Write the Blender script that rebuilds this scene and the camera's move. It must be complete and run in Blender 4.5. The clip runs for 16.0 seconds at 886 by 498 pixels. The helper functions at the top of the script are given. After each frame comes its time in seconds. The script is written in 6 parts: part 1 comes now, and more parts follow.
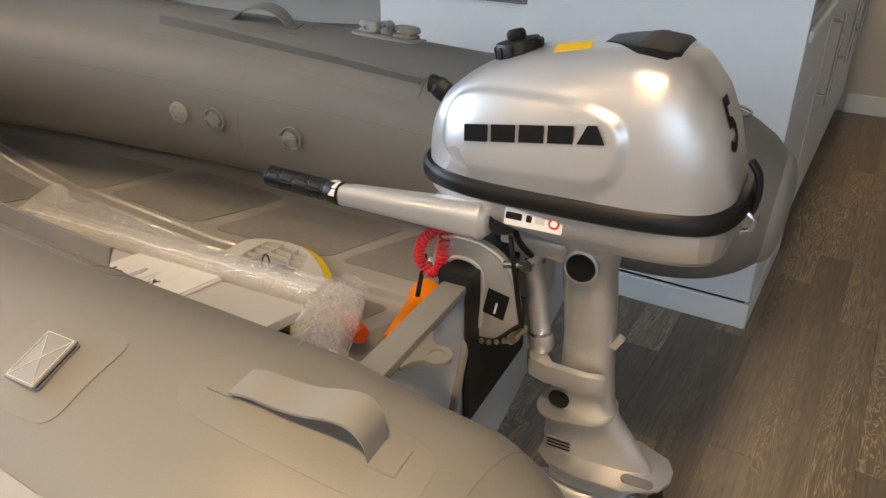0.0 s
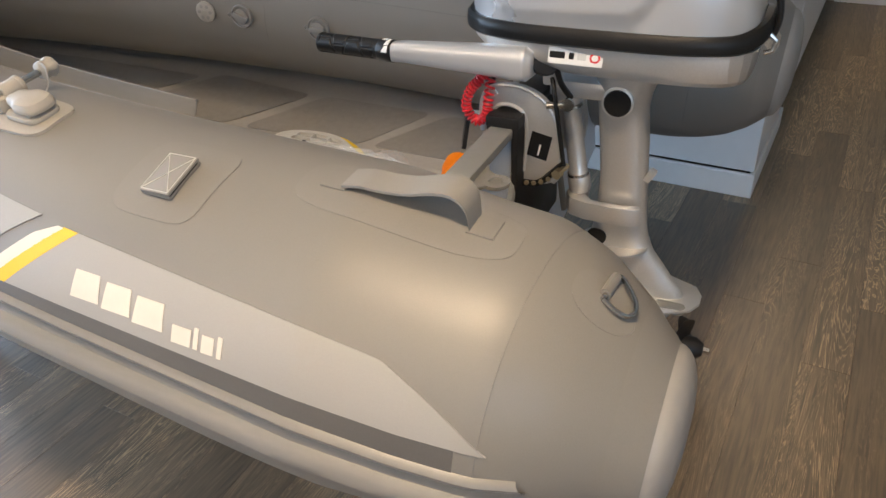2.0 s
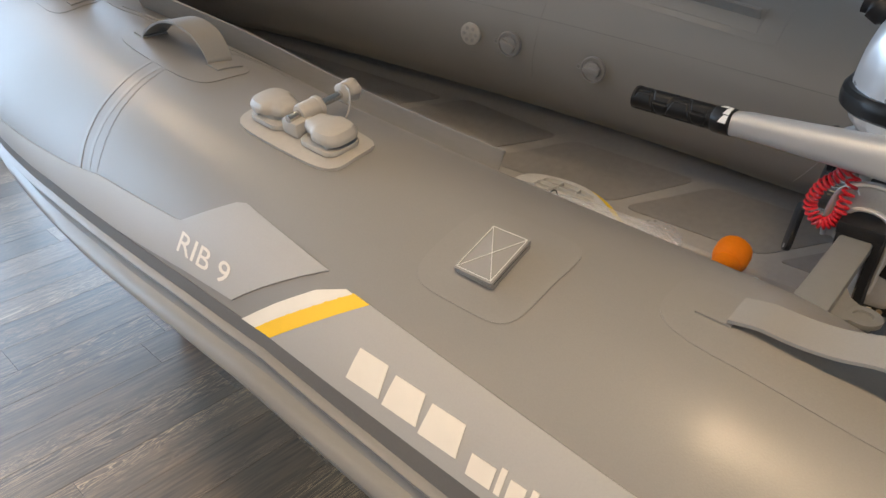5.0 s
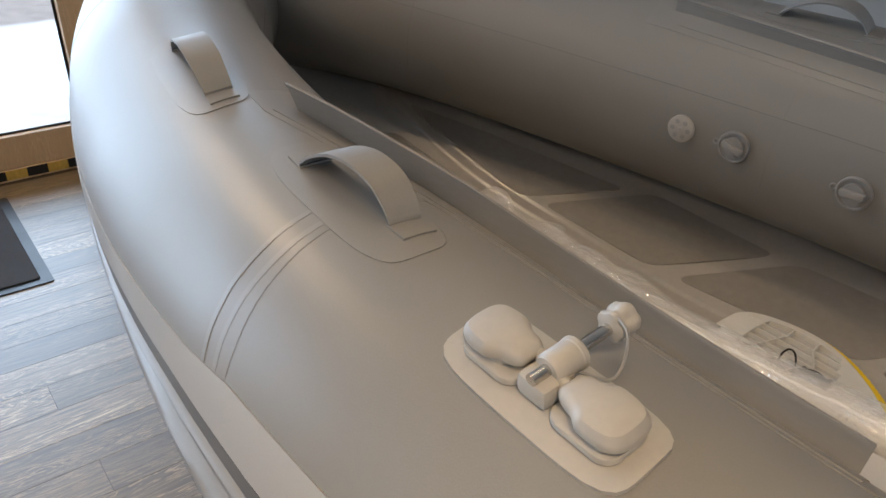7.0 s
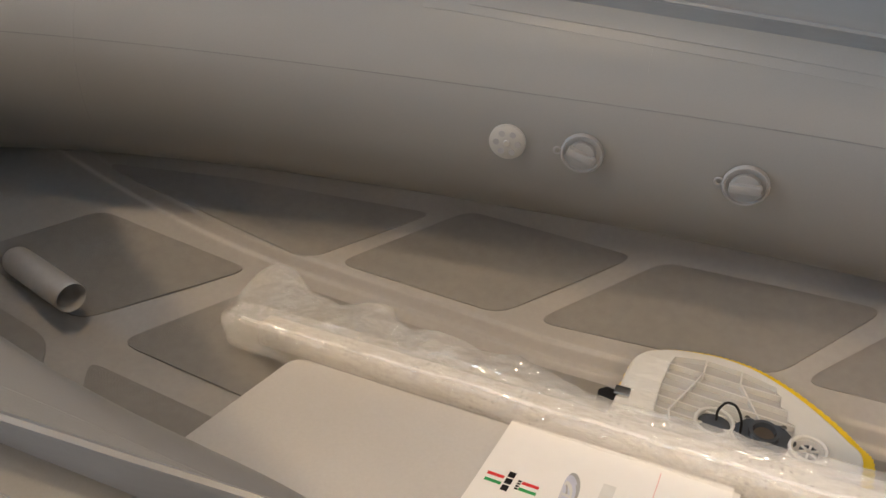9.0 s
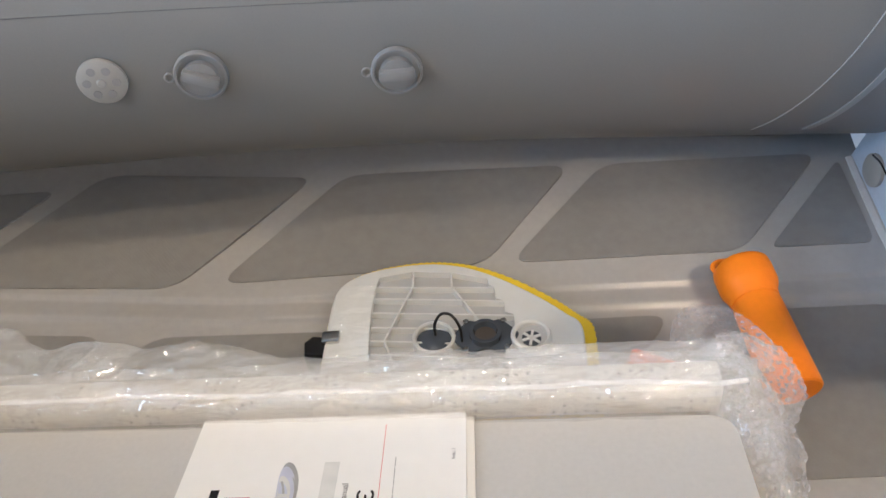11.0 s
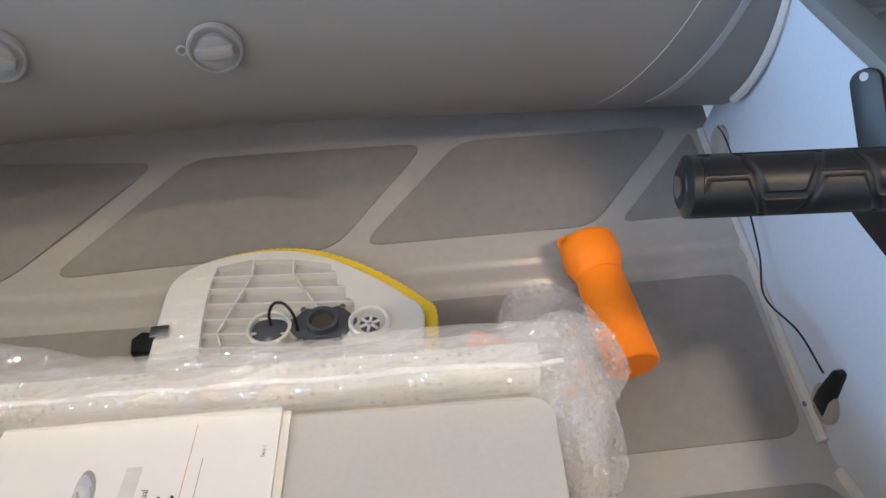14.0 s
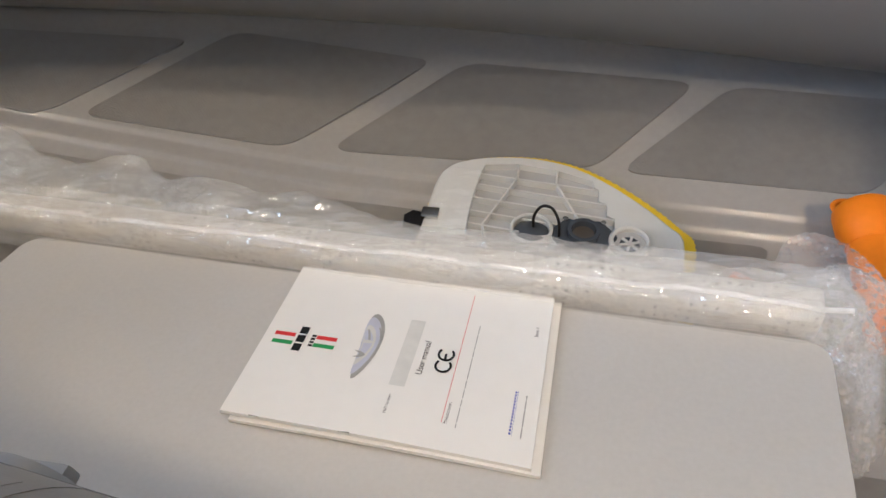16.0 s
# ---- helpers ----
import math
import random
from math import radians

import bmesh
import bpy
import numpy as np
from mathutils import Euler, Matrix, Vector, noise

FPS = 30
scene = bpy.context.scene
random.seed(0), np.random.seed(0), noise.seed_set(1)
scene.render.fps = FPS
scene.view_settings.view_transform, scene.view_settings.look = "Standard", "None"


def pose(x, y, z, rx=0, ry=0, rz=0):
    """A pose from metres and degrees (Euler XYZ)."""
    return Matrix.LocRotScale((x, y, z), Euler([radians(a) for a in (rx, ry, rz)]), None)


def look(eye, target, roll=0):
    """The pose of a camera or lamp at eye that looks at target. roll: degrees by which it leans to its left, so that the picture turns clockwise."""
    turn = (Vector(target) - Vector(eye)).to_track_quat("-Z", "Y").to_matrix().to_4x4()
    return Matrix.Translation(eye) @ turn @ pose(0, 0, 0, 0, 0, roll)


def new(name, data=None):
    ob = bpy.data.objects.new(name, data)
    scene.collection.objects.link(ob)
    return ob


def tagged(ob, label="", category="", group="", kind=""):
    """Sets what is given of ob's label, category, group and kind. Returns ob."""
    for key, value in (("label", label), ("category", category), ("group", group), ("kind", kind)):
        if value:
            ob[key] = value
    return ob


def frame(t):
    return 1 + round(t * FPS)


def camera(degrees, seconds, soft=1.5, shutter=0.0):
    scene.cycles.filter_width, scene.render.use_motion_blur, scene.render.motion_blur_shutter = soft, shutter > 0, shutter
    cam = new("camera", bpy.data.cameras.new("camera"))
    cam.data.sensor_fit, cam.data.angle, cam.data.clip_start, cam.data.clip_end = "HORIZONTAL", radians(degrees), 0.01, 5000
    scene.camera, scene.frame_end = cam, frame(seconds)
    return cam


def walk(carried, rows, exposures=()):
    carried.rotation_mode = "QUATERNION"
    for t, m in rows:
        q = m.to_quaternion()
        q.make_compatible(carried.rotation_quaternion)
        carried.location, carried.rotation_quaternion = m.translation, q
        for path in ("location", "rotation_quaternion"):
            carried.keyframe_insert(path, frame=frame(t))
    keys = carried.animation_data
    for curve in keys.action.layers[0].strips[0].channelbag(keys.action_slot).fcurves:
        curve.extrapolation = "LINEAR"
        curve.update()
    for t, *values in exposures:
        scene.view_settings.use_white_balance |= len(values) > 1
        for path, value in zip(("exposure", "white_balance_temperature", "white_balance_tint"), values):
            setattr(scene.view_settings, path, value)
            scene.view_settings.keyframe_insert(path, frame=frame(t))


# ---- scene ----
cam = camera(60.8, 16.0)
PATH = [
    (0, (0.45, -1.016, 1.249), (-0.349, 0.56, 0.312), 0.0),
    (0.5, (0.465, -1.033, 1.226), (-0.364, 0.51, 0.261), -0.7),
    (1, (0.453, -1.066, 1.21), (-0.375, 0.455, 0.208), -1.7),
    (1.5, (0.441, -1.15, 1.188), (-0.348, 0.364, 0.147), -2.5),
    (2, (0.434, -1.22, 1.177), (-0.307, 0.293, 0.098), -2.9),
    (2.5, (0.434, -1.254, 1.151), (-0.258, 0.26, 0.042), -2.7),
    (3, (0.412, -1.256, 1.129), (-0.269, 0.25, 0.003), -2.0),
    (3.5, (0.378, -1.261, 1.13), (-0.342, 0.233, 0.012), -1.0),
    (4, (0.316, -1.249, 1.142), (-0.488, 0.214, 0.042), -0.2),
    (4.5, (0.232, -1.226, 1.15), (-0.709, 0.184, 0.088), 0.6),
    (5, (0.143, -1.133, 1.151), (-0.945, 0.195, 0.126), 1.0),
    (5.2, (0.106, -1.088, 1.153), (-1.035, 0.205, 0.14), 1.0),
    (7.3, (-0.319, -0.907, 1.174), (-1.613, 0.252, 0.183), 1.3),
    (7.5, (-0.371, -0.875, 1.172), (-1.646, 0.305, 0.18), 0.8),
    (8, (-0.528, -0.758, 1.166), (-1.669, 0.529, 0.146), -0.3),
    (8.2, (-0.571, -0.717, 1.164), (-1.633, 0.624, 0.128), -0.9),
    (10.3, (-0.661, -0.502, 1.08), (-0.905, 1.035, -0.177), -4.8),
    (10.5, (-0.648, -0.484, 1.072), (-0.834, 1.041, -0.209), -4.9),
    (11, (-0.594, -0.439, 1.05), (-0.638, 1.069, -0.262), -4.7),
    (11.5, (-0.529, -0.414, 1.046), (-0.439, 1.07, -0.291), -4.3),
    (12, (-0.485, -0.417, 1.054), (-0.298, 1.052, -0.291), -4.1),
    (12.5, (-0.447, -0.42, 1.067), (-0.194, 1.043, -0.273), -3.9),
    (13, (-0.418, -0.418, 1.073), (-0.147, 1.046, -0.263), -3.0),
    (13.5, (-0.433, -0.413, 1.053), (-0.218, 1.046, -0.298), -3.0),
    (14, (-0.48, -0.42, 1.031), (-0.353, 1.036, -0.334), -2.2),
    (14.5, (-0.522, -0.438, 1.021), (-0.529, 1.003, -0.366), -2.2),
    (15, (-0.549, -0.45, 1.014), (-0.668, 0.956, -0.404), -1.9),
    (15.5, (-0.578, -0.47, 1.012), (-0.789, 0.909, -0.421), -2.2),
    (16, (-0.609, -0.477, 1.017), (-0.883, 0.882, -0.424), -2.4),
]
walk(cam, [(t, look(eye, target, roll)) for t, eye, target, roll in PATH], [(0, 0.27, 6500, 13), (1.5, 0.3, 6150, 13), (3, 0.32, 5550, 12), (4.3, 0.2, 5750, 13), (5, -0.08, 6000, 13), (7.5, -0.03, 6150, 14), (8.2, 0.25, 6200, 14), (10.5, 0.65, 5250, 12), (12.5, 0.65, 5200, 11), (14.5, 0.55, 5300, 12), (16, 0.42, 5180, 12)])

# ---- light ----
world = bpy.data.worlds.new("world")
scene.world = world
world.use_nodes = True
wn = world.node_tree.nodes
sky = wn.new("ShaderNodeTexSky")
sky.sky_type, sky.sun_disc = "NISHITA", False
sky.sun_elevation, sky.sun_rotation = radians(43), radians(72)
wn["Background"].inputs["Strength"].default_value = 0.07
world.node_tree.links.new(sky.outputs[0], wn["Background"].inputs["Color"])


def area(name, eye, target, sx, sy, watts, colour):
    d = bpy.data.lights.new(name, "AREA")
    d.shape, d.size, d.size_y, d.energy, d.color = "RECTANGLE", sx, sy, watts, colour
    ob = new(name, d)
    ob.matrix_world = look(eye, target)
    return ob


def spot(name, eye, target, watts, colour, size=0.10, cone=100):
    d = bpy.data.lights.new(name, "SPOT")
    d.energy, d.color, d.shadow_soft_size, d.spot_size, d.spot_blend = watts, colour, size, radians(cone), 0.8
    ob = new(name, d)
    ob.matrix_world = look(eye, target)
    return ob


WARM, DAY = (1.0, 0.70, 0.39), (0.64, 0.83, 1.0)
area("window_daylight", (-6.0, -1.3, 1.65), (0, -1.2, 0.6), 6.4, 3.0, 520, DAY)
# added cool fill from the front; no such source is known
area("front_window_daylight", (2.0, -3.4, 1.45), (0.6, 0.5, 0.5), 2.0, 1.3, 22, DAY)
sun = bpy.data.lights.new("sun", "SUN")
sun.energy, sun.angle, sun.color = 4.0, radians(0.5), (1.0, 0.96, 0.90)
new("sun", sun).matrix_world = look((9, 3, 9), (0, 0, 0))
# unseen lamps: first three placed from shadows and highlights, last four added as fill
LAMPS = ((0.34, -1.26), (0.47, 2.75), (-2.75, -0.85), (0.35, -2.75), (-1.2, -2.75), (1.85, 0.2), (-0.95, -0.15))
for (px, py), watts, cone in zip(LAMPS, (185, 60, 115, 75, 75, 56, 34), (108, 155, 150, 165, 165, 88, 64)):
    spot("ceiling_downlight_lamp", (px, py, 2.385), (px, py, 0), watts, WARM, cone=cone)


# ---- materials ----
def mat(name, colour, rough=0.5, metal=0.0, vary=0.12, grain=60.0, bump=0.05, stain=6.0, coat=0.0, stretch=(1, 1, 1), each=0.0, spec=0.5):
    """A painted, moulded or metal surface: two scales of tone, uneven gloss and a fine relief."""
    m = bpy.data.materials.new(name)
    m.use_nodes = True
    t, n, l = m.node_tree, m.node_tree.nodes, m.node_tree.links
    b = n["Principled BSDF"]
    tc, mp = n.new("ShaderNodeTexCoord"), n.new("ShaderNodeMapping")
    mp.inputs["Scale"].default_value = stretch
    l.new(tc.outputs["Object"], mp.inputs["Vector"])
    fine, wide = n.new("ShaderNodeTexNoise"), n.new("ShaderNodeTexNoise")
    fine.inputs["Scale"].default_value, fine.inputs["Detail"].default_value = grain, 4
    wide.inputs["Scale"].default_value, wide.inputs["Detail"].default_value = stain, 5
    for q in (fine, wide):
        l.new(mp.outputs[0], q.inputs["Vector"])
    add = n.new("ShaderNodeMath")
    add.operation = "ADD"
    l.new(fine.outputs[0], add.inputs[0])
    l.new(wide.outputs[0], add.inputs[1])
    ramp = n.new("ShaderNodeMapRange")
    ramp.inputs["From Min"].default_value, ramp.inputs["From Max"].default_value = 0.6, 1.4
    ramp.inputs["To Min"].default_value, ramp.inputs["To Max"].default_value = 1 - vary, 1 + vary
    l.new(add.outputs[0], ramp.inputs["Value"])
    mul = n.new("ShaderNodeVectorMath")
    mul.operation = "SCALE"
    mul.inputs[0].default_value = colour
    l.new(ramp.outputs[0], mul.inputs["Scale"])
    out = mul.outputs[0]
    if each:
        info, er, m2 = n.new("ShaderNodeObjectInfo"), n.new("ShaderNodeMapRange"), n.new("ShaderNodeVectorMath")
        er.inputs["To Min"].default_value, er.inputs["To Max"].default_value = 1 - each, 1 + each
        m2.operation = "SCALE"
        l.new(info.outputs["Random"], er.inputs["Value"])
        l.new(out, m2.inputs[0])
        l.new(er.outputs[0], m2.inputs["Scale"])
        out = m2.outputs[0]
    l.new(out, b.inputs["Base Color"])
    rr = n.new("ShaderNodeMapRange")
    rr.inputs["From Min"].default_value, rr.inputs["From Max"].default_value = 0.3, 0.7
    rr.inputs["To Min"].default_value, rr.inputs["To Max"].default_value = max(0.02, rough - 0.07), min(1, rough + 0.07)
    l.new(wide.outputs[0], rr.inputs["Value"])
    l.new(rr.outputs[0], b.inputs["Roughness"])
    b.inputs["Metallic"].default_value = metal
    b.inputs["Coat Weight"].default_value = coat
    b.inputs["Specular IOR Level"].default_value = spec
    b.inputs["Coat Roughness"].default_value = 0.08
    if bump:
        bp = n.new("ShaderNodeBump")
        bp.inputs["Strength"].default_value, bp.inputs["Distance"].default_value = bump, 0.002
        l.new(fine.outputs[0], bp.inputs["Height"])
        l.new(bp.outputs[0], b.inputs["Normal"])
    return m


def weave(name, colour, rough=0.6, size=500.0, depth=0.4):
    """Fabric or moulded non-slip with a fine crossed relief."""
    m = mat(name, colour, rough, vary=0.10, bump=0)
    n, l = m.node_tree.nodes, m.node_tree.links
    tc = n.new("ShaderNodeTexCoord")
    hs = []
    for d, r in (("X", 0.7), ("Y", -0.7)):
        mp, w = n.new("ShaderNodeMapping"), n.new("ShaderNodeTexWave")
        mp.inputs["Rotation"].default_value = (0, 0, r)
        w.bands_direction = d
        w.inputs["Scale"].default_value = size
        l.new(tc.outputs["Object"], mp.inputs["Vector"])
        l.new(mp.outputs[0], w.inputs["Vector"])
        hs.append(w.outputs["Fac"])
    a = n.new("ShaderNodeMath")
    a.operation = "MULTIPLY"
    l.new(hs[0], a.inputs[0])
    l.new(hs[1], a.inputs[1])
    bp = n.new("ShaderNodeBump")
    bp.inputs["Strength"].default_value, bp.inputs["Distance"].default_value = depth, 0.001
    l.new(a.outputs[0], bp.inputs["Height"])
    l.new(bp.outputs[0], n["Principled BSDF"].inputs["Normal"])
    return m


def wood(name, dark, light, rough=0.45, axis_scale=(14, 1.0, 14), each=0.25, island=False):
    """Printed plank with long uneven grain, a tone for each board and worn pale figure."""
    m = bpy.data.materials.new(name)
    m.use_nodes = True
    n, l = m.node_tree.nodes, m.node_tree.links
    b = n["Principled BSDF"]
    tc, mp = n.new("ShaderNodeTexCoord"), n.new("ShaderNodeMapping")
    info = n.new("ShaderNodeNewGeometry" if island else "ShaderNodeObjectInfo")
    rnd = info.outputs["Random Per Island" if island else "Random"]
    off = n.new("ShaderNodeVectorMath")
    off.operation = "SCALE"
    off.inputs[0].default_value = (37, 19, 11)
    l.new(rnd, off.inputs["Scale"])
    l.new(off.outputs[0], mp.inputs["Location"])
    mp.inputs["Scale"].default_value = axis_scale
    l.new(tc.outputs["Object"], mp.inputs["Vector"])
    g1, g2 = n.new("ShaderNodeTexNoise"), n.new("ShaderNodeTexNoise")
    g1.inputs["Scale"].default_value, g1.inputs["Detail"].default_value, g1.inputs["Distortion"].default_value = 2.0, 6, 1.6
    g2.inputs["Scale"].default_value, g2.inputs["Detail"].default_value, g2.inputs["Distortion"].default_value = 16.0, 8, 0.3
    for q in (g1, g2):
        l.new(mp.outputs[0], q.inputs["Vector"])
    w = n.new("ShaderNodeMath")
    w.operation = "MULTIPLY_ADD"
    w.inputs[1].default_value = 46.0
    l.new(g1.outputs[0], w.inputs[0])
    fr = n.new("ShaderNodeMath")
    fr.operation = "PINGPONG"
    fr.inputs[1].default_value = 1.0
    l.new(w.outputs[0], fr.inputs[0])
    cr = n.new("ShaderNodeValToRGB")
    e = cr.color_ramp.elements
    e[0].position, e[0].color = 0.30, (*dark, 1)
    e[1].position, e[1].color = 0.72, (*(0.72 * a + 0.28 * b_ for a, b_ in zip(dark, light)), 1)
    l.new(g2.outputs[0], cr.inputs["Fac"])
    # pale limed figure: thin contour lines in patches
    g3 = n.new("ShaderNodeTexNoise")
    g3.inputs["Scale"].default_value, g3.inputs["Detail"].default_value = 0.9, 2
    l.new(mp.outputs[0], g3.inputs["Vector"])
    line, mask, amount, tint = n.new("ShaderNodeMapRange"), n.new("ShaderNodeMapRange"), n.new("ShaderNodeMath"), n.new("ShaderNodeMixRGB")
    line.inputs["From Min"].default_value, line.inputs["From Max"].default_value = 0.62, 0.96
    mask.inputs["From Min"].default_value, mask.inputs["From Max"].default_value = 0.38, 0.62
    l.new(fr.outputs[0], line.inputs["Value"])
    l.new(g3.outputs[0], mask.inputs["Value"])
    amount.operation = "MULTIPLY"
    l.new(line.outputs[0], amount.inputs[0])
    l.new(mask.outputs[0], amount.inputs[1])
    l.new(amount.outputs[0], tint.inputs[0])
    l.new(cr.outputs[0], tint.inputs[1])
    tint.inputs[2].default_value = (*light, 1)
    cr = tint
    er, m2 = n.new("ShaderNodeMapRange"), n.new("ShaderNodeVectorMath")
    er.inputs["To Min"].default_value, er.inputs["To Max"].default_value = 1 - each, 1 + each
    l.new(rnd, er.inputs["Value"])
    m2.operation = "SCALE"
    l.new(cr.outputs[0], m2.inputs[0])
    l.new(er.outputs[0], m2.inputs["Scale"])
    l.new(m2.outputs[0], b.inputs["Base Color"])
    b.inputs["Roughness"].default_value = rough
    b.inputs["Specular IOR Level"].default_value = 0.95
    bp = n.new("ShaderNodeBump")
    bp.inputs["Strength"].default_value, bp.inputs["Distance"].default_value = 0.25, 0.002
    l.new(g2.outputs[0], bp.inputs["Height"])
    l.new(bp.outputs[0], b.inputs["Normal"])
    return m


def clear(name, colour, rough=0.05, alpha=0.25):
    """A clear sheet of glass or plastic."""
    m = bpy.data.materials.new(name)
    m.use_nodes = True
    n, l = m.node_tree.nodes, m.node_tree.links
    b = n["Principled BSDF"]
    b.inputs["Base Color"].default_value = (*colour, 1)
    b.inputs["Roughness"].default_value = rough
    b.inputs["Alpha"].default_value = alpha
    b.inputs["Specular IOR Level"].default_value = 1.0
    return m


def bubble_film(name, colour, see_through, bubbly=1.0, shine_=0.10, rough=0.10):
    """Bubble wrap: clear film with milky creases and rows of bubbles, glossy and crumpled."""
    m = bpy.data.materials.new(name)
    m.use_nodes = True
    n, l = m.node_tree.nodes, m.node_tree.links
    n.remove(n["Principled BSDF"])
    tc, dots, crumple, crease = n.new("ShaderNodeTexCoord"), n.new("ShaderNodeTexVoronoi"), n.new("ShaderNodeTexNoise"), n.new("ShaderNodeTexNoise")
    along = n.new("ShaderNodeMapping")
    along.inputs["Scale"].default_value = (0.55, 1, 1)
    dots.inputs["Scale"].default_value, dots.inputs["Randomness"].default_value = 95, 0.25
    crumple.inputs["Scale"].default_value, crumple.inputs["Detail"].default_value = 48, 2
    crease.noise_type = "RIDGED_MULTIFRACTAL"
    crease.inputs["Scale"].default_value, crease.inputs["Detail"].default_value = 22, 3
    facet = n.new("ShaderNodeTexVoronoi")
    facet.inputs["Scale"].default_value = 60
    l.new(tc.outputs["Object"], along.inputs["Vector"])
    l.new(tc.outputs["Object"], dots.inputs["Vector"])
    l.new(along.outputs[0], crumple.inputs["Vector"])
    l.new(along.outputs[0], crease.inputs["Vector"])
    l.new(along.outputs[0], facet.inputs["Vector"])
    last = None
    for height, strength, distance, inv in ((crease.outputs[0], 0.8, 0.004, False), (crumple.outputs[0], 1.0, 0.014, False), (facet.outputs["Distance"], 0.85, 0.008, False), (dots.outputs["Distance"], 0.7 * bubbly, 0.006, True)):
        bp = n.new("ShaderNodeBump")
        bp.inputs["Strength"].default_value, bp.inputs["Distance"].default_value, bp.invert = strength, distance, inv
        l.new(height, bp.inputs["Height"])
        if last:
            l.new(last.outputs[0], bp.inputs["Normal"])
        last = bp
    milk, thin, see, gloss = n.new("ShaderNodeBsdfDiffuse"), n.new("ShaderNodeBsdfTranslucent"), n.new("ShaderNodeBsdfTransparent"), n.new("ShaderNodeBsdfGlossy")
    milk.inputs["Color"].default_value = thin.inputs["Color"].default_value = (*colour, 1)
    see.inputs["Color"].default_value = (0.99, 0.99, 0.985, 1)
    gloss.inputs["Roughness"].default_value = rough
    l.new(last.outputs[0], gloss.inputs["Normal"])
    # milky along sharp creases and in the middle of each bubble
    fold, spot, most = n.new("ShaderNodeMapRange"), n.new("ShaderNodeMapRange"), n.new("ShaderNodeMath")
    fold.inputs["From Min"].default_value, fold.inputs["From Max"].default_value = 1.0, 1.7
    fold.inputs["To Min"].default_value, fold.inputs["To Max"].default_value = 1 - see_through, min(1.0, 1.30 - see_through)
    spot.inputs["From Min"].default_value, spot.inputs["From Max"].default_value = 0.50, 0.15
    spot.inputs["To Min"].default_value, spot.inputs["To Max"].default_value = 1 - see_through, min(1.0, 1 - see_through + 0.18 * bubbly)
    l.new(crease.outputs[0], fold.inputs["Value"])
    l.new(dots.outputs["Distance"], spot.inputs["Value"])
    most.operation = "MAXIMUM"
    l.new(fold.outputs[0], most.inputs[0])
    l.new(spot.outputs[0], most.inputs[1])
    gloss.inputs["Color"].default_value = (shine_, shine_, shine_, 1)
    body, film, over = n.new("ShaderNodeMixShader"), n.new("ShaderNodeMixShader"), n.new("ShaderNodeAddShader")
    body.inputs[0].default_value = 0.5
    l.new(most.outputs[0], film.inputs[0])
    for q, k, (a, b_) in ((body, 1, (milk, thin)), (film, 1, (see, body)), (over, 0, (film, gloss))):
        l.new(a.outputs[0], q.inputs[k])
        l.new(b_.outputs[0], q.inputs[k + 1])
    l.new(over.outputs[0], n["Material Output"].inputs["Surface"])
    return m


PVC = mat("grey_pvc", (0.215, 0.208, 0.196), 0.42, vary=0.05, grain=700, bump=0.08, stain=3)
PVC_PATCH = mat("grey_pvc_patch", (0.222, 0.215, 0.203), 0.38, vary=0.05, grain=500, bump=0.08, stain=8)
PVC_WELD = mat("pale_pvc_weld", (0.236, 0.229, 0.216), 0.36, vary=0.05, grain=500, bump=0.05)
PVC_DARK = mat("dark_grey_pvc", (0.115, 0.112, 0.108), 0.5, vary=0.06, grain=400, bump=0.1)
PVC_LIGHT = mat("light_grey_pvc", (0.345, 0.340, 0.326), 0.45, vary=0.04, grain=500, bump=0.06)
SEALANT = mat("pale_sealant", (0.58, 0.58, 0.56), 0.4, vary=0.08, grain=60, bump=0.15)
STRAP = mat("grey_webbing", (0.245, 0.238, 0.225), 0.5, vary=0.05, grain=500, bump=0.1)
STRAKE = mat("grey_rubber", (0.21, 0.205, 0.197), 0.38, vary=0.06, grain=200, bump=0.05, stretch=(0.2, 1, 1))
HAZARD = mat("worn_yellow_tape", (0.42, 0.27, 0.05), 0.6, vary=0.3, grain=90)
CREAM = mat("cream_print", (0.70, 0.66, 0.58), 0.5, vary=0.04)
YELLOW = mat("yellow_print", (0.80, 0.50, 0.004), 0.5, vary=0.04)
HULL = mat("grey_gelcoat", (0.42, 0.41, 0.39), 0.19, vary=0.06, grain=90, bump=0.04, stain=4)
PAD = weave("moulded_nonslip", (0.30, 0.292, 0.276), 0.6, 420, 0.6)
ALLOY = mat("grey_painted_aluminium", (0.26, 0.262, 0.25), 0.4, metal=0.2, vary=0.05)
TRANSOM_MAT = mat("grey_painted_transom", (0.60, 0.655, 0.74), 0.35, vary=0.05, grain=150, bump=0.03)
NYLON = mat("pale_nylon", (0.39, 0.372, 0.335), 0.42, vary=0.06, grain=120)
EDGE = mat("welded_edge", (0.205, 0.20, 0.19), 0.5)
VALVE = mat("pale_grey_valve_plastic", (0.27, 0.267, 0.26), 0.42, vary=0.05)
LINE = mat("dark_weld_line", (0.16, 0.157, 0.15), 0.55)
GREY_PLASTIC = mat("grey_plastic", (0.30, 0.295, 0.285), 0.4, vary=0.06)
SILVER = mat("silver_paint", (0.64, 0.65, 0.67), 0.30, metal=0.6, vary=0.015, grain=30, bump=0.0, coat=0.3)
SILVER_SATIN = mat("satin_silver_paint", (0.66, 0.67, 0.685), 0.36, metal=0.5, vary=0.01, grain=30, bump=0.0)
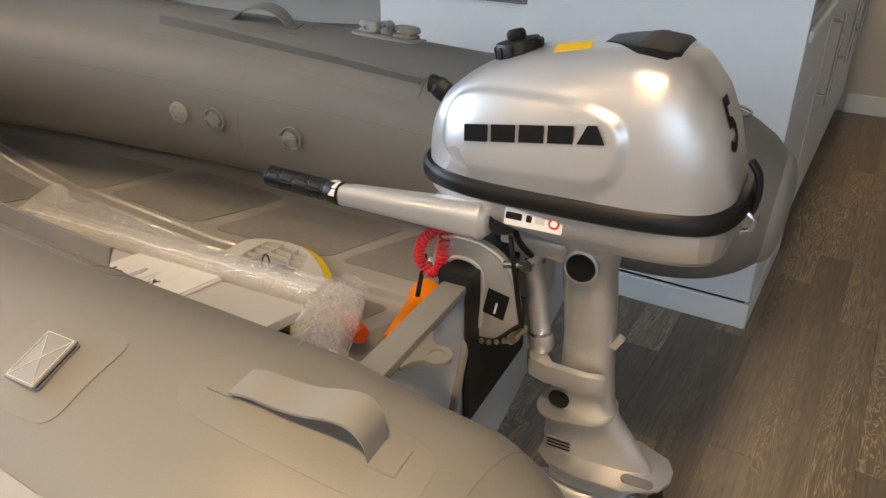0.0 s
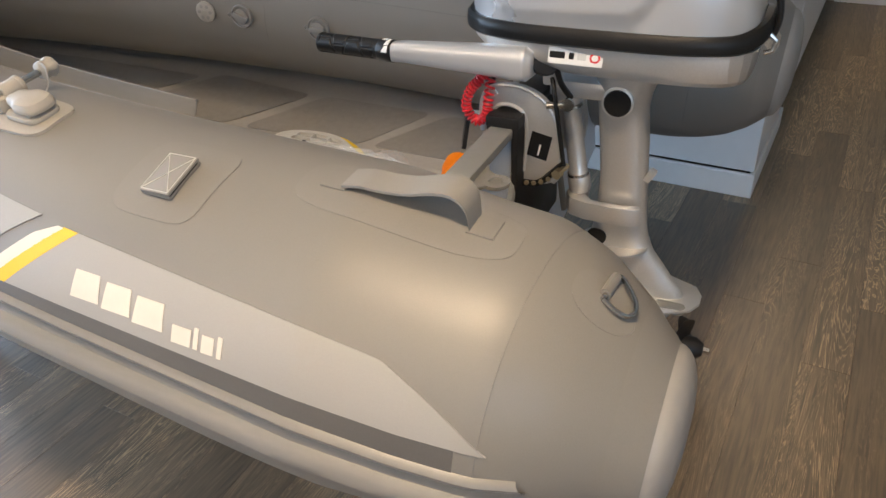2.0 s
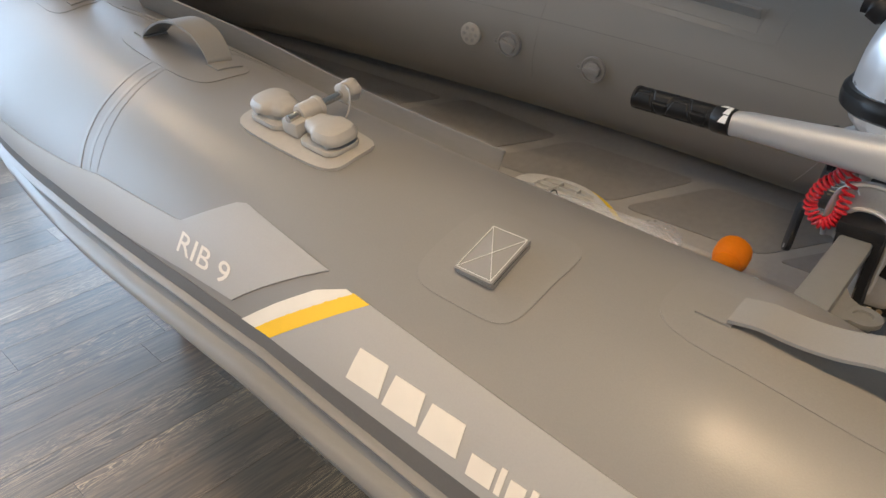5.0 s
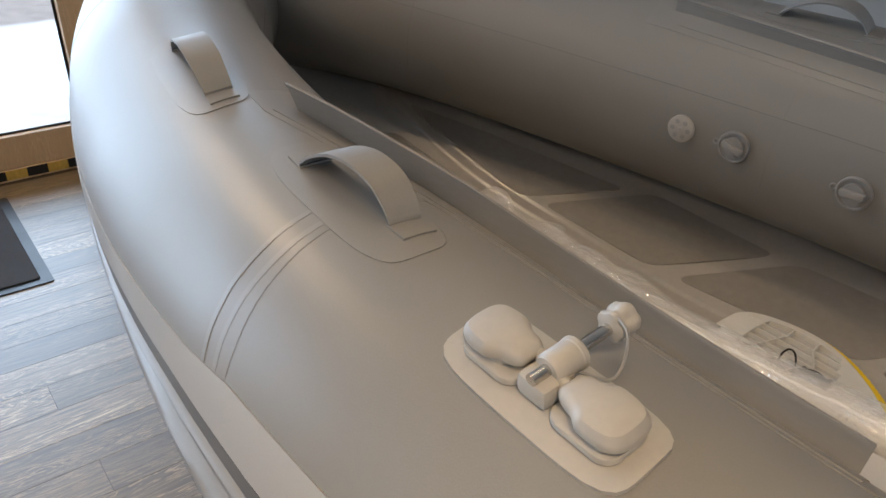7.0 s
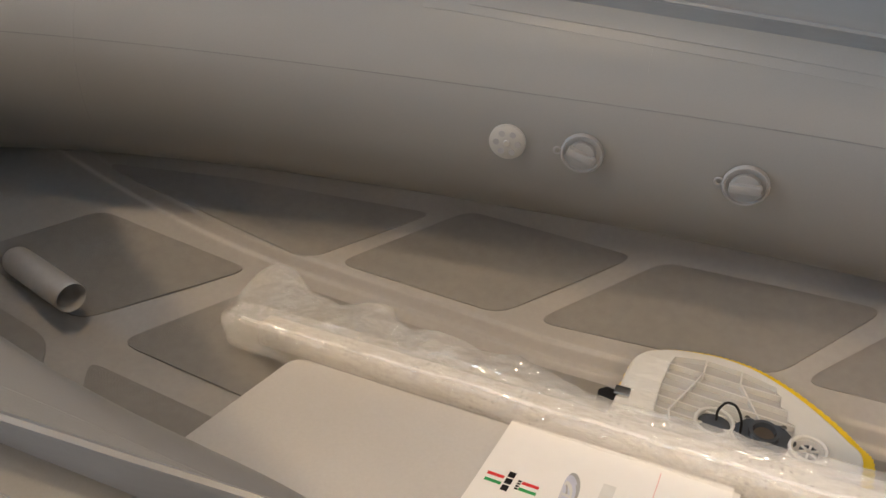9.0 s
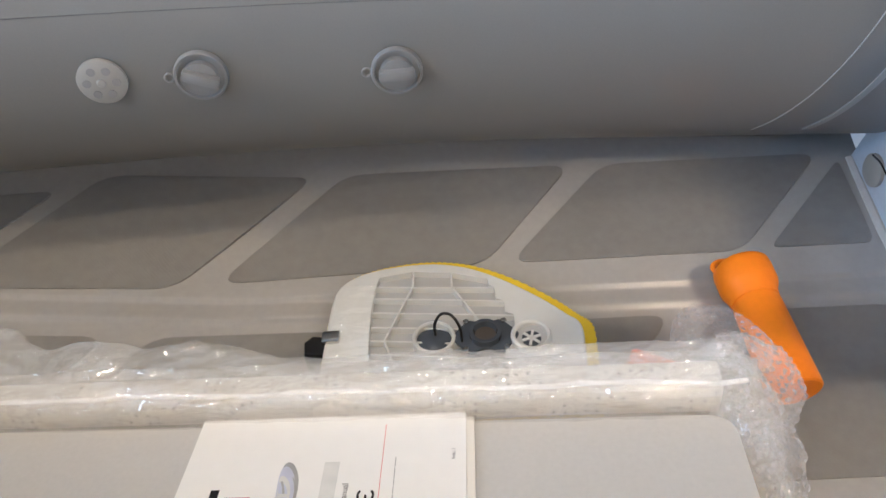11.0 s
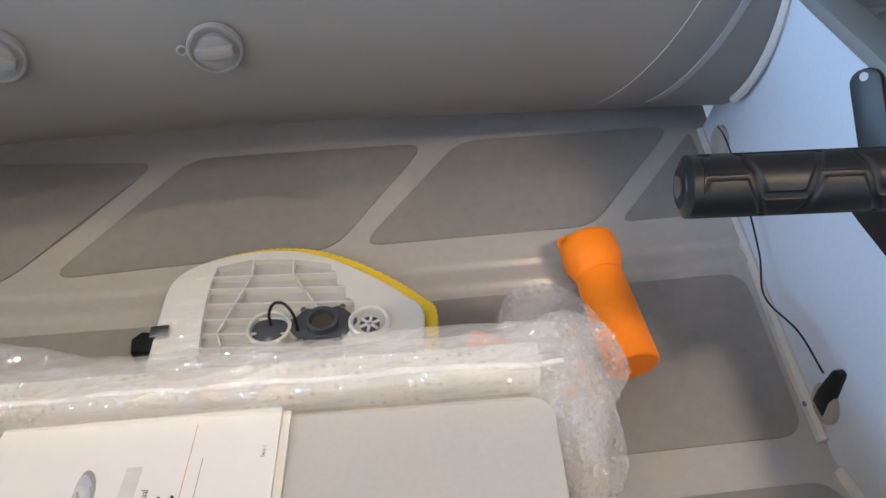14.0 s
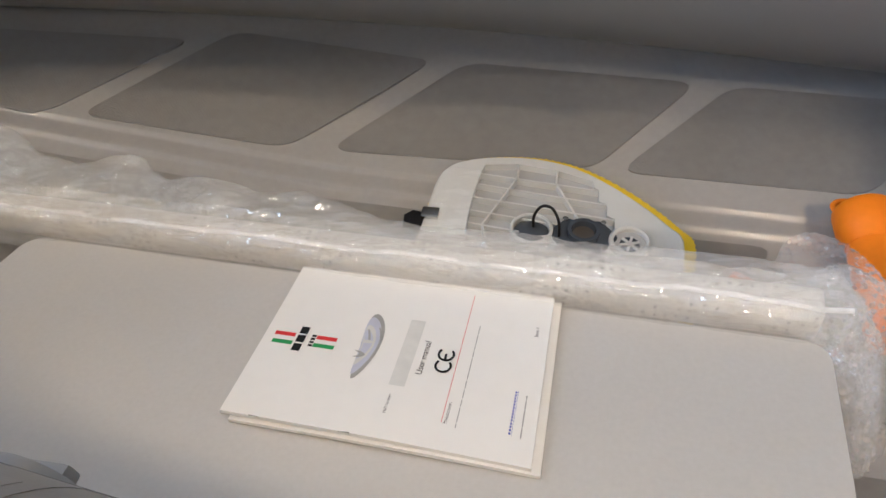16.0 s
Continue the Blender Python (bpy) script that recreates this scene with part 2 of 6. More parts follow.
SILVER_DULL = mat("silver_cast_alloy", (0.62, 0.62, 0.615), 0.34, metal=0.65, vary=0.06, grain=300, bump=0.06, coat=0.2)
BLACK = mat("black_rubber", (0.010, 0.010, 0.010), 0.40, vary=0.25, grain=200, bump=0.08, spec=0.32)
BLACK_PLASTIC = mat("black_plastic", (0.012, 0.012, 0.013), 0.42, vary=0.2, grain=300, bump=0.1, spec=0.35)
STEEL = mat("stainless_steel", (0.62, 0.61, 0.58), 0.22, metal=1.0, vary=0.05)
BRASS = mat("zinc_plated_bolt", (0.55, 0.45, 0.28), 0.3, metal=1.0)
RED = mat("red_plastic", (0.62, 0.02, 0.03), 0.3, vary=0.05)
ORANGE = mat("orange_plastic", (0.96, 0.25, 0.0), 0.5, vary=0.05, grain=120, bump=0.04, spec=0.25)
WHITE = mat("white_laminate", (0.82, 0.83, 0.84), 0.35, vary=0.02, grain=40, bump=0.01)
WALL = mat("cream_wall_paint", (0.58, 0.54, 0.47), 0.8, vary=0.04, grain=200, bump=0.06)
CEIL = mat("white_ceiling_paint", (0.58, 0.57, 0.55), 0.85, vary=0.03, grain=150)
STONE = mat("speckled_grey_worktop", (0.20, 0.205, 0.21), 0.3, vary=0.75, grain=420, bump=0.02, stain=200)
OAK = wood("pale_oak", (0.45, 0.30, 0.16), (0.62, 0.45, 0.27), 0.5, (14, 14, 1.0), 0.05)
PLANK = wood("dark_oak_vinyl", (0.075, 0.060, 0.042), (0.46, 0.34, 0.195), 0.38, (9, 0.55, 9), 0.28)
PLANK_FAR = wood("dark_oak_vinyl_far", (0.075, 0.060, 0.042), (0.46, 0.34, 0.195), 0.38, (9, 0.55, 9), 0.28, True)
STEEL_MATT = mat("matt_aluminium", (0.62, 0.60, 0.57), 0.45, metal=0.35, vary=0.1, grain=60)
GAP = mat("dark_joint", (0.06, 0.05, 0.04), 0.7)
MAT = weave("charcoal_carpet", (0.035, 0.035, 0.038), 0.95, 260, 1.0)
PUMP_WHITE = mat("white_pump_plastic", (0.66, 0.66, 0.63), 0.35, vary=0.04, coat=0.2)
# darkened so that the recess floor carries its shade in the colour
PUMP_GREY_AND_SHADE = mat("pump_grey_and_recess_shade", (0.44, 0.44, 0.43), 0.4, vary=0.04)
PUMP_YELLOW = mat("yellow_bellows", (0.85, 0.62, 0.02), 0.5, vary=0.06)
SEAT = mat("grey_seat_board", (0.54, 0.53, 0.51), 0.42, vary=0.05, grain=200, bump=0.04)
PAPER = mat("white_paper", (0.83, 0.82, 0.79), 0.6, vary=0.02)
INK = mat("black_ink", (0.010, 0.010, 0.011), 0.6, spec=0.2)
INK_GREY = mat("grey_ink", (0.60, 0.60, 0.57), 0.6)
INK_SOFT = mat("thin_print_ink", (0.35, 0.35, 0.34), 0.6)
INK_BLUE = mat("blue_ink", (0.05, 0.08, 0.45), 0.6)
INK_RED = mat("red_ink", (0.65, 0.03, 0.03), 0.6)
INK_GREEN = mat("green_ink", (0.03, 0.30, 0.08), 0.6)
WRAP = bubble_film("bubble_wrap", (0.90, 0.88, 0.84), 0.745, 0.25, 0.090, 0.08)
WRAP_LOOSE = bubble_film("loose_bubble_wrap", (0.92, 0.91, 0.89), 0.755, 0.15, 0.140, 0.075)
WRAP_END = bubble_film("bagged_bubble_wrap", (0.94, 0.93, 0.92), 0.775, 0.6, 0.095, 0.08)
# whiter film for the highlight drawn along the bar's top edge
WRAP_GLINT = bubble_film("film_edge_glint", (0.98, 0.98, 0.97), 0.35, 0.0, 0.12, 0.08)
WRAP_BAR = mat("pale_wrapped_bar", (0.60, 0.575, 0.52), 0.35, vary=0.08, grain=60, bump=0.05)
PUMP_FILM = bubble_film("taut_clear_film", (0.95, 0.95, 0.94), 0.90, 0.0, 0.16, 0.06)


# ---- mesh tools ----
def part(name, bm, material, parent=None, label="", smooth=True, crease=38):
    me = bpy.data.meshes.new(name)
    bmesh.ops.recalc_face_normals(bm, faces=bm.faces)
    for f in bm.faces:
        f.smooth = smooth
    bm.to_mesh(me)
    bm.free()
    me.materials.append(material)
    if smooth:
        me.set_sharp_from_angle(angle=radians(crease))
    ob = new(name, me)
    if parent:
        ob.parent = parent
    return tagged(ob, label)


def thing(name, label, category, at=(0, 0, 0), group="", kind=""):
    ob = new(name)
    ob.empty_display_size = 0.05
    ob.location = at
    return tagged(ob, label, category, group, kind)


def sheet(fn, nu, nv, loop_u=False, loop_v=False, cap=False, bm=None):
    """A grid of quads over fn(u, v), u and v from 0 to 1."""
    bm = bm or bmesh.new()
    ru, rv = nu + (not loop_u), nv + (not loop_v)
    vs = [[bm.verts.new(fn(i / nu, j / nv)) for j in range(rv)] for i in range(ru)]
    for i in range(nu):
        for j in range(nv):
            a, b = vs[i], vs[(i + 1) % ru]
            q = (a[j], b[j], b[(j + 1) % rv], a[(j + 1) % rv])
            if len(set(q)) == 4:
                bm.faces.new(q)
    if cap:
        for row in (vs[0], vs[-1]):
            bm.faces.new(row)
    return bm


def box(sx, sy, sz, at=(0, 0, 0), bevel=0.0, m=None, bm=None, seg=2):
    bm2 = bmesh.new()
    bmesh.ops.create_cube(bm2, size=1)
    bmesh.ops.scale(bm2, vec=(sx, sy, sz), verts=bm2.verts)
    if bevel:
        bmesh.ops.bevel(bm2, geom=bm2.edges[:], offset=bevel, segments=seg, affect="EDGES", profile=0.6)
    bmesh.ops.transform(bm2, matrix=Matrix.Translation(at) @ (m or Matrix()), verts=bm2.verts)
    return join(bm, bm2)


def join(bm, other):
    if bm is None:
        return other
    me = bpy.data.meshes.new("join")
    other.to_mesh(me)
    other.free()
    bm.from_mesh(me)
    bpy.data.meshes.remove(me)
    return bm


def frames(pts):
    """Tangent, side and up along a polyline, without twist."""
    pts = [Vector(p) for p in pts]
    out, up = [], None
    for i, p in enumerate(pts):
        t = (pts[min(i + 1, len(pts) - 1)] - pts[max(i - 1, 0)]).normalized()
        if up is None:
            up = Vector((0, 0, 1)) if abs(t.z) < 0.9 else Vector((1, 0, 0))
        side = t.cross(up).normalized()
        up = side.cross(t).normalized()
        out.append((p, t, side, up))
    return out


def smooth_path(pts, n=8):
    """A rounded line through the points."""
    pts = [Vector(p) for p in pts]
    ext = [2 * pts[0] - pts[1], *pts, 2 * pts[-1] - pts[-2]]
    out = []
    for i in range(1, len(ext) - 2):
        a, b, c, d = ext[i - 1 : i + 3]
        for k in range(n):
            t = k / n
            out.append(0.5 * (2 * b + (c - a) * t + (2 * a - 5 * b + 4 * c - d) * t * t + (3 * b - a - 3 * c + d) * t**3))
    return out + [pts[-1]]


def pipe(pts, r, seg=10, bm=None, flat=1.0):
    """A round or flattened bar along a line; r may be a list."""
    fr = frames(pts)
    rs = r if isinstance(r, (list, tuple)) else [r] * len(fr)
    n = len(fr) - 1

    def fn(u, v):
        p, t, s, up = fr[round(u * n)]
        a = 2 * math.pi * v
        return p + rs[round(u * n)] * (math.cos(a) * s + flat * math.sin(a) * up)

    b2 = sheet(fn, n, seg, loop_v=True, cap=True)
    return join(bm, b2)


def lathe(profile, at=(0, 0, 0), axis=(0, 0, 1), seg=28, bm=None, closed=True):
    """Turned shape: profile of (radius, height) along an axis."""
    q = Vector((0, 0, 1)).rotation_difference(Vector(axis).normalized()).to_matrix()
    n = len(profile) - 1

    def fn(u, v):
        r, h = profile[round(u * n)]
        a = 2 * math.pi * v
        return Vector(at) + q @ Vector((r * math.cos(a), r * math.sin(a), h))

    b2 = sheet(fn, n, seg, loop_v=True, cap=closed)
    bmesh.ops.remove_doubles(b2, verts=b2.verts, dist=1e-6)
    return join(bm, b2)


def prism(outline, depth, m=None, bevel=0.0, bm=None):
    """A flat outline in xy, given thickness along z from 0 to depth, then placed by m."""
    b2 = bmesh.new()
    f = b2.faces.new([b2.verts.new((x, y, 0)) for x, y in outline])
    top = bmesh.ops.extrude_face_region(b2, geom=[f])
    bmesh.ops.translate(b2, vec=(0, 0, depth), verts=[v for v in top["geom"] if isinstance(v, bmesh.types.BMVert)])
    if bevel:
        es = [e for e in b2.edges if abs(e.verts[0].co.z - e.verts[1].co.z) < 1e-6]
        bmesh.ops.bevel(b2, geom=es, offset=bevel, segments=2, affect="EDGES", profile=0.6)
    if m is not None:
        bmesh.ops.transform(b2, matrix=m, verts=b2.verts)
    return join(bm, b2)


def rounded(w, h, r, n=6):
    """The outline of a rounded rectangle round the origin."""
    out = []
    for cx, cy, a0 in ((w / 2 - r, h / 2 - r, 0), (r - w / 2, h / 2 - r, 90), (r - w / 2, r - h / 2, 180), (w / 2 - r, r - h / 2, 270)):
        for k in range(n + 1):
            a = radians(a0 + 90 * k / n)
            out.append((cx + r * math.cos(a), cy + r * math.sin(a)))
    return out


def basis(at, x, y):
    """A placing matrix from an origin and the directions of its x and (about) y."""
    x = Vector(x).normalized()
    z = x.cross(Vector(y)).normalized()
    y = z.cross(x)
    return Matrix.Translation(at) @ Matrix((x, y, z)).transposed().to_4x4()


def text_mesh(text, size, bold=0.0):
    """Letters of the built-in font as a bmesh in xy, starting at the origin."""
    cu = bpy.data.curves.new("text", "FONT")
    cu.body, cu.size, cu.resolution_u, cu.offset = text, size, 3, bold
    ob = bpy.data.objects.new("text", cu)
    scene.collection.objects.link(ob)
    me = bpy.data.meshes.new_from_object(ob.evaluated_get(bpy.context.evaluated_depsgraph_get()))
    bm = bmesh.new()
    bm.from_mesh(me)
    bpy.data.objects.remove(ob)
    bpy.data.curves.remove(cu)
    bpy.data.meshes.remove(me)
    return bm


# ---- room ----
RM = Matrix.Translation((0.397, 1.034, 0)) @ Matrix.Rotation(radians(-4), 4, "Z")


def structure(name, bm, material, label, smooth=False):
    bmesh.ops.transform(bm, matrix=RM, verts=bm.verts)
    return tagged(part(name, bm, material, None, label, smooth), kind="structure")


def slab(a0, a1, b0, b1, z0, z1, bevel=0.0, bm=None):
    return box(a1 - a0, b1 - b0, z1 - z0, ((a0 + a1) / 2, (b0 + b1) / 2, (z0 + z1) / 2), bevel, bm=bm)


AW, AE, BS, BN, HT = -3.40, 3.6, -4.4, 2.45, 2.4
G0, G1, G2, GH = -4.1, -1.31, -0.10, 2.33
floor = structure("floor", slab(AW - 0.2, AE + 0.2, BS - 0.2, BN + 0.2, -0.1, -0.004), GAP, "dark grey-brown vinyl plank floor with fine joints")
structure("ceiling", slab(AW - 0.2, AE + 0.2, BS - 0.2, BN + 0.2, HT, HT + 0.1), CEIL, "plain white painted ceiling")
structure("wall_north", slab(AW - 0.2, AE + 0.2, BN, BN + 0.15, 0, HT), WALL, "plain cream painted wall")
# opening for an added window that is never in view
S0, S1, Z0, Z1 = 0.8, 2.9, 0.8, 2.15
bm = slab(AW - 0.2, S0, BS - 0.15, BS, 0, HT)
bm = slab(S1, AE + 0.2, BS - 0.15, BS, 0, HT, bm=bm)
bm = slab(S0, S1, BS - 0.15, BS, 0, Z0, bm=bm)
bm = slab(S0, S1, BS - 0.15, BS, Z1, HT, bm=bm)
structure("wall_south", bm, WALL, "plain cream painted wall round an added window")
structure("wall_east", slab(AE, AE + 0.15, BS, BN, 0, HT), WALL, "plain cream painted wall")
bm = slab(AW - 0.15, AW, G2, BN, 0, HT)
bm = slab(AW - 0.15, AW, BS, G0, 0, HT, bm=bm)
bm = slab(AW - 0.15, AW, G0, G2, GH, HT, bm=bm)
structure("wall_west", bm, WALL, "cream painted wall round a glazed door")
structure("baseboard", slab(0.02, AE, BN - 0.018, BN, 0, 0.10, 0.004), WHITE, "white painted baseboard")
ground = tagged(part("ground", box(60, 60, 0.1, (-33.8, 0, -0.2)), mat("pale_paving", (0.62, 0.62, 0.62), 0.8, grain=8, vary=0.2), None, "pale paving outside the door", False), kind="structure")


def glazed_door():
    """A timber framed glazed door and side light, with a threshold and hazard tape."""
    d = structure("door_1", slab(AW - 0.11, AW - 0.03, G0, G2, GH - 0.10, GH, 0.004), OAK, "pale timber glazed door with side lights, daylight behind it")

    def p(name, bm, m, label=""):
        bmesh.ops.transform(bm, matrix=RM, verts=bm.verts)
        return part(name, bm, m, d, label, False)

    for b in (G2 - 0.115, G1 - 0.137, (G0 + G1) / 2 - 0.06, G0):
        p("stile", slab(AW - 0.11, AW - 0.02, b, b + (0.137 if b == G1 - 0.137 else 0.115), 0.0, GH - 0.10, 0.004), OAK)
    for b0, b1 in ((G0 + 0.115, (G0 + G1) / 2 - 0.06), ((G0 + G1) / 2 + 0.055, G1 - 0.137), (G1, G2 - 0.115)):
        p("bottom_rail", slab(AW - 0.10, AW - 0.025, b0, b1, 0.045, 0.165, 0.004), OAK)
        g = p("pane", slab(AW - 0.065, AW - 0.059, b0, b1, 0.165, GH - 0.10), GLASS, "clear glass pane")
        g.visible_shadow = False
        p("gasket", slab(AW - 0.056, AW - 0.052, b0, b1, 0.163, 0.173), BLACK, "black glazing gasket")
        p("gasket", slab(AW - 0.056, AW - 0.052, b1 - 0.010, b1, 0.173, GH - 0.1), BLACK, "black glazing gasket")
        k = 0
        b = b0
        while b < b1 - 0.01:
            p("hazard_tape", slab(AW - 0.024, AW - 0.021, b, min(b + 0.07, b1), 0.008, 0.042), HAZARD if k % 2 else BLACK)
            b += 0.07
            k += 1
    p("threshold", slab(AW - 0.11, AW - 0.022, G0, G2, 0.0, 0.044, 0.003), OAK, "timber threshold")


GLASS = clear("window_glass", (0.9, 0.95, 0.95), 0.0, 0.06)
glazed_door()
# unseen window, added to go with the front fill lamp
win = structure("window_1", slab(S0, S1, BS - 0.10, BS - 0.04, Z0, Z0 + 0.06, 0.003), OAK, "pale timber window, unseen, added round the front fill light")
for k, (a0, a1, z0, z1) in enumerate(((S0, S1, Z1 - 0.06, Z1), (S0, S0 + 0.06, Z0 + 0.06, Z1 - 0.06), (S1 - 0.06, S1, Z0 + 0.06, Z1 - 0.06))):
    bm = slab(a0, a1, BS - 0.10, BS - 0.04, z0, z1, 0.003)
    bmesh.ops.transform(bm, matrix=RM, verts=bm.verts)
    part("window_frame", bm, OAK, win, "", False)
bm = slab(S0 + 0.06, S1 - 0.06, BS - 0.073, BS - 0.067, Z0 + 0.06, Z1 - 0.06)
bmesh.ops.transform(bm, matrix=RM, verts=bm.verts)
part("pane", bm, GLASS, win, "clear glass pane", False).visible_shadow = False
door_mat = tagged(part("door_mat", prism(rounded(0.60, 0.95, 0.01), 0.009, RM @ Matrix.Translation((-2.955, -2.275, 0.0)), 0.002), MAT, None, "charcoal ribbed entrance mat on the floor", False), category="mat")
bm = prism(rounded(0.66, 1.01, 0.01), 0.004, RM @ Matrix.Translation((-2.955, -2.275, 0.0)))
part("border", bm, BLACK, door_mat, "thin rubber border", False)


# ---- kitchen units ----
def kit(name, label, category):
    e = thing(name, label, category)
    e.matrix_world = RM

    def p(nm, bm, m, lab="", parent=None, smooth=False):
        return part(nm, bm, m, parent or e, lab, smooth)

    return e, p


e, p = kit("tall_housing", "tall white laminate appliance housing with a white plinth", "cabinet")
p("back_panel", slab(-0.75, 0.0, 0.012, 0.030, 0.085, 2.10, 0.001), WHITE)
p("carcass", slab(-0.745, -0.022, 0.032, 0.62, 0.085, 2.09), WHITE)
p("plinth", slab(-0.75, 0.006, -0.002, 0.016, 0.0, 0.078, 0.004), WHITE, "white plinth board")
p("plinth", slab(-0.012, 0.006, 0.018, 0.60, 0.0, 0.078, 0.004), WHITE, "white plinth board")
p("door", slab(-0.020, -0.001, 0.045, 0.615, 0.93, 2.08, 0.002), WHITE)
p("lower_door", slab(-0.020, -0.001, 0.045, 0.615, 0.09, 0.655, 0.003), WHITE, "plain white lower door")
for z0, z1 in ((0.66, 0.885),):
    dr = p("drawer_front", slab(-0.020, -0.001, 0.045, 0.615, z0, z1 - 0.035, 0.003), WHITE, "white freezer drawer front")
    p("drawer_grip", slab(-0.018, 0.010, 0.06, 0.60, z1 - 0.065, z1 - 0.035, 0.008), WHITE, "bulged white drawer grip", dr)
    p("drawer_gap", slab(-0.018, -0.006, 0.06, 0.60, z1 - 0.030, z1 - 0.005), INK_GREY, "", dr)
e, p = kit("low_counter", "low white kitchen unit seen from its plain back", "cabinet")
p("back_panel", slab(-1.28, -0.752, 0.030, 0.048, 0.0, 0.85, 0.001), WHITE)
p("carcass", slab(-1.275, -0.755, 0.050, 0.64, 0.085, 0.85), WHITE)
top_ = tagged(part("worktop", slab(-1.30, -0.752, 0.015, 0.66, 0.851, 0.889, 0.003), STONE, None, "speckled grey stone-look worktop on the low unit", False), category="worktop")
top_.matrix_world = RM
for k in range(3):
    e, p = kit("base_cabinet", "cream fronted base cabinet with a steel bar handle", "cabinet")
    tagged(e, group="kitchen base cabinets")
    b0 = 0.63 + 0.60 * k
    p("carcass", slab(-0.60, -0.022, b0, b0 + 0.598, 0.10, 0.85), WHITE)
    p("plinth", slab(-0.07, -0.05, b0, b0 + 0.60, 0.0, 0.10), WHITE)
    dr = p("door", slab(-0.020, 0.0, b0 + 0.003, b0 + 0.595, 0.105, 0.845, 0.002), WHITE)
    for hz in ((0.50, 0.80),):
        hb = pipe([(0.032, b0 + 0.06, hz[0]), (0.032, b0 + 0.06, hz[1])], 0.006, 10)
        h = p("bar_handle", hb, STEEL, "steel bar handle", dr, True)
        for zz in (hz[0] + 0.03, hz[1] - 0.03):
            p("handle_post", pipe([(0.0, b0 + 0.06, zz), (0.032, b0 + 0.06, zz)], 0.005, 8), STEEL, "", dr, True)
top_ = tagged(part("worktop", slab(-0.62, 0.02, 0.63, 2.44, 0.851, 0.889, 0.003), STONE, None, "speckled grey stone-look worktop on the base cabinets", False), category="worktop")
top_.matrix_world = RM


# ---- ceiling downlights, out of view, one at each assumed lamp ----
def downlight(x, y):
    d = thing("downlight", "assumed round ceiling downlight, out of view, switched on", "light", (x, y, HT), "ceiling downlights")
    part("rim", lathe([(0.032, 0.0), (0.046, 0.0), (0.046, -0.006), (0.034, -0.004)], (0, 0, 0), (0, 0, 1), 28, closed=False), STEEL, d)
    part("lens", lathe([(0.0, -0.002), (0.033, -0.002), (0.033, -0.001), (0.0, -0.001)], (0, 0, 0), (0, 0, 1), 24), LENS, d, "glowing lens")


LENS = bpy.data.materials.new("glowing_lens")
LENS.use_nodes = True
LENS.node_tree.nodes["Principled BSDF"].inputs["Emission Color"].default_value = (1.0, 0.78, 0.5, 1)
LENS.node_tree.nodes["Principled BSDF"].inputs["Emission Strength"].default_value = 12
for px, py in LAMPS:
    downlight(px, py)

# ---- boat ----
C, RT = 0.0, 0.205
BOW0, BOWL, HALF, BOW_POW, BOW_RISE, ROLL = -0.345, 1.827, 0.57, 1.1, 0.0366, 0.0298


def smoothstep(a, b, x):
    t = min(1, max(0, (x - a) / (b - a)))
    return t * t * (3 - 2 * t)


STERN = [0.02, 0.14, 0.22, 0.28, 0.335, 0.385]


def _table():
    pts = [(0.44 - 0.01 * k, HALF) for k in range(78)]
    for k in range(161):
        a = math.pi / 2 * k / 160
        pts.append((BOW0 - BOWL * math.sin(a), HALF * max(0.0, math.cos(a)) ** BOW_POW))
    s, out = -0.44, []
    for i, (x, h) in enumerate(pts):
        if i:
            s += math.hypot(x - pts[i - 1][0], h - pts[i - 1][1])
        dip = float(np.interp(x, STERN, [0, 0.005, 0.006, 0.0087, 0.0163, 0.0342]))
        h -= float(np.interp(x, STERN, [0, 0.0017, 0.0064, 0.0094, 0.010, 0.0018]))
        out.append((s, x, h, 0.594 - 0.056 * x + BOW_RISE * max(0.0, -0.88 - x) ** 2 - dip))
    return np.array(out)


TAB = _table()
S_END = float(TAB[-1, 0])


def keel(x):
    """Sideways offset of the centre line."""
    return C + 0.0135 * max(0.0, -0.3 - x)


def centre(s):
    return Vector((np.interp(s, TAB[:, 0], TAB[:, 1]), np.interp(s, TAB[:, 0], TAB[:, 2]), np.interp(s, TAB[:, 0], TAB[:, 3])))


def radius(s):
    if s > -0.02:
        return RT
    return float(np.interp(-s, STERN, [RT, 0.1936, 0.1861, 0.1622, 0.1281, 0.0952]))


FAR_STERN = [0.02, 0.14, 0.22, 0.28, 0.335, 0.385, 0.425]
TIP = {-1: -0.376, 1: -0.415}


def section(side, s):
    """Centre and radius of a tube; the starboard tube keeps fuller towards its stern end."""
    if side > 0 and s < 0:
        return Vector((-s, HALF, 0.594 + 0.056 * s)), float(np.interp(-s, FAR_STERN, [RT, 0.203, 0.199, 0.190, 0.174, 0.146, 0.108]))
    return centre(s), radius(s)


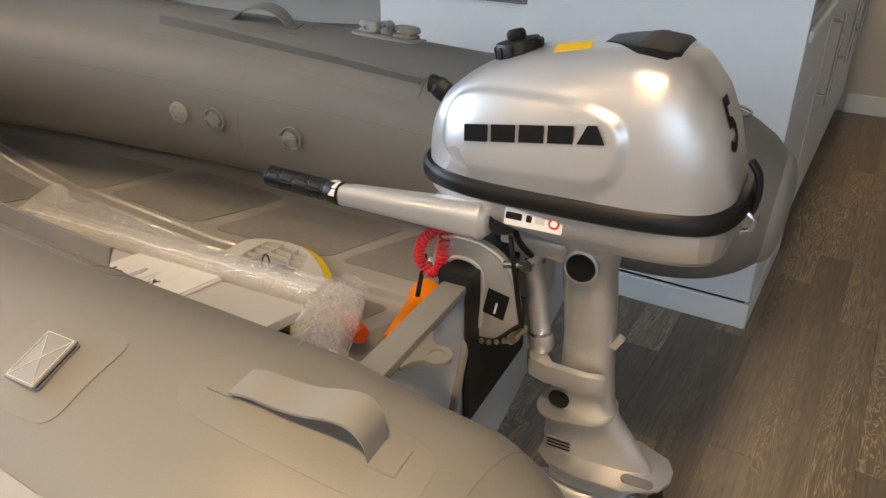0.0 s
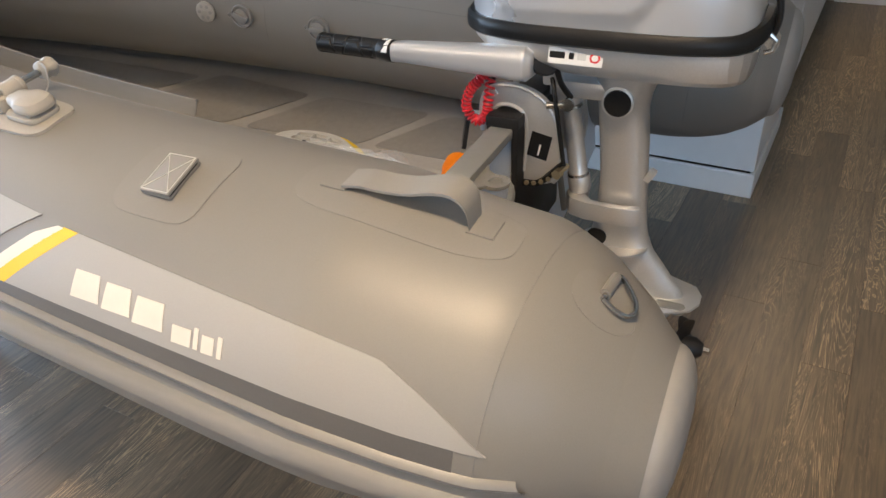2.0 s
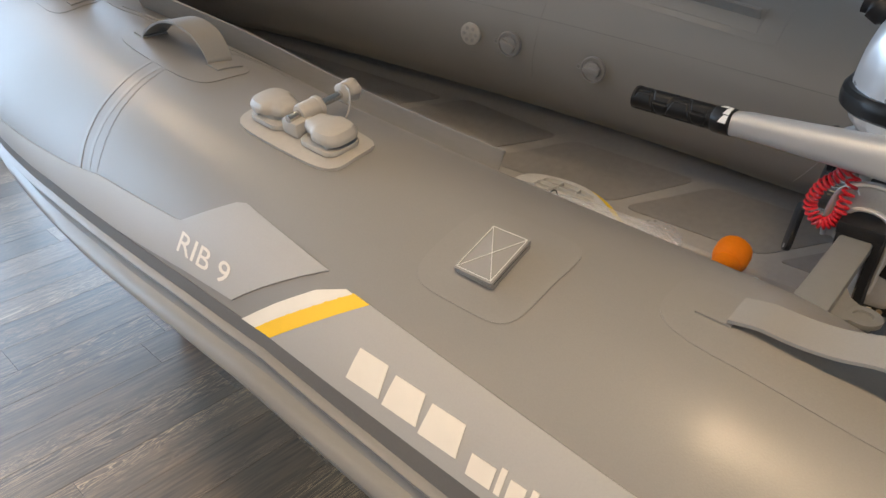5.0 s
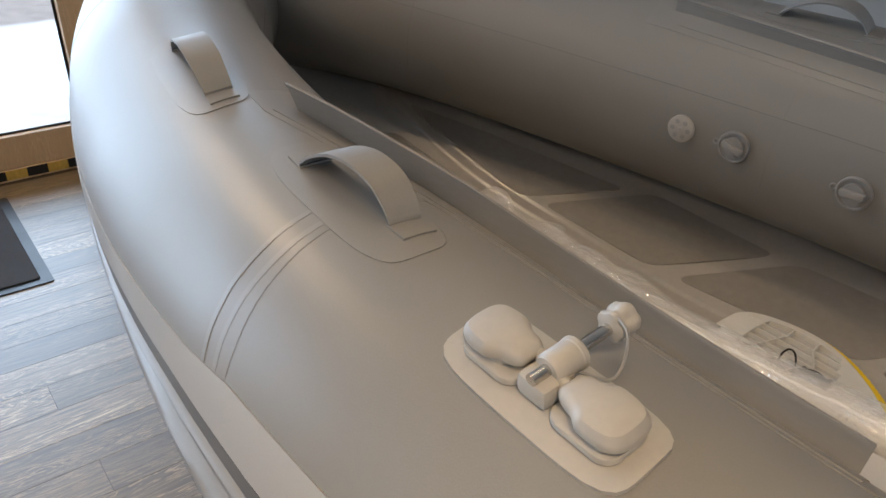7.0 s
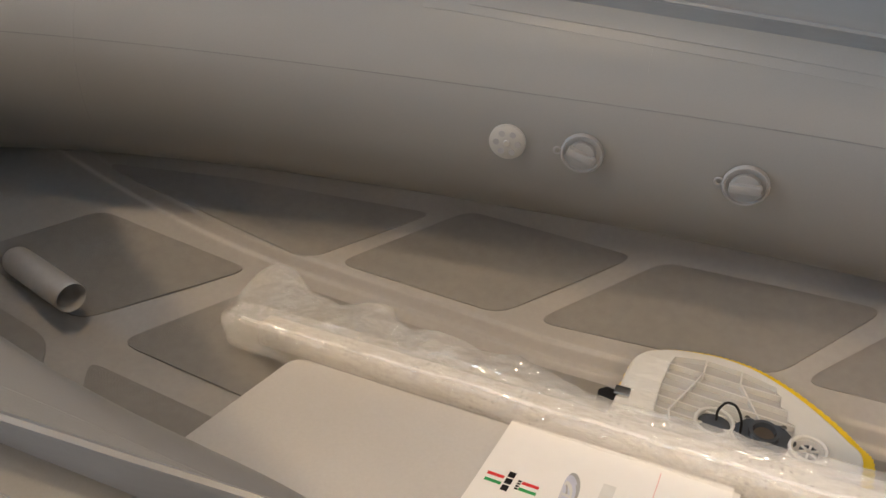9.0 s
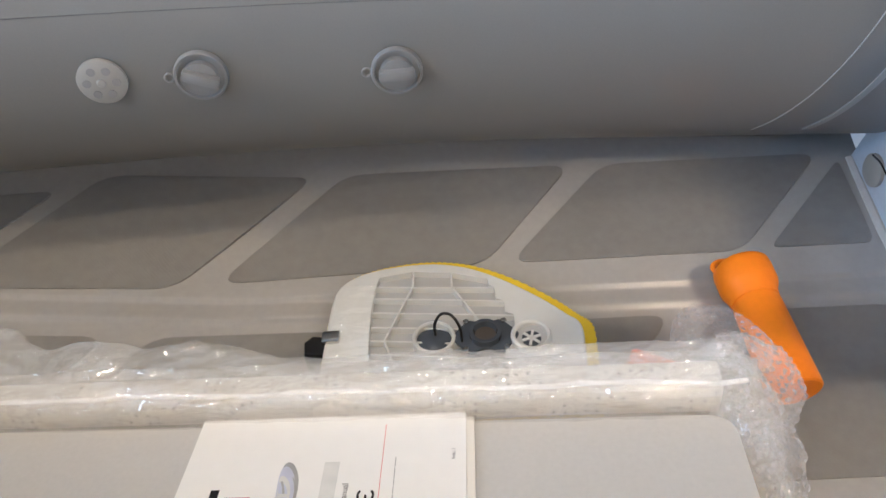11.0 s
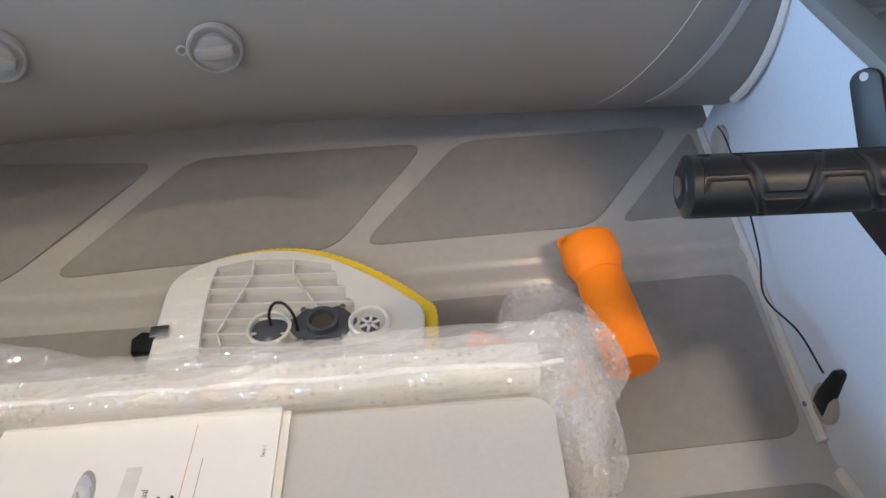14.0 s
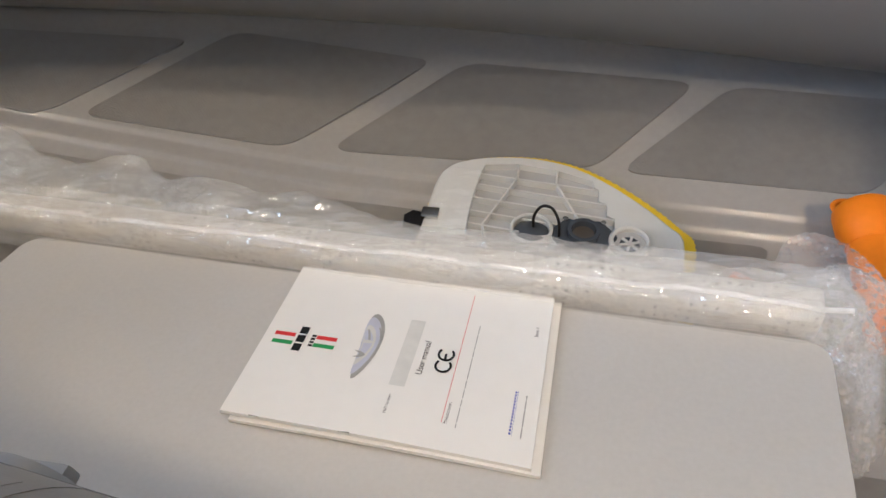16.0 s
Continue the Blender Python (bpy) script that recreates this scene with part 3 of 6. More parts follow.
def surf(side, s, phi, lift=0.0):
    """A point on a tube's skin. side: -1 or 1; s: metres forward from the transom; phi: degrees, 0 outboard, 90 up, 180 inboard."""
    (c, rad), d = section(side, s), 0.004
    t = (centre(min(s + d, S_END)) - centre(s - d)).normalized() if s > 0 else Vector((-1, 0, 0.056)).normalized()
    n = Vector((t.y, -t.x, 0)).normalized()
    b = n.cross(t)
    b = b if b.z > 0 else -b
    a = radians(phi)
    r = rad - 0.030 * smoothstep(0.0, 0.6, s) * max(0.0, -math.sin(2 * a)) * (math.cos(a) > 0 and math.sin(a) < 0) * (rad / RT)
    if side < 0:
        # the port tube is pressed in a little along the inside of the bow
        r -= 0.072 * smoothstep(0.9, 1.25, s) * (1 - smoothstep(1.55, 1.95, s)) * (math.cos(radians((phi - 196) * 1.4)) if abs(phi - 196) < 64 else 0.0)
    p = c + (r + lift) * (math.cos(a) * n + math.sin(a) * b)
    y = keel(p.x) + side * p.y
    return Vector((p.x, y, p.z + ROLL * y))


def skin_dirs(side, s, phi):
    """Placing matrix on a tube's skin: x towards the bow, z outward."""
    p = surf(side, s, phi)
    f = (surf(side, s + 0.01, phi) - p).normalized()
    o = (surf(side, s, phi, 0.01) - p).normalized()
    return basis(p, f, o.cross(f))


def band(side, s0, s1, lo, hi, lift, ns, nv=6):
    """A strip on the skin between the angles lo(s) and hi(s), raised by lift; s0 and s1 may depend on the angle."""
    lo_, hi_ = (lo if callable(lo) else (lambda s: lo)), (hi if callable(hi) else (lambda s: hi))
    a_, b_ = (s0 if callable(s0) else (lambda w: s0)), (s1 if callable(s1) else (lambda w: s1))

    def fn(u, v):
        w = min(max((v * (nv + 2) - 1) / nv, 0), 1)
        k = min(max((u * (ns + 2) - 1) / ns, 0), 1)
        s = a_(w) + (b_(w) - a_(w)) * k
        return surf(side, s, lo_(s) + (hi_(s) - lo_(s)) * w, -0.001 if v in (0, 1) or u in (0, 1) else lift)

    return sheet(fn, ns + 2, nv + 2)


def patch(side, s0, phi0, a, b, lift=0.0014, power=4.0, n=48, rings=6, skew=0.0):
    """A welded patch with rounded corners, half-length a along the tube and half-width b across it."""

    def fn(u, v):
        t = 2 * math.pi * v
        c, s = math.cos(t), math.sin(t)
        k = (abs(c) ** power + abs(s) ** power) ** (-1 / power)
        r = min(u * (rings + 1) / rings, 1.0)
        ds, db = a * k * c * r, b * k * s * r
        return surf(side, s0 + ds + skew * db, phi0 + math.degrees(db / RT), -0.001 if u == 1 else lift)

    bm = sheet(fn, rings + 1, n, loop_v=True)
    bmesh.ops.remove_doubles(bm, verts=bm.verts, dist=1e-6)
    return bm


def edge_line(side, s0, phi0, a, b, power=4.0, skew=0.0, t0=0, t1=360, r=0.0009, lift=0.0014):
    """A thin proud lip along part of a patch's edge."""
    pts = []
    for k in range(41):
        t = radians(t0 + (t1 - t0) * k / 40)
        c, s = math.cos(t), math.sin(t)
        q = (abs(c) ** power + abs(s) ** power) ** (-1 / power)
        pts.append(surf(side, s0 + a * q * c + skew * b * q * s, phi0 + math.degrees(b * q * s / RT), lift))
    return pipe(pts, r, 5)


def seam(side, s0, phis, lift=0.0008, r=0.0012):
    return pipe([surf(side, s0(p) if callable(s0) else s0, p, lift) for p in phis], r, 6)


def skin_text(side, text, size, s0, phi0, rise=0.0, lift=0.0024, wide=1.0):
    """Letters laid on the skin, reading towards the stern, their feet at phi0."""
    bm = text_mesh(text, size, 0.0002)
    for v in bm.verts:
        v.co = surf(side, s0 - v.co.x * wide, phi0 + rise * v.co.x + math.degrees(v.co.y / RT), lift)
    return bm


boat = thing("inflatable_boat", "grey rigid inflatable boat with pale side panels, standing on a trolley", "boat")


def q_(s):
    return min(max(s, -0.3), 0.4)


def fore(s):
    """How far the side trim drops, in degrees, as the tube rises towards the bow."""
    return float(np.interp(s, [0.4, 0.55, 0.716, 0.888, 1.0, 1.2, 1.45, 2.35], [0, 1.2, 4.2, 8.0, 11.5, 17, 22, 26]))


def dec_lo(s):
    return 16.3 + 10.7 * q_(s) - fore(s)


def dec_hi(s):
    """Upper edge of the long side panel, sweeping down to its tip at the stern."""
    top = 38.0 + 21 * q_(s)
    if s > -0.11:
        return top
    f = min(1, (-0.11 - s) / 0.122)
    return top - (top - dec_lo(s)) * (0.55 * f + 0.45 * f**2)


def stripe_lo(s):
    return 7.3 + 18.5 * q_(s) - fore(s)


def build_tube(side):
    tube = part("tube", sheet(lambda u, v: surf(side, TIP[side] + (S_END - TIP[side]) * u, 360 * v), 150, 72, loop_v=True), PVC, boat, "inflated grey tube with welded seams")
    c0, r0 = section(side, TIP[side])

    def dome(u, v):
        a, t = math.pi / 2 * u, 2 * math.pi * v
        r = r0 * math.cos(a) ** 0.7
        p = c0 + Vector((0.034 * math.sin(a) + 0.056 * r * math.sin(t), r * math.cos(t), r * math.sin(t)))
        return Vector((p.x, C + side * p.y, p.z + ROLL * (C + side * p.y)))

    bm = sheet(dome, 8, 44, loop_v=True)
    bmesh.ops.remove_doubles(bm, verts=bm.verts, dist=1e-5)
    part("end_cap", bm, GREY_PLASTIC, tube, "smooth bluish grey moulded end cap")
    part("seam", seam(side, lambda p: -0.236 + 0.0143 * math.cos(radians(p)), range(-70, 215, 6), 0.0001, 0.0006), EDGE, tube)
    part("seam", band(side, TIP[side] - 0.0015, TIP[side] + 0.010, -75, 215, 0.0022, 2, 44), PVC_PATCH, tube)
    part("seam", band(side, TIP[side] + 0.009, TIP[side] + 0.038, -75, 215, 0.0010, 3, 44), PVC_PATCH, tube)
    # joint where the bow section is welded on
    joint = lambda w: float(np.interp(w * 220 - 20, [-20, 30, 52, 68, 95, 200], [0.738, 0.783, 0.806, 0.816, 0.824, 0.835]))
    part("seam", band(side, lambda w: joint(w) - 0.004, lambda w: joint(w) + 0.034, -20, 200, 0.0004, 2, 60), PVC, tube)
    if side < 0:
        part("seam", band(side, joint, lambda w: joint(w) + 0.008, -20, 150, 0.0007, 2, 60), PVC_WELD, tube)
        part("seam", band(side, lambda w: joint(w) + 0.026, lambda w: joint(w) + 0.033, -20, 150, 0.0007, 2, 60), PVC_WELD, tube)
    part("seam", pipe([surf(side, 0.1 + 0.03 * k, 160, 0.0001) for k in range(62)], 0.0006, 5), LINE, tube)
    part("seam", seam(side, lambda p: 0.121 + 0.0017 * (p - 180), range(120, 222, 4), 0.0003, 0.0009), PVC_LIGHT, tube)
    part("seam", band(side, lambda w: -0.011 + 0.123 * w, lambda w: -0.001 + 0.123 * w, 130, 220, 0.0016, 2, 30), PVC_LIGHT, tube)
    part("seam", band(side, 1.74, 1.765, -10, 200, 0.0005, 2, 40), PVC, tube)
    part("stripe", band(side, -0.20, S_END, stripe_lo, dec_lo, 0.001, 110, 2), PVC_DARK, tube, "dark grey stripe along the side")
    # two-ridged rubbing strake, cut off aslant at the stern
    prof = [(1.12, 0.000), (1.08, 0.005), (0.99, 0.008), (0.90, 0.006), (0.82, 0.001), (0.66, 0.0008), (0.58, 0.002), (0.50, 0.010), (0.38, 0.0155), (0.24, 0.017), (0.10, 0.013), (0.03, 0.006), (0.0, -0.002)]

    def strake(u, v):
        w, lift = prof[round(v * (len(prof) - 1))]
        s = -0.262 - 0.045 * (1.12 - w) / 1.12
        s += (S_END - s) * u**1.0
        lo = -8.5 + 25 * q_(s) - fore(s)
        k = min(1.0, (s + 0.31) / 0.03 + 0.25)
        return surf(side, s, lo + (stripe_lo(s) - lo) * w, lift * k)

    part("rubbing_strake", sheet(strake, 130, len(prof) - 1), STRAKE, boat, "ribbed grey rubber rubbing strake")


for side in (-1, 1):
    build_tube(side)


# side panels with cream and yellow bands, on both sides
def build_panels(side):
    slant = lambda s0: (lambda w: s0 - 0.10 * w)
    panel = part("side_panel", band(side, -0.232, slant(0.3945), dec_lo, dec_hi, 0.0018, 70, 8), PVC_LIGHT, boat, "pale grey side panel with a cream and yellow band")
    part("yellow_band", band(side, slant(0.3945), slant(0.418), dec_lo, dec_hi, 0.0020, 3, 8), YELLOW, panel, "yellow printed band")
    part("cream_band", band(side, slant(0.418), lambda w: 0.440 - 0.10 * w - 0.012 * max(0, w - 0.8) * 5, dec_lo, lambda s: dec_hi(s) - 0.3, 0.0020, 3, 10), CREAM, panel, "cream printed band")
    # brand lettering as plain blocks of its size and colour
    if side < 0:
        for a, b, lo, hi in ((0.286, 0.243, 24.3, 33.4), (0.238, 0.196, 23.6, 32.4), (0.192, 0.148, 22.6, 31.4)):
            part("lettering", band(side, lambda w, a=a: a - 0.004 * w, lambda w, b=b: b + 0.002 * w, lambda s, lo=lo: lo, lambda s, hi=hi: hi, 0.0026, 6, 4), CREAM, panel, "cream block lettering")
        for a, b, lo, hi in ((0.135, 0.109, 20.8, 26.4), (0.105, 0.099, 20.8, 27.6), (0.094, 0.078, 20.6, 26.2), (0.073, 0.067, 20.4, 27.2)):
            part("lettering", band(side, a, b, lo, hi, 0.0026, 4, 4), CREAM, panel, "cream block lettering")

    def lo2(s):
        return 24.0 - 3.0 * min(1, max(0, (s - 0.45) / 0.25)) - fore(s)

    def hi2(s):
        top = 51.0 - 4.5 * min(1, max(0, (0.51 - s) / 0.15))
        if s <= 0.51:
            return top
        if s < 0.585:
            return 51.0 - 16.5 * (s - 0.51) / 0.075
        return float(np.interp(s, [0.585, 0.772, 0.852, 1.0, 1.21, 1.45, 2.35], [34.5, 29.8, 25.2, 19.2, 11.8, 5.8, 1.0]))

    panel2 = part("side_panel", band(side, lambda w: 0.462 - 0.104 * w, S_END, lo2, hi2, 0.0018, 150, 8), PVC_LIGHT, boat, "pale grey forward side panel")
    part("lettering", skin_text(side, "RIB 9", 0.034, 0.575, 26.0, 0, wide=1.34), CREAM, panel2, "cream model lettering") if side < 0 else None


for side in (-1, 1):
    build_panels(side)


def strap_handle(side, s0, phi0, heights, half=0.0185, pa=0.136, pb=0.048, turn=0.0):
    """A webbing grab handle on a welded patch: heights are (s, height) from its forward to its after foot."""
    pts = smooth_path([(s, h, 0) for s, h in heights], 6)
    ss, hs = [p.x for p in pts], [p.y for p in pts]
    n = len(pts) - 1
    cross = [(-1, 0), (-1, 1), (1, 1), (1, 0)]
    mid = (ss[0] + ss[-1]) / 2
    way = lambda s: phi0 + turn * (s - mid)

    def fn(u, v):
        i = round(u * n)
        w, top = cross[round(v * 4) % 4]
        return surf(side, ss[i], way(ss[i]) + math.degrees(w * half / RT), hs[i] + 0.002 + 0.0035 * top)

    h = part("grab_handle", sheet(fn, n, 4, loop_v=True, cap=True), STRAP, boat, "grey webbing grab handle on a welded patch")
    part("patch", patch(side, mid, phi0 - 2, pa, pb, 0.0008, 4.0), PVC_PATCH, h)
    part("patch_edge", edge_line(side, mid, phi0 - 2, pa, pb, 4.0, 0, 125, 225, 0.0004, 0.0006), EDGE, h)
    for s, sg in ((ss[0], 1), (ss[-1], -1)):
        part("welded_end", band(side, s - 0.004 * sg, s + 0.027 * sg, way(s) - math.degrees(half * 1.06 / RT), way(s) + math.degrees(half * 1.06 / RT), 0.0030, 4, 4), PVC_PATCH, h)
    return h


for side in (-1, 1):
    strap_handle(side, 0, 88.5, [(0.007, 0.002), (-0.015, 0.007), (-0.045, 0.011), (-0.075, 0.019), (-0.105, 0.032), (-0.127, 0.036), (-0.142, 0.025), (-0.147, 0.001)], pa=0.132, pb=0.047)
    strap_handle(side, 0, 93 if side < 0 else 97, [(0.940, 0.001), (0.917, 0.018), (0.882, 0.034), (0.847, 0.039), (0.812, 0.032), (0.790, 0.016), (0.778, 0.001)], turn=-30 * (side < 0))
    strap_handle(side, 0, 83, [(1.372, 0.001), (1.354, 0.016), (1.32, 0.032), (1.282, 0.039), (1.235, 0.033), (1.204, 0.016), (1.186, 0.001)])


def strap_loop(side, s0, phi0):
    """A folded webbing loop, stitched round and across, on a rounded patch."""
    m = skin_dirs(side, s0, phi0)
    pa, pb = 0.061, 0.060
    loop = part("strap_loop", patch(side, s0 - 0.003, phi0 + 1, pa, pb, 0.0010, 5, skew=-0.10), PVC_PATCH, boat, "folded grey webbing loop stitched with white thread")
    part("patch_edge", edge_line(side, s0 - 0.003, phi0 + 1, pa, pb, 5, -0.10, 150, 320, 0.0005, 0.0007), EDGE, loop)

    part("webbing", prism(rounded(0.044, 0.062, 0.003), 0.0034, m @ Matrix.Translation((0, 0, 0.0012)), 0.0010), PVC_PATCH, loop)
    tilt = m @ Matrix.Translation((0.022, 0, 0.0042)) @ Matrix.Rotation(radians(4), 4, "Y") @ Matrix.Translation((-0.022, 0, 0))
    part("webbing", prism(rounded(0.045, 0.063, 0.003), 0.0036, tilt, 0.0012), STRAP, loop)
    part("hook_tape", prism(rounded(0.040, 0.056, 0.002), 0.0030, tilt @ Matrix.Translation((-0.001, 0, -0.0031)), 0.0006), BLACK, loop, "black lining of the folded webbing")
    z, bm = 0.0040, None
    x1, y1 = 0.0200, 0.0290
    for a, b in (((-x1, -y1), (x1, -y1)), ((x1, -y1), (x1, y1)), ((x1, y1), (-x1, y1)), ((-x1, y1), (-x1, -y1)), ((-x1, -y1), (x1, y1)), ((x1, -y1), (-x1, y1))):
        bm = pipe([tilt @ Vector((*Vector(a).lerp(Vector(b), k / 8), z)) for k in range(9)], 0.00042, 5, bm)
    part("stitching", bm, INK_GREY, loop, "white cross stitching")


def d_ring(side):
    """A steel ring hinged in a webbing sleeve on an oval patch at the stern cone."""
    rim = [(-0.296, 80.5, 0.006), (-0.310, 79.5, 0.008), (-0.322, 81.0, 0.009), (-0.3285, 85.5, 0.010), (-0.326, 91.0, 0.010), (-0.316, 96.5, 0.008), (-0.303, 99.5, 0.006), (-0.2995, 90.0, 0.006), (-0.296, 80.5, 0.006)]
    ring = part("d_ring", pipe([surf(side, *p) for p in smooth_path(rim, 5)], 0.0030, 8), STEEL, boat, "stainless towing ring on a round patch")
    part("patch", patch(side, -0.298, 82, 0.034, 0.044, 0.0008, 2.2), PVC_PATCH, ring)
    part("patch_edge", edge_line(side, -0.298, 82, 0.034, 0.044, 2.2, 0, 230, 330, 0.0003, 0.0006), EDGE, ring)
    part("webbing", pipe([surf(side, -0.2965 - 0.0006 * k, 83.5 + 2.6 * k, 0.0045) for k in range(6)], 0.0060, 12, flat=1.3), PVC_PATCH, ring)


def rowlock(side, s0, phi0):
    """An oar holder: two low mushroom pads on a nylon base with a pin and knob across."""
    m = skin_dirs(side, s0, phi0)
    up = 1 if side < 0 else -1

    def at(x, y, z):
        return m @ Vector((x, y * up * -1, z))

    r = part("rowlock", patch(side, s0, phi0, 0.092, 0.040, 0.004, 5), NYLON, boat, "pale nylon oar holder with a steel pin")
    for sx in (-1, 1):
        cx = 0.047 * sx
        part("foot", prism(rounded(0.060, 0.050, 0.014), 0.007, m @ Matrix.Translation((cx, 0, 0.0035)), 0.002), NYLON, r)
        part("neck", prism(rounded(0.030, 0.030, 0.010), 0.016, m @ Matrix.Translation((cx, 0.002, 0.009))), NYLON, r)
        part("pillar", prism(rounded(0.008, 0.040, 0.003), 0.014, m @ Matrix.Translation((cx + 0.017 * sx, 0, 0.010))), NYLON, r)

        def cap(u, v, cx=cx, sx=sx):
            """A thin domed cap, longer towards its outer end, with a drooping lip."""
            t = 2 * math.pi * v
            c, s = math.cos(t), math.sin(t)
            k = (abs(c) ** 3.6 + abs(s) ** 3.6) ** (-1 / 3.6)
            rr = (0.0, 0.80, 0.96, 1.0, 0.97, 0.86, 0.66, 0.40, 0.0)[round(u * 8)]
            h = (0.0190, 0.0190, 0.0185, 0.0225, 0.0262, 0.0290, 0.0308, 0.0318, 0.0322)[round(u * 8)]
            bite = 1 - 0.30 * smoothstep(0.02, -0.42, c * sx) * smoothstep(0.98, 0.80, -c * sx)
            return m @ Vector((cx + 0.0315 * k * c * rr * (1 + 0.06 * c * sx), 0.0245 * k * s * rr * bite, h - 0.003 * (rr > 0.9) * (1 + c * sx) / 2))

        bm = sheet(cap, 8, 64, loop_v=True)
        bmesh.ops.remove_doubles(bm, verts=bm.verts, dist=1e-6)
        part("cap", bm, NYLON, r)
    part("block", box(0.030, 0.034, 0.020, (0, 0, 0), 0.006, m @ Matrix.Translation((0, 0.004, 0.014))), NYLON, r)
    part("boss", lathe([(0.0, -0.016), (0.0110, -0.016), (0.0130, -0.013), (0.0130, 0.009), (0.0138, 0.010), (0.0138, 0.014), (0.0120, 0.016), (0.0, 0.016)], at(0, 0.012, 0.024), at(0, 1, 0) - at(0, 0, 0), 20), NYLON, r)
    part("arm", pipe([at(-0.030, -0.004, 0.020), at(0.030, 0.010, 0.021)], 0.0055, 12), NYLON, r)
    part("pin", pipe([at(0, -0.02, 0.026), at(0, 0.076, 0.026)], 0.0050, 12), STEEL, r)
    knob = [(0.0, 0.056), (0.0085, 0.056), (0.0120, 0.058), (0.0128, 0.061), (0.0115, 0.064), (0.0115, 0.067), (0.0132, 0.070), (0.0132, 0.076), (0.0105, 0.080), (0.0, 0.081)]
    bm = lathe(knob, at(0, 0.004, 0.026), at(0, 1, 0) - at(0, 0, 0), 36)
    hub, along = at(0, 0.004, 0.026), (at(0, 1, 0) - at(0, 0, 0)).normalized()
    ex = along.orthogonal().normalized()
    ey = along.cross(ex)
    for v in bm.verts:
        d = v.co - hub
        h = d.dot(along)
        flat = d - along * h
        t = math.atan2(flat.dot(ey), flat.dot(ex))
        v.co = hub + along * h + flat * (1.10 - 0.16 * (0.5 + 0.5 * math.cos(5 * t)) ** 2)
    part("knob", bm, NYLON, r)
    part("cord", pipe(smooth_path([at(0, 0.066, 0.038), at(-0.018, 0.060, 0.034), at(-0.026, 0.048, 0.016), at(-0.026, 0.034, 0.010), at(-0.012, 0.020, 0.016), at(-0.004, 0.012, 0.020)], 8), 0.0013, 6), GREY_PLASTIC, r)
    return r


for side in (-1, 1):
    strap_loop(side, 0.213, 71)
    d_ring(side)
    rowlock(side, 0.526, 82.5)


def seat_rail(side):
    """A welded seat rail: a flat foot and an upright fin with a bead along its top."""
    ph = lambda s: float(np.interp(s, [0.35, 0.68, 0.80, 0.92, 1.02, 1.10], [130.5, 131.0, 125.5, 116.5, 110.0, 104.0])) if side < 0 else float(np.interp(s, [0.35, 0.80, 1.13], [130.0, 124.0, 118.5]))
    tall = (lambda s: float(np.interp(s, [0.35, 0.7, 1.09], [0.78, 0.86, 1.12]))) if side < 0 else (lambda s: 0.7)
    lean = lambda s: float(np.interp(s, [0.35, 0.7, 1.09], [70, 85, 160]))
    hs = [(-0.0012, 0.0), (-0.0016, 0.027), (-0.0030, 0.029), (-0.0030, 0.033), (0.0, 0.035), (0.0030, 0.033), (0.0030, 0.029), (0.0016, 0.027), (0.0012, 0.0)]

    def fn(u, v):
        s = 0.352 + (0.742 if side < 0 else 0.775) * u
        w, h = hs[round(v * (len(hs) - 1))]
        h *= tall(s)
        return surf(side, s, ph(s) + math.degrees(w / RT) - lean(s) * h, h)

    rail = part("seat_rail", sheet(fn, 40, len(hs) - 1), STRAKE, boat, "grey seat rail welded along the tube")
    part("rail_foot", band(side, 0.345, 1.10, lambda s: ph(s) - 9, lambda s: ph(s) + 9, 0.0016, 40, 4), PVC_PATCH, rail)
    part("rail_patch", band(side, 0.30, 1.17, lambda s: ph(s) - 12, lambda s: ph(s) + 13, 0.0006, 40, 6), PVC_PATCH, rail)
    part("patch_edge", pipe([surf(side, 0.30 + 0.85 * k / 40, ph(0.30 + 0.85 * k / 40) + 13, 0.0005) for k in range(41)], 0.0003, 5), EDGE, rail)


for side in (-1, 1):
    seat_rail(side)


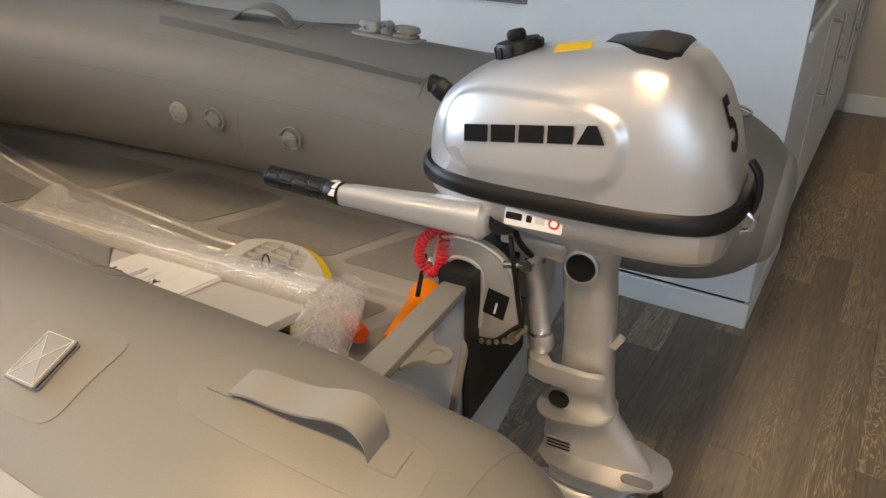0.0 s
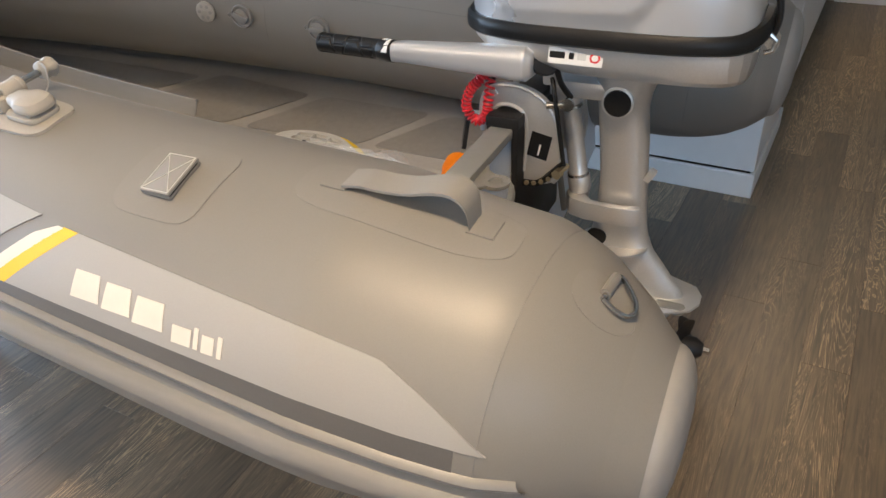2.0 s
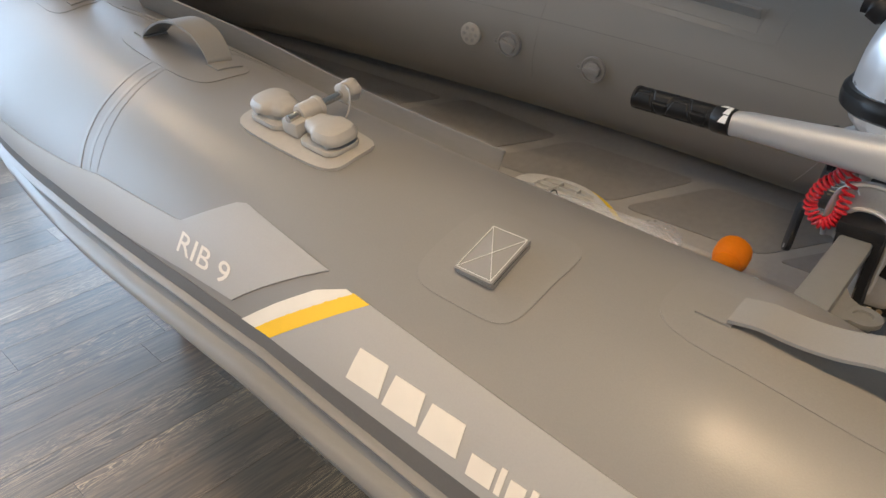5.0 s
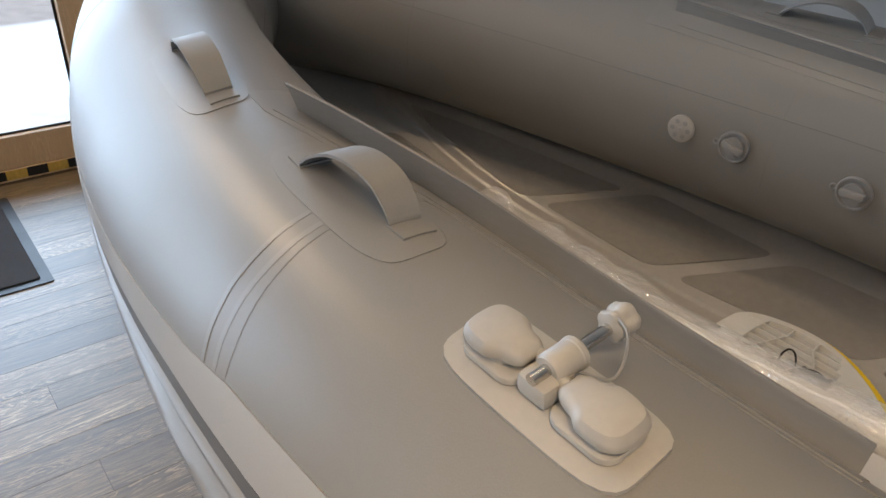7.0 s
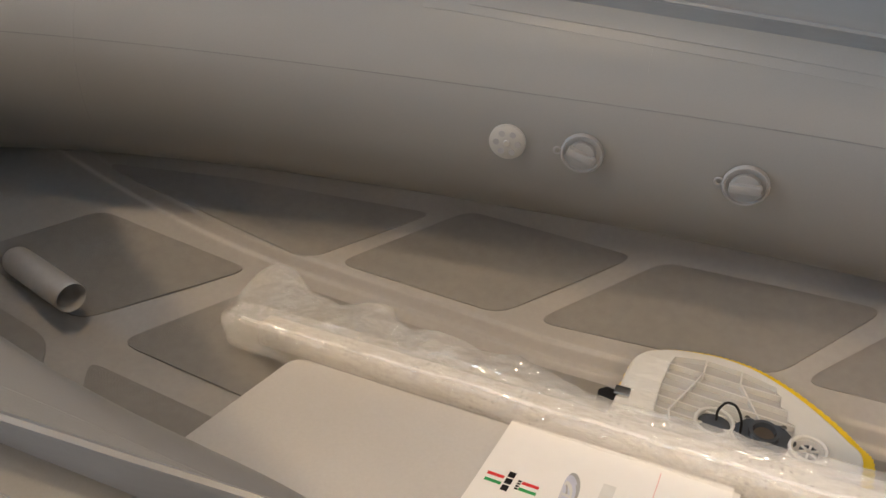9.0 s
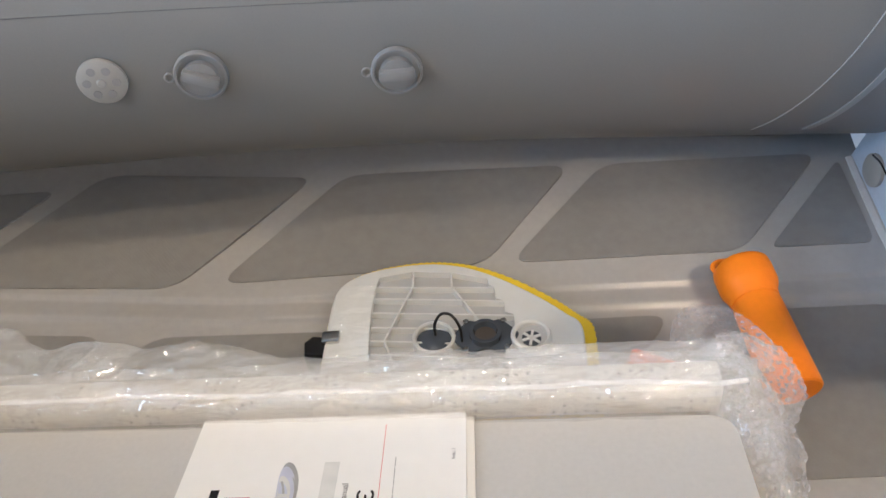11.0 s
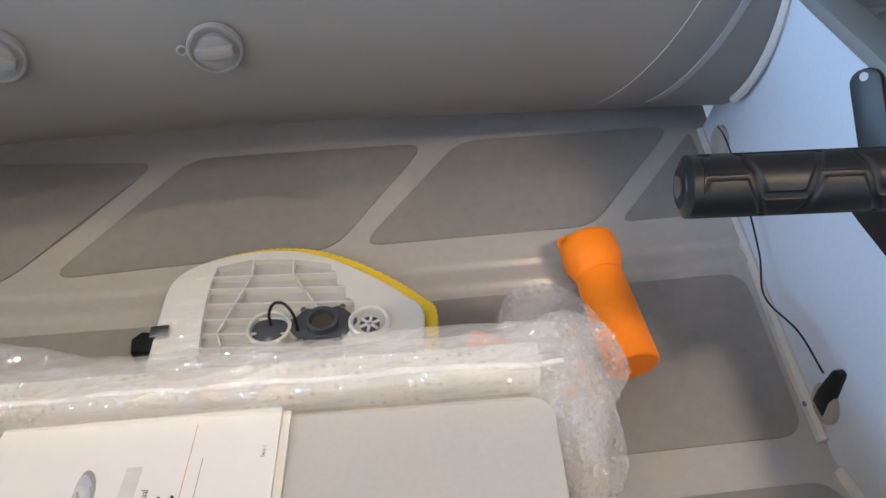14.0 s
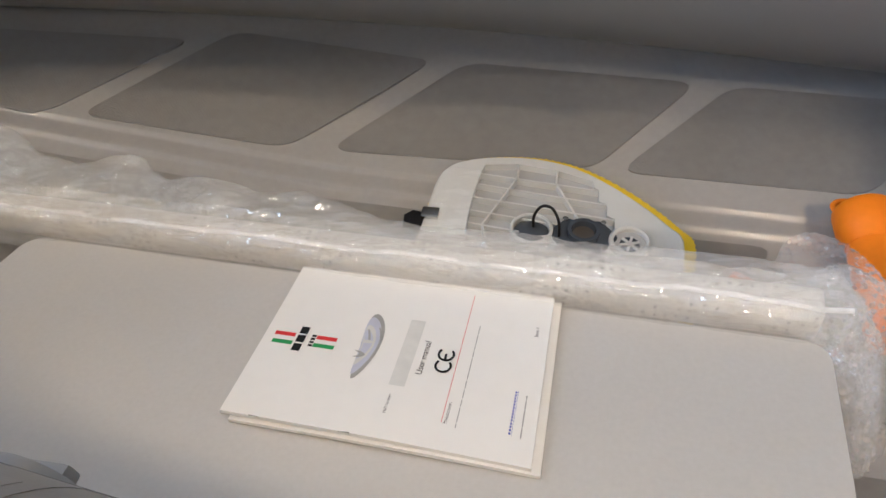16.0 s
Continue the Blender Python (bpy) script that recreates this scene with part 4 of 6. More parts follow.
def valve(side, s0, phi0, kind):
    m = skin_dirs(side, s0, phi0)
    if kind == "relief":
        v = part("relief_valve", lathe([(0.0, 0.0), (0.027, 0.0), (0.027, 0.005), (0.024, 0.007), (0.0, 0.007)], m.translation, m.col[2].to_3d(), 32), NYLON, boat, "pale round pressure valve with six holes")
        for k in range(6):
            a = math.pi / 3 * k
            p = m @ Vector((0.016 * math.cos(a), 0.016 * math.sin(a), 0.0062))
            part("hole", lathe([(0.0, 0.0), (0.0048, 0.0), (0.0048, 0.0014), (0.0, 0.0014)], p, m.col[2].to_3d(), 12), GREY_PLASTIC, v)
        part("hub", lathe([(0.0, 0.0), (0.006, 0.0), (0.004, 0.0025), (0.0, 0.003)], m @ Vector((0, 0, 0.0065)), m.col[2].to_3d(), 16), NYLON, v)
        return
    v = part("air_valve", lathe([(0.0, 0.001), (0.030, 0.0), (0.0305, 0.005), (0.029, 0.008), (0.0265, 0.008), (0.0255, 0.004), (0.0, 0.003)], m.translation, m.col[2].to_3d(), 36), VALVE, boat, "grey screw-in air valve with a bar grip")
    tilt = Matrix.Rotation(radians(-20 if kind == "a" else 3), 4, "Z")
    part("cap", lathe([(0.0, 0.0), (0.020, 0.0), (0.018, 0.006), (0.0, 0.007)], m @ Vector((0, 0, 0.003)), m.col[2].to_3d(), 28), VALVE, v)
    part("grip_bar", box(0.042, 0.013, 0.012, (0, 0, 0), 0.0035, m @ tilt @ Matrix.Translation((0, 0, 0.011))), VALVE, v)
    bm = pipe([m @ Vector((0.035 + 0.005 * math.cos(a), 0.005 * math.sin(a), 0.004)) for a in [math.pi / 8 * k for k in range(17)]], 0.0016, 6)
    part("tether", bm, VALVE, v)


for side in (-1, 1):
    valve(side, 1.010, 180.2, "relief")
    valve(side, 0.897, 180.2, "a")
    valve(side, 0.666, 182, "b")


STEP_A = [0.0, 0.2555, 0.2585, 0.2625, 0.2665, 0.287, 0.2895, 0.2935, 0.2985, 0.497, 0.80]
STEP_Z = [0.0, 0.0639, 0.0652, 0.0700, 0.0712, 0.0730, 0.0742, 0.0792, 0.0806, 0.1290, 0.245]


def hull_z(x, y):
    """The moulded floor: a shallow vee with two rounded steps along each side, rising towards the bow."""
    a = abs(y - keel(x))
    z = sum(float(np.interp(a + d, STEP_A, STEP_Z)) for d in (-0.0016, -0.0008, 0.0, 0.0008, 0.0016)) / 5
    return 0.2455 + z + 0.015 * max(0, -x) + 0.09 * max(0, -x - 0.9) + 0.34 * max(0, -x - 1.35) ** 2


def hull_w(x):
    f = min(1.0, max(0.0, (BOW0 - x) / BOWL))
    return max(0.02, HALF * (1 - f * f) ** (BOW_POW / 2) + 0.04)


HY = [0, 0.05, 0.15, 0.24, 0.250, *[0.2535 + 0.0012 * k for k in range(13)], 0.272, 0.280, *[0.2850 + 0.0013 * k for k in range(13)], 0.305, 0.36, 0.46, 0.51, 0.56, 0.64]
HY = [-h for h in HY[:0:-1]] + HY


def hull_fn(u, v):
    x = 0.012 - 2.17 * u
    k = round(v * (len(HY) - 1))
    w = hull_w(x)
    if k in (0, len(HY) - 1):
        # the flange turns up under the tube
        c = centre(float(np.interp(-x, -TAB[:, 1], TAB[:, 0])))
        y = keel(x) + (w + 0.05) * (-1 if k == 0 else 1)
        return Vector((x, y, c.z + ROLL * y - 0.180))
    y = keel(x) + max(-w, min(w, HY[k]))
    return Vector((x, y, hull_z(x, y)))


bm = sheet(hull_fn, 90, len(HY) - 1)
top = bm.faces[:]
ret = bmesh.ops.extrude_face_region(bm, geom=top)
for v in [g for g in ret["geom"] if isinstance(g, bmesh.types.BMVert)]:
    v.co.z -= 0.018 + 0.06 * max(0, 1 - abs(v.co.y - C) / 0.5)
hull = part("hull", bm, HULL, boat, "grey moulded hull with a shallow vee floor", crease=60)


def pad_on_hull(corners, r=0.03):
    """A slightly raised moulded panel with rounded corners, laid on the floor of the hull."""
    cs = [Vector(c).to_3d() for c in corners]
    mid = sum(cs, Vector()) / len(cs)
    out = []
    for i, c in enumerate(cs):
        a, b = cs[i - 1], cs[(i + 1) % len(cs)]
        p0, p1 = c + (a - c).normalized() * r, c + (b - c).normalized() * r
        out += [(1 - t) ** 2 * p0 + 2 * t * (1 - t) * c + t * t * p1 for t in (0, 0.25, 0.5, 0.75, 1)]

    def fn(u, v):
        p = out[round(v * len(out)) % len(out)]
        q = mid.lerp(p, min(1, u * 6 / 5))
        return Vector((q.x, q.y, hull_z(q.x, q.y) + (-0.001 if u == 1 else 0.0022)))

    bm = sheet(fn, 6, len(out), loop_v=True)
    bmesh.ops.remove_doubles(bm, verts=bm.verts, dist=1e-6)
    return bm


YC, YD = 0.030, 0.247
# outer pads: after and forward ends along the top and the bottom edge
OUTER = [(-0.048, -0.372, -0.205, -0.525), (-0.420, -0.760, -0.560, -0.930), (-0.808, -1.122, -0.990, -1.295), (-1.182, -1.56, -1.345, -1.80)]
for side in (-1, 1):
    for k, (ta, tf, ba, bf) in enumerate(OUTER):
        top_y = (0.499, 0.500, 0.500, 0.470)[k]
        low_y = [(0.335, 0.332), (0.332, 0.317), (0.306, 0.299), (0.290, 0.285)][k]
        cs = [(bf, side * low_y[1]), (ba, side * low_y[0]), (ta, side * top_y), (tf, side * (top_y if k < 3 else 0.40))]
        part("floor_pad", pad_on_hull([(x, keel(x) + y) for x, y in cs]), PAD, hull)
        tr2 = -0.322 - 0.372 * k
        part("floor_pad", pad_on_hull([(tr2 - 0.485, C + side * YC), (tr2 - 0.185, C + side * YC), (tr2, C + side * YD), (tr2 - 0.312, C + side * YD)] if k < 3 else
             [(tr2 - 0.42, C + side * YC), (tr2 - 0.195, C + side * YC), (tr2, C + side * YD), (tr2 - 0.30, C + side * 0.225)]), PAD, hull)
    part("floor_pad", pad_on_hull([(-0.165, C + side * 0.338), (-0.022, C + side * 0.338), (-0.022, C + side * 0.486)], 0.015), PAD, hull)
    part("floor_pad", pad_on_hull([(-0.455, C + side * YC), (-0.022, C + side * YC), (-0.022, C + side * YD), (-0.262, C + side * YD)]), PAD, hull)

# transom board with its capping rail, lugs, drains and sealant
TXI, TXO, TTOP = 0.0, 0.032, 0.648
outl = [(-0.47, 0.44), (-0.42, TTOP), (0.42, TTOP), (0.47, 0.44), (0.50, 0.355), (0.0, 0.235), (-0.50, 0.355)]
mt = Matrix(((0, 0, 1, TXI), (1, 0, 0, C), (0, 1, 0, 0), (0, 0, 0, 1)))
transom = part("transom", prism(outl, TXO - TXI, mt, 0.003), TRANSOM_MAT, boat, "pale grey painted transom board", smooth=False)
part("capping_rail", box(0.042, 0.80, 0.016, (0.016, C, TTOP + 0.006), 0.003), ALLOY, transom, "grey aluminium capping rail")
for side in (-1, 1):
    eye = Vector((0.068, side * 0.28, 0.6465))
    lug = prism([(-0.048, -0.014), (0.048, -0.014), (0.048, -0.002), (0.030, 0.006), (0.019, 0.020), (0.014, 0.014), (0.0, 0.010), (-0.014, 0.014), (-0.019, 0.020), (-0.030, 0.006), (-0.048, -0.002)], 0.006, basis((0.040, side * 0.28, 0.650), (0, 1, 0), (1, 0, 0)), 0.001)
    plate = part("lug", lug, ALLOY, transom, "alloy towing lug with an eye")
    part("lug_eye", lathe([(0.012, -0.003), (0.021, -0.003), (0.0215, 0.0), (0.021, 0.003), (0.012, 0.003), (0.011, 0.0)], eye, (0, 0, 1), 28), ALLOY, plate)
    part("stay", pipe([(0.034, side * 0.22, 0.33), (0.034, side * 0.10, 0.60)], 0.009, 8), ALLOY, transom, "grey alloy stay on the outside")
    part("sealant", pipe([(-0.004, side * 0.02, 0.252), (-0.005, side * 0.12, 0.276), (-0.004, side * 0.25, 0.309), (-0.005, side * 0.36, 0.337), (-0.003, side * 0.49, 0.370)], [0.008, 0.009, 0.007, 0.009, 0.008], 8), SEALANT, transom, "pale bead of sealant")
    part("sealant", pipe([surf(side, 0.004, p, 0.004) for p in range(150, 222, 4)], 0.006, 8), SEALANT, transom, "pale glued edge of the tube")
for yy, zz in ((0.045, 0.292), (0.425, 0.395)):
    d = part("drain_plug", lathe([(0.0, 0), (0.024, 0), (0.024, 0.006), (0.018, 0.010), (0.0, 0.010)], (0.001, yy, zz), (-1, 0, 0), 28), NYLON, transom, "pale drain plug with a black lever")
    if yy < 0.2:
        part("lever", prism([(-0.012, -0.008), (0.012, -0.008), (0.0125, 0.012), (0.006, 0.056), (0.002, 0.060), (-0.004, 0.060), (-0.006, 0.056)], 0.014, basis((-0.011, yy, zz), (0, 1, 0), (0, 0, 1)), 0.003), BLACK_PLASTIC, d)
        part("lever_pin", lathe([(0.0, 0), (0.0035, 0), (0.003, 0.002), (0.0, 0.0024)], (-0.0255, yy + 0.003, zz), (-1, 0, 0), 12), STEEL, d)
part("cord", pipe(smooth_path([(-0.02, 0.05, 0.345), (-0.03, 0.10, 0.36), (-0.035, 0.17, 0.345), (-0.02, 0.23, 0.36), (-0.02, 0.30, 0.40), (-0.02, 0.38, 0.43), (-0.015, 0.42, 0.425)], 8), 0.0013, 6), BLACK, transom, "thin black cord tied between the drains")

# ---- outboard motor ----
MY = -0.008
motor = thing("outboard_motor", "silver outboard motor clamped to the transom of the boat", "motor", (0.2, MY, 0.0))


def mp(name, bm, m, parent=None, label="", smooth=True):
    bmesh.ops.translate(bm, vec=(-0.2, -MY, 0), verts=bm.verts)
    return part(name, bm, m, parent or motor, label, smooth)


CB = 0.832
TOPX = [-0.062, -0.059, -0.054, -0.046, -0.03, 0.0, 0.033, 0.093, 0.187, 0.25, 0.285, 0.313, 0.345, 0.366, 0.379, 0.387, 0.391]
TOPZ = [0.0, 0.03, 0.060, 0.085, 0.110, 0.135, 0.153, 0.174, 0.194, 0.203, 0.199, 0.184, 0.148, 0.104, 0.06, 0.025, 0.0]


def plan_half(x, grow=0.0):
    f = min(1.0, abs((x - 0.1665) / (0.2285 + grow)))
    return (0.116 + grow) * max(0.0, 1 - f**3.6) ** (1 / 2.7)


def cowl(u, v):
    a = math.pi * (u - 0.5)
    x = 0.1665 + 0.2285 * math.copysign(1 - (1 - abs(math.sin(a))) ** 1.0, a)
    hw, hz = plan_half(x), float(np.interp(x, TOPX, TOPZ))
    t = math.pi * v
    c, s = math.cos(t), math.sin(t)
    y = hw * math.copysign(abs(c) ** 0.52, c)
    z = hz * abs(s) ** 0.72
    # raised flat side panel, and the hand hold pressed into the top
    d = max(abs((x - 0.118 - 0.10 * (z - 0.08)) / 0.128), 0) ** 3.2 + abs((z - 0.076) / 0.058) ** 3.2
    y += math.copysign(0.0060 * smoothstep(1.10, 0.90, d), c) * (1 if abs(c) > 0.2 else 0)
    return Vector((x, MY + y, CB + z))


shell = mp("cowl", sheet(cowl, 110, 84), SILVER, label="glossy silver engine cowl")


def cowl_top(x, y):
    hw, hz = plan_half(x), float(np.interp(x, TOPX, TOPZ))
    c = min(0.999, (abs(y) / hw) ** (1 / 0.52))
    return CB + hz * math.sqrt(1 - c * c) ** 0.72


def hold(u, v, lift=0.0015):
    x = 0.186 + 0.108 * u
    w = 0.024 + 0.046 * smoothstep(0, 0.6, u) - 0.016 * smoothstep(0.85, 1.0, u)
    y = w * (2 * v - 1)
    return Vector((x, MY + y, cowl_top(x, y) + (lift if 0.02 < u < 0.98 and 0.02 < v < 0.98 else -0.001)))


mp("hand_hold", sheet(hold, 20, 20), BLACK_PLASTIC, shell, "black hand hold on top of the cowl")
mp("hollow", sheet(lambda u, v: hold(0.48 + 0.46 * u, 0.10 + 0.80 * v, 0.0022), 12, 12), GAP, shell, "dark hollow of the hand hold")
# brand lettering as plain blocks of its size and colour
for k in range(5):
    x0 = 0.033 + 0.0393 * k
    z0 = 0.897 + 0.0052 * k
    bm = prism([(0.0, 0.0), (0.034, 0.0042), (0.034, 0.0282), (0.0, 0.024)] if k < 4 else [(0.0, 0.0), (0.036, 0.0042), (0.024, 0.0282), (0.012, 0.0262)], 0.0012, basis((x0, MY - 0.1212, z0), (1, 0, 0), (0, 0, 1)))
    mp("lettering", bm, INK, shell, "black block lettering", False)
bm = prism(rounded(0.05, 0.024, 0.002), 0.001, basis((0.150, MY - 0.035, 1.0185), (0.98, 0, 0.19), (0, 1, 0.25)))
mp("warning_label", bm, YELLOW, shell, "yellow warning label", False)
bm = text_mesh("5", 0.088, 0.002)


def cowl_back(y, z):
    """The x of the cowl's back at a given place."""
    a, b = 0.25, 0.391
    for k in range(30):
        x = (a + b) / 2
        ok = plan_half(x) > abs(y) and cowl_top(x, y) > z
        a, b = (x, b) if ok else (a, x)
    return a


for v in bm.verts:
    yy, zz = -0.058 + v.co.x * 0.95 + v.co.y * 0.12, 0.915 + v.co.y
    v.co = Vector((cowl_back(yy, zz) + 0.0015, MY + yy, zz))
mp("rear_mark", bm, INK, shell, "black digit printed on the back of the cowl")


def ring_at(prof, zfn):
    def fn(u, v):
        g, dz = prof[round(v * (len(prof) - 1))]
        a = 2 * math.pi * u
        c, s = math.cos(a), math.sin(a)
        k = (abs(c) ** 3.6 + abs(s) ** 2.9) ** (-1 / 3.2)
        return Vector((0.1665 + (0.2285 + g) * k * c, MY + (0.116 + g) * k * s, zfn(0.1665 + 0.2285 * c) + dz))
    return sheet(fn, 96, len(prof) - 1, loop_u=True)


def band_z(x):
    return 0.824 + 0.016 * smoothstep(0.33, 0.40, x) + 0.004 * smoothstep(0.0, -0.06, x)


mp("rubber_band", ring_at([(-0.006, 0.016), (0.003, 0.015), (0.0075, 0.010), (0.0085, 0.0), (0.0075, -0.009), (0.003, -0.013), (-0.008, -0.014)], band_z), BLACK, label="black rubber band round the cowl")
LOW = [(0.812, -0.056, 0.391, 0.1125), (0.802, -0.052, 0.391, 0.112), (0.792, -0.042, 0.390, 0.111), (0.780, -0.012, 0.388, 0.108), (0.768, 0.035, 0.385, 0.102), (0.760, 0.065, 0.380, 0.095), (0.755, 0.095, 0.362, 0.072), (0.753, 0.13, 0.30, 0.05)]


def loft(levels, power=3.2, seg=56, cap=True):
    n = len(levels) - 1

    def fn(u, v):
        z, x0, x1, hw = levels[round(u * n)]
        t = 2 * math.pi * v
        c, s = math.cos(t), math.sin(t)
        k = (abs(c) ** power + abs(s) ** power) ** (-1 / power)
        return Vector(((x0 + x1) / 2 + (x1 - x0) / 2 * k * c, MY + hw * k * s, z))

    return sheet(fn, n, seg, loop_v=True, cap=cap)


pan = mp("lower_cowl", loft(LOW, 4.0), SILVER_DULL, label="silver lower cowl")
pan.data.set_sharp_from_angle(angle=radians(15))
lab = mp("label", prism(rounded(0.084, 0.024, 0.002), 0.001, basis((0.136, MY - 0.1128, 0.7945), (1, 0.04, -0.02), (0, 0.25, 1))), PAPER, pan, "white instruction label with pictograms", False)
for k, (dx, w, mt_) in enumerate(((-0.028, 0.024, INK), (-0.006, 0.008, INK), (0.010, 0.014, INK_GREY), (0.030, 0.016, INK_RED))):
    mp("pictogram", prism(rounded(w, 0.010 if k < 3 else 0.015, 0.002 if k < 3 else 0.007), 0.0006, basis((0.136 + dx, MY - 0.1136 + 0.04 * dx, 0.796 - 0.02 * dx), (1, 0.04, -0.02), (0, 0.25, 1))), mt_, lab, smooth=False)
    if k == 3:
        mp("pictogram", prism(rounded(0.010, 0.009, 0.004), 0.0006, basis((0.166, MY - 0.1130, 0.7955), (1, 0.04, -0.02), (0, 0.25, 1))), PAPER, lab, smooth=False)
for k in range(2):
    mp("small_print", prism(rounded(0.03, 0.0014, 0.0005), 0.0005, basis((0.110, MY - 0.1140, 0.7870 - 0.003 * k), (1, 0.04, -0.02), (0, 0.25, 1))), INK_GREY, lab, smooth=False)
# fuel cap with vent knob, pull-start grip, rear latch
cap = mp("fuel_cap", lathe([(0.0, -0.012), (0.031, -0.012), (0.033, -0.008), (0.033, 0.010), (0.030, 0.014), (0.0, 0.015)], (0.062, MY - 0.004, 0.999), (-0.25, 0.0, 0.97), 30), BLACK_PLASTIC, label="black ribbed fuel cap")
mp("vent_knob", lathe([(0.0, 0), (0.012, 0.0), (0.0135, 0.004), (0.0135, 0.010), (0.010, 0.014), (0.0, 0.015)], (0.058, MY - 0.004, 1.013), (-0.25, 0, 0.97), 18), BLACK_PLASTIC, cap)
for k in range(12):
    a = math.pi / 6 * k
    mp("rib", box(0.005, 0.006, 0.019, (0, 0, 0), 0.0015, basis((0.062 + 0.033 * math.cos(a) * 0.97, MY - 0.004 + 0.033 * math.sin(a), 1.0 + 0.033 * math.cos(a) * 0.25), (math.cos(a), math.sin(a), 0.25 * math.cos(a)), (-math.sin(a), math.cos(a), 0))), BLACK_PLASTIC, cap)
mp("starter_grip", pipe(smooth_path([(-0.076, MY - 0.012, 0.936), (-0.066, MY - 0.012, 0.934), (-0.052, MY - 0.012, 0.926), (-0.034, MY - 0.012, 0.918)], 5), [0.011] * 6 + [0.013] * 6 + [0.010] * 4, 10, flat=1.3), BLACK_PLASTIC, label="black pull-start grip")
latch = mp("latch", pipe(smooth_path([(0.392, MY - 0.012, 0.892), (0.404, MY - 0.012, 0.875), (0.408, MY - 0.012, 0.845), (0.402, MY - 0.012, 0.815)], 5), 0.009, 10, flat=0.6), BLACK_PLASTIC, label="black rear latch")
mp("hinge", lathe([(0.0, -0.016), (0.010, -0.016), (0.010, 0.016), (0.0, 0.016)], (0.405, MY - 0.014, 0.815), (0, 1, 0), 18), STEEL, latch)
mp("hook", pipe([(0.398, MY - 0.03, 0.83), (0.41, MY - 0.03, 0.82), (0.408, MY - 0.03, 0.805), (0.396, MY - 0.03, 0.80)], 0.004, 8), STEEL, latch)
# tiller arm with its grip and throttle collar
arm_p = [(-0.170, -0.133, 0.778), (-0.15, -0.131, 0.779), (-0.08, -0.124, 0.777), (-0.01, -0.118, 0.776), (0.035, -0.114, 0.775), (0.058, -0.112, 0.775), (0.068, -0.112, 0.775)]
arm_r = [0.0165, 0.0175, 0.021, 0.0245, 0.0275, 0.0285, 0.020]


def arm(u, v):
    i = u * (len(arm_p) - 1)
    k = min(int(i), len(arm_p) - 2)
    p = Vector(arm_p[k]).lerp(Vector(arm_p[k + 1]), i - k)
    r = arm_r[k] + (arm_r[k + 1] - arm_r[k]) * (i - k)
    t = 2 * math.pi * v
    c, s = math.cos(t), math.sin(t)
    q = (abs(c) ** 2.8 + abs(s) ** 2.8) ** (-1 / 2.8)
    return p + Vector((0.05 * r * q * c, r * 0.92 * q * c, r * q * s))


tiller = mp("tiller", sheet(arm, 36, 48, loop_v=True, cap=True), SILVER_SATIN, label="silver tiller arm")
tiller.data.set_sharp_from_angle(angle=radians(85))
gp = Vector((-0.170, -0.133, 0.778))
gd = Vector((-0.155, 0.016, -0.003)).normalized()


def grip(u, v):
    d = 0.026 + 0.130 * u
    t = 2 * math.pi * v
    r = 0.0172
    # interlocking trapezoid panels outlined by moulded grooves
    q = (v * 2 + 0.70) % 1.0
    near = 1.0
    for flip, shift in ((False, 0.0), (True, 0.5)):
        h = 1 - q if flip else q
        p = abs((u * 2.2 + shift + 0.15) % 1.0 - 0.5)
        inside = min((0.40 - 0.36 * h - p) * 0.9, (h - 0.06) * 0.9, (0.60 - h) * 0.9)
        near = min(near, abs(inside))
    if 0.06 < u < 0.94:
        r -= 0.0016 * smoothstep(0.042, 0.014, near)
    r -= 0.006 * smoothstep(0.975, 1.0, u)
    a, b = gd.cross(Vector((0, 0, 1))).normalized(), Vector((0, 0, 1))
    return gp + gd * d + r * (math.cos(t) * a + math.sin(t) * b)


g = mp("grip", sheet(grip, 170, 150, loop_v=True, cap=True), BLACK, tiller, "black rubber grip with moulded panel grooves")
mp("grip_end", lathe([(0.0, 0), (0.006, 0), (0.006, 0.001), (0.0, 0.001)], gp + gd * 0.1562, gd, 16), GAP, tiller)
mp("collar", lathe([(0.0, 0), (0.0185, 0.0), (0.0190, 0.003), (0.0190, 0.024), (0.0175, 0.027), (0.0, 0.027)], gp, gd, 32), BLACK_PLASTIC, tiller, "black throttle collar")
for a0, a1, d0, d1 in ((1.0, 1.75, 0.010, 0.021), (1.45, 2.35, 0.003, 0.012), (2.42, 3.0, 0.003, 0.015)):
    def mark(u, v, a0=a0, a1=a1, d0=d0, d1=d1):
        t = a0 + (a1 - a0) * u
        a, b = gd.cross(Vector((0, 0, 1))).normalized(), Vector((0, 0, 1))
        return gp + gd * (d0 + (d1 - d0) * v * (0.55 + 0.45 * u)) + 0.0194 * (math.cos(t) * a + math.sin(t) * b)
    mp("throttle_mark", sheet(mark, 14, 3), PAPER, tiller, "white throttle scale")
mp("pivot", lathe([(0.0, -0.02), (0.026, -0.02), (0.028, -0.015), (0.028, 0.02), (0.024, 0.026), (0.0, 0.026)], (0.078, -0.085, 0.780), (0.3, -1, 0.1), 30), BLACK_PLASTIC, label="black tiller pivot")
mp("pivot_bracket", box(0.030, 0.030, 0.055, (0.088, -0.072, 0.758), 0.006), SILVER_DULL)
mp("cable", pipe(smooth_path([(0.082, -0.098, 0.800), (0.097, -0.102, 0.785), (0.103, -0.100, 0.760), (0.106, -0.085, 0.735), (0.115, -0.06, 0.705)], 6), 0.005, 10), BLACK)
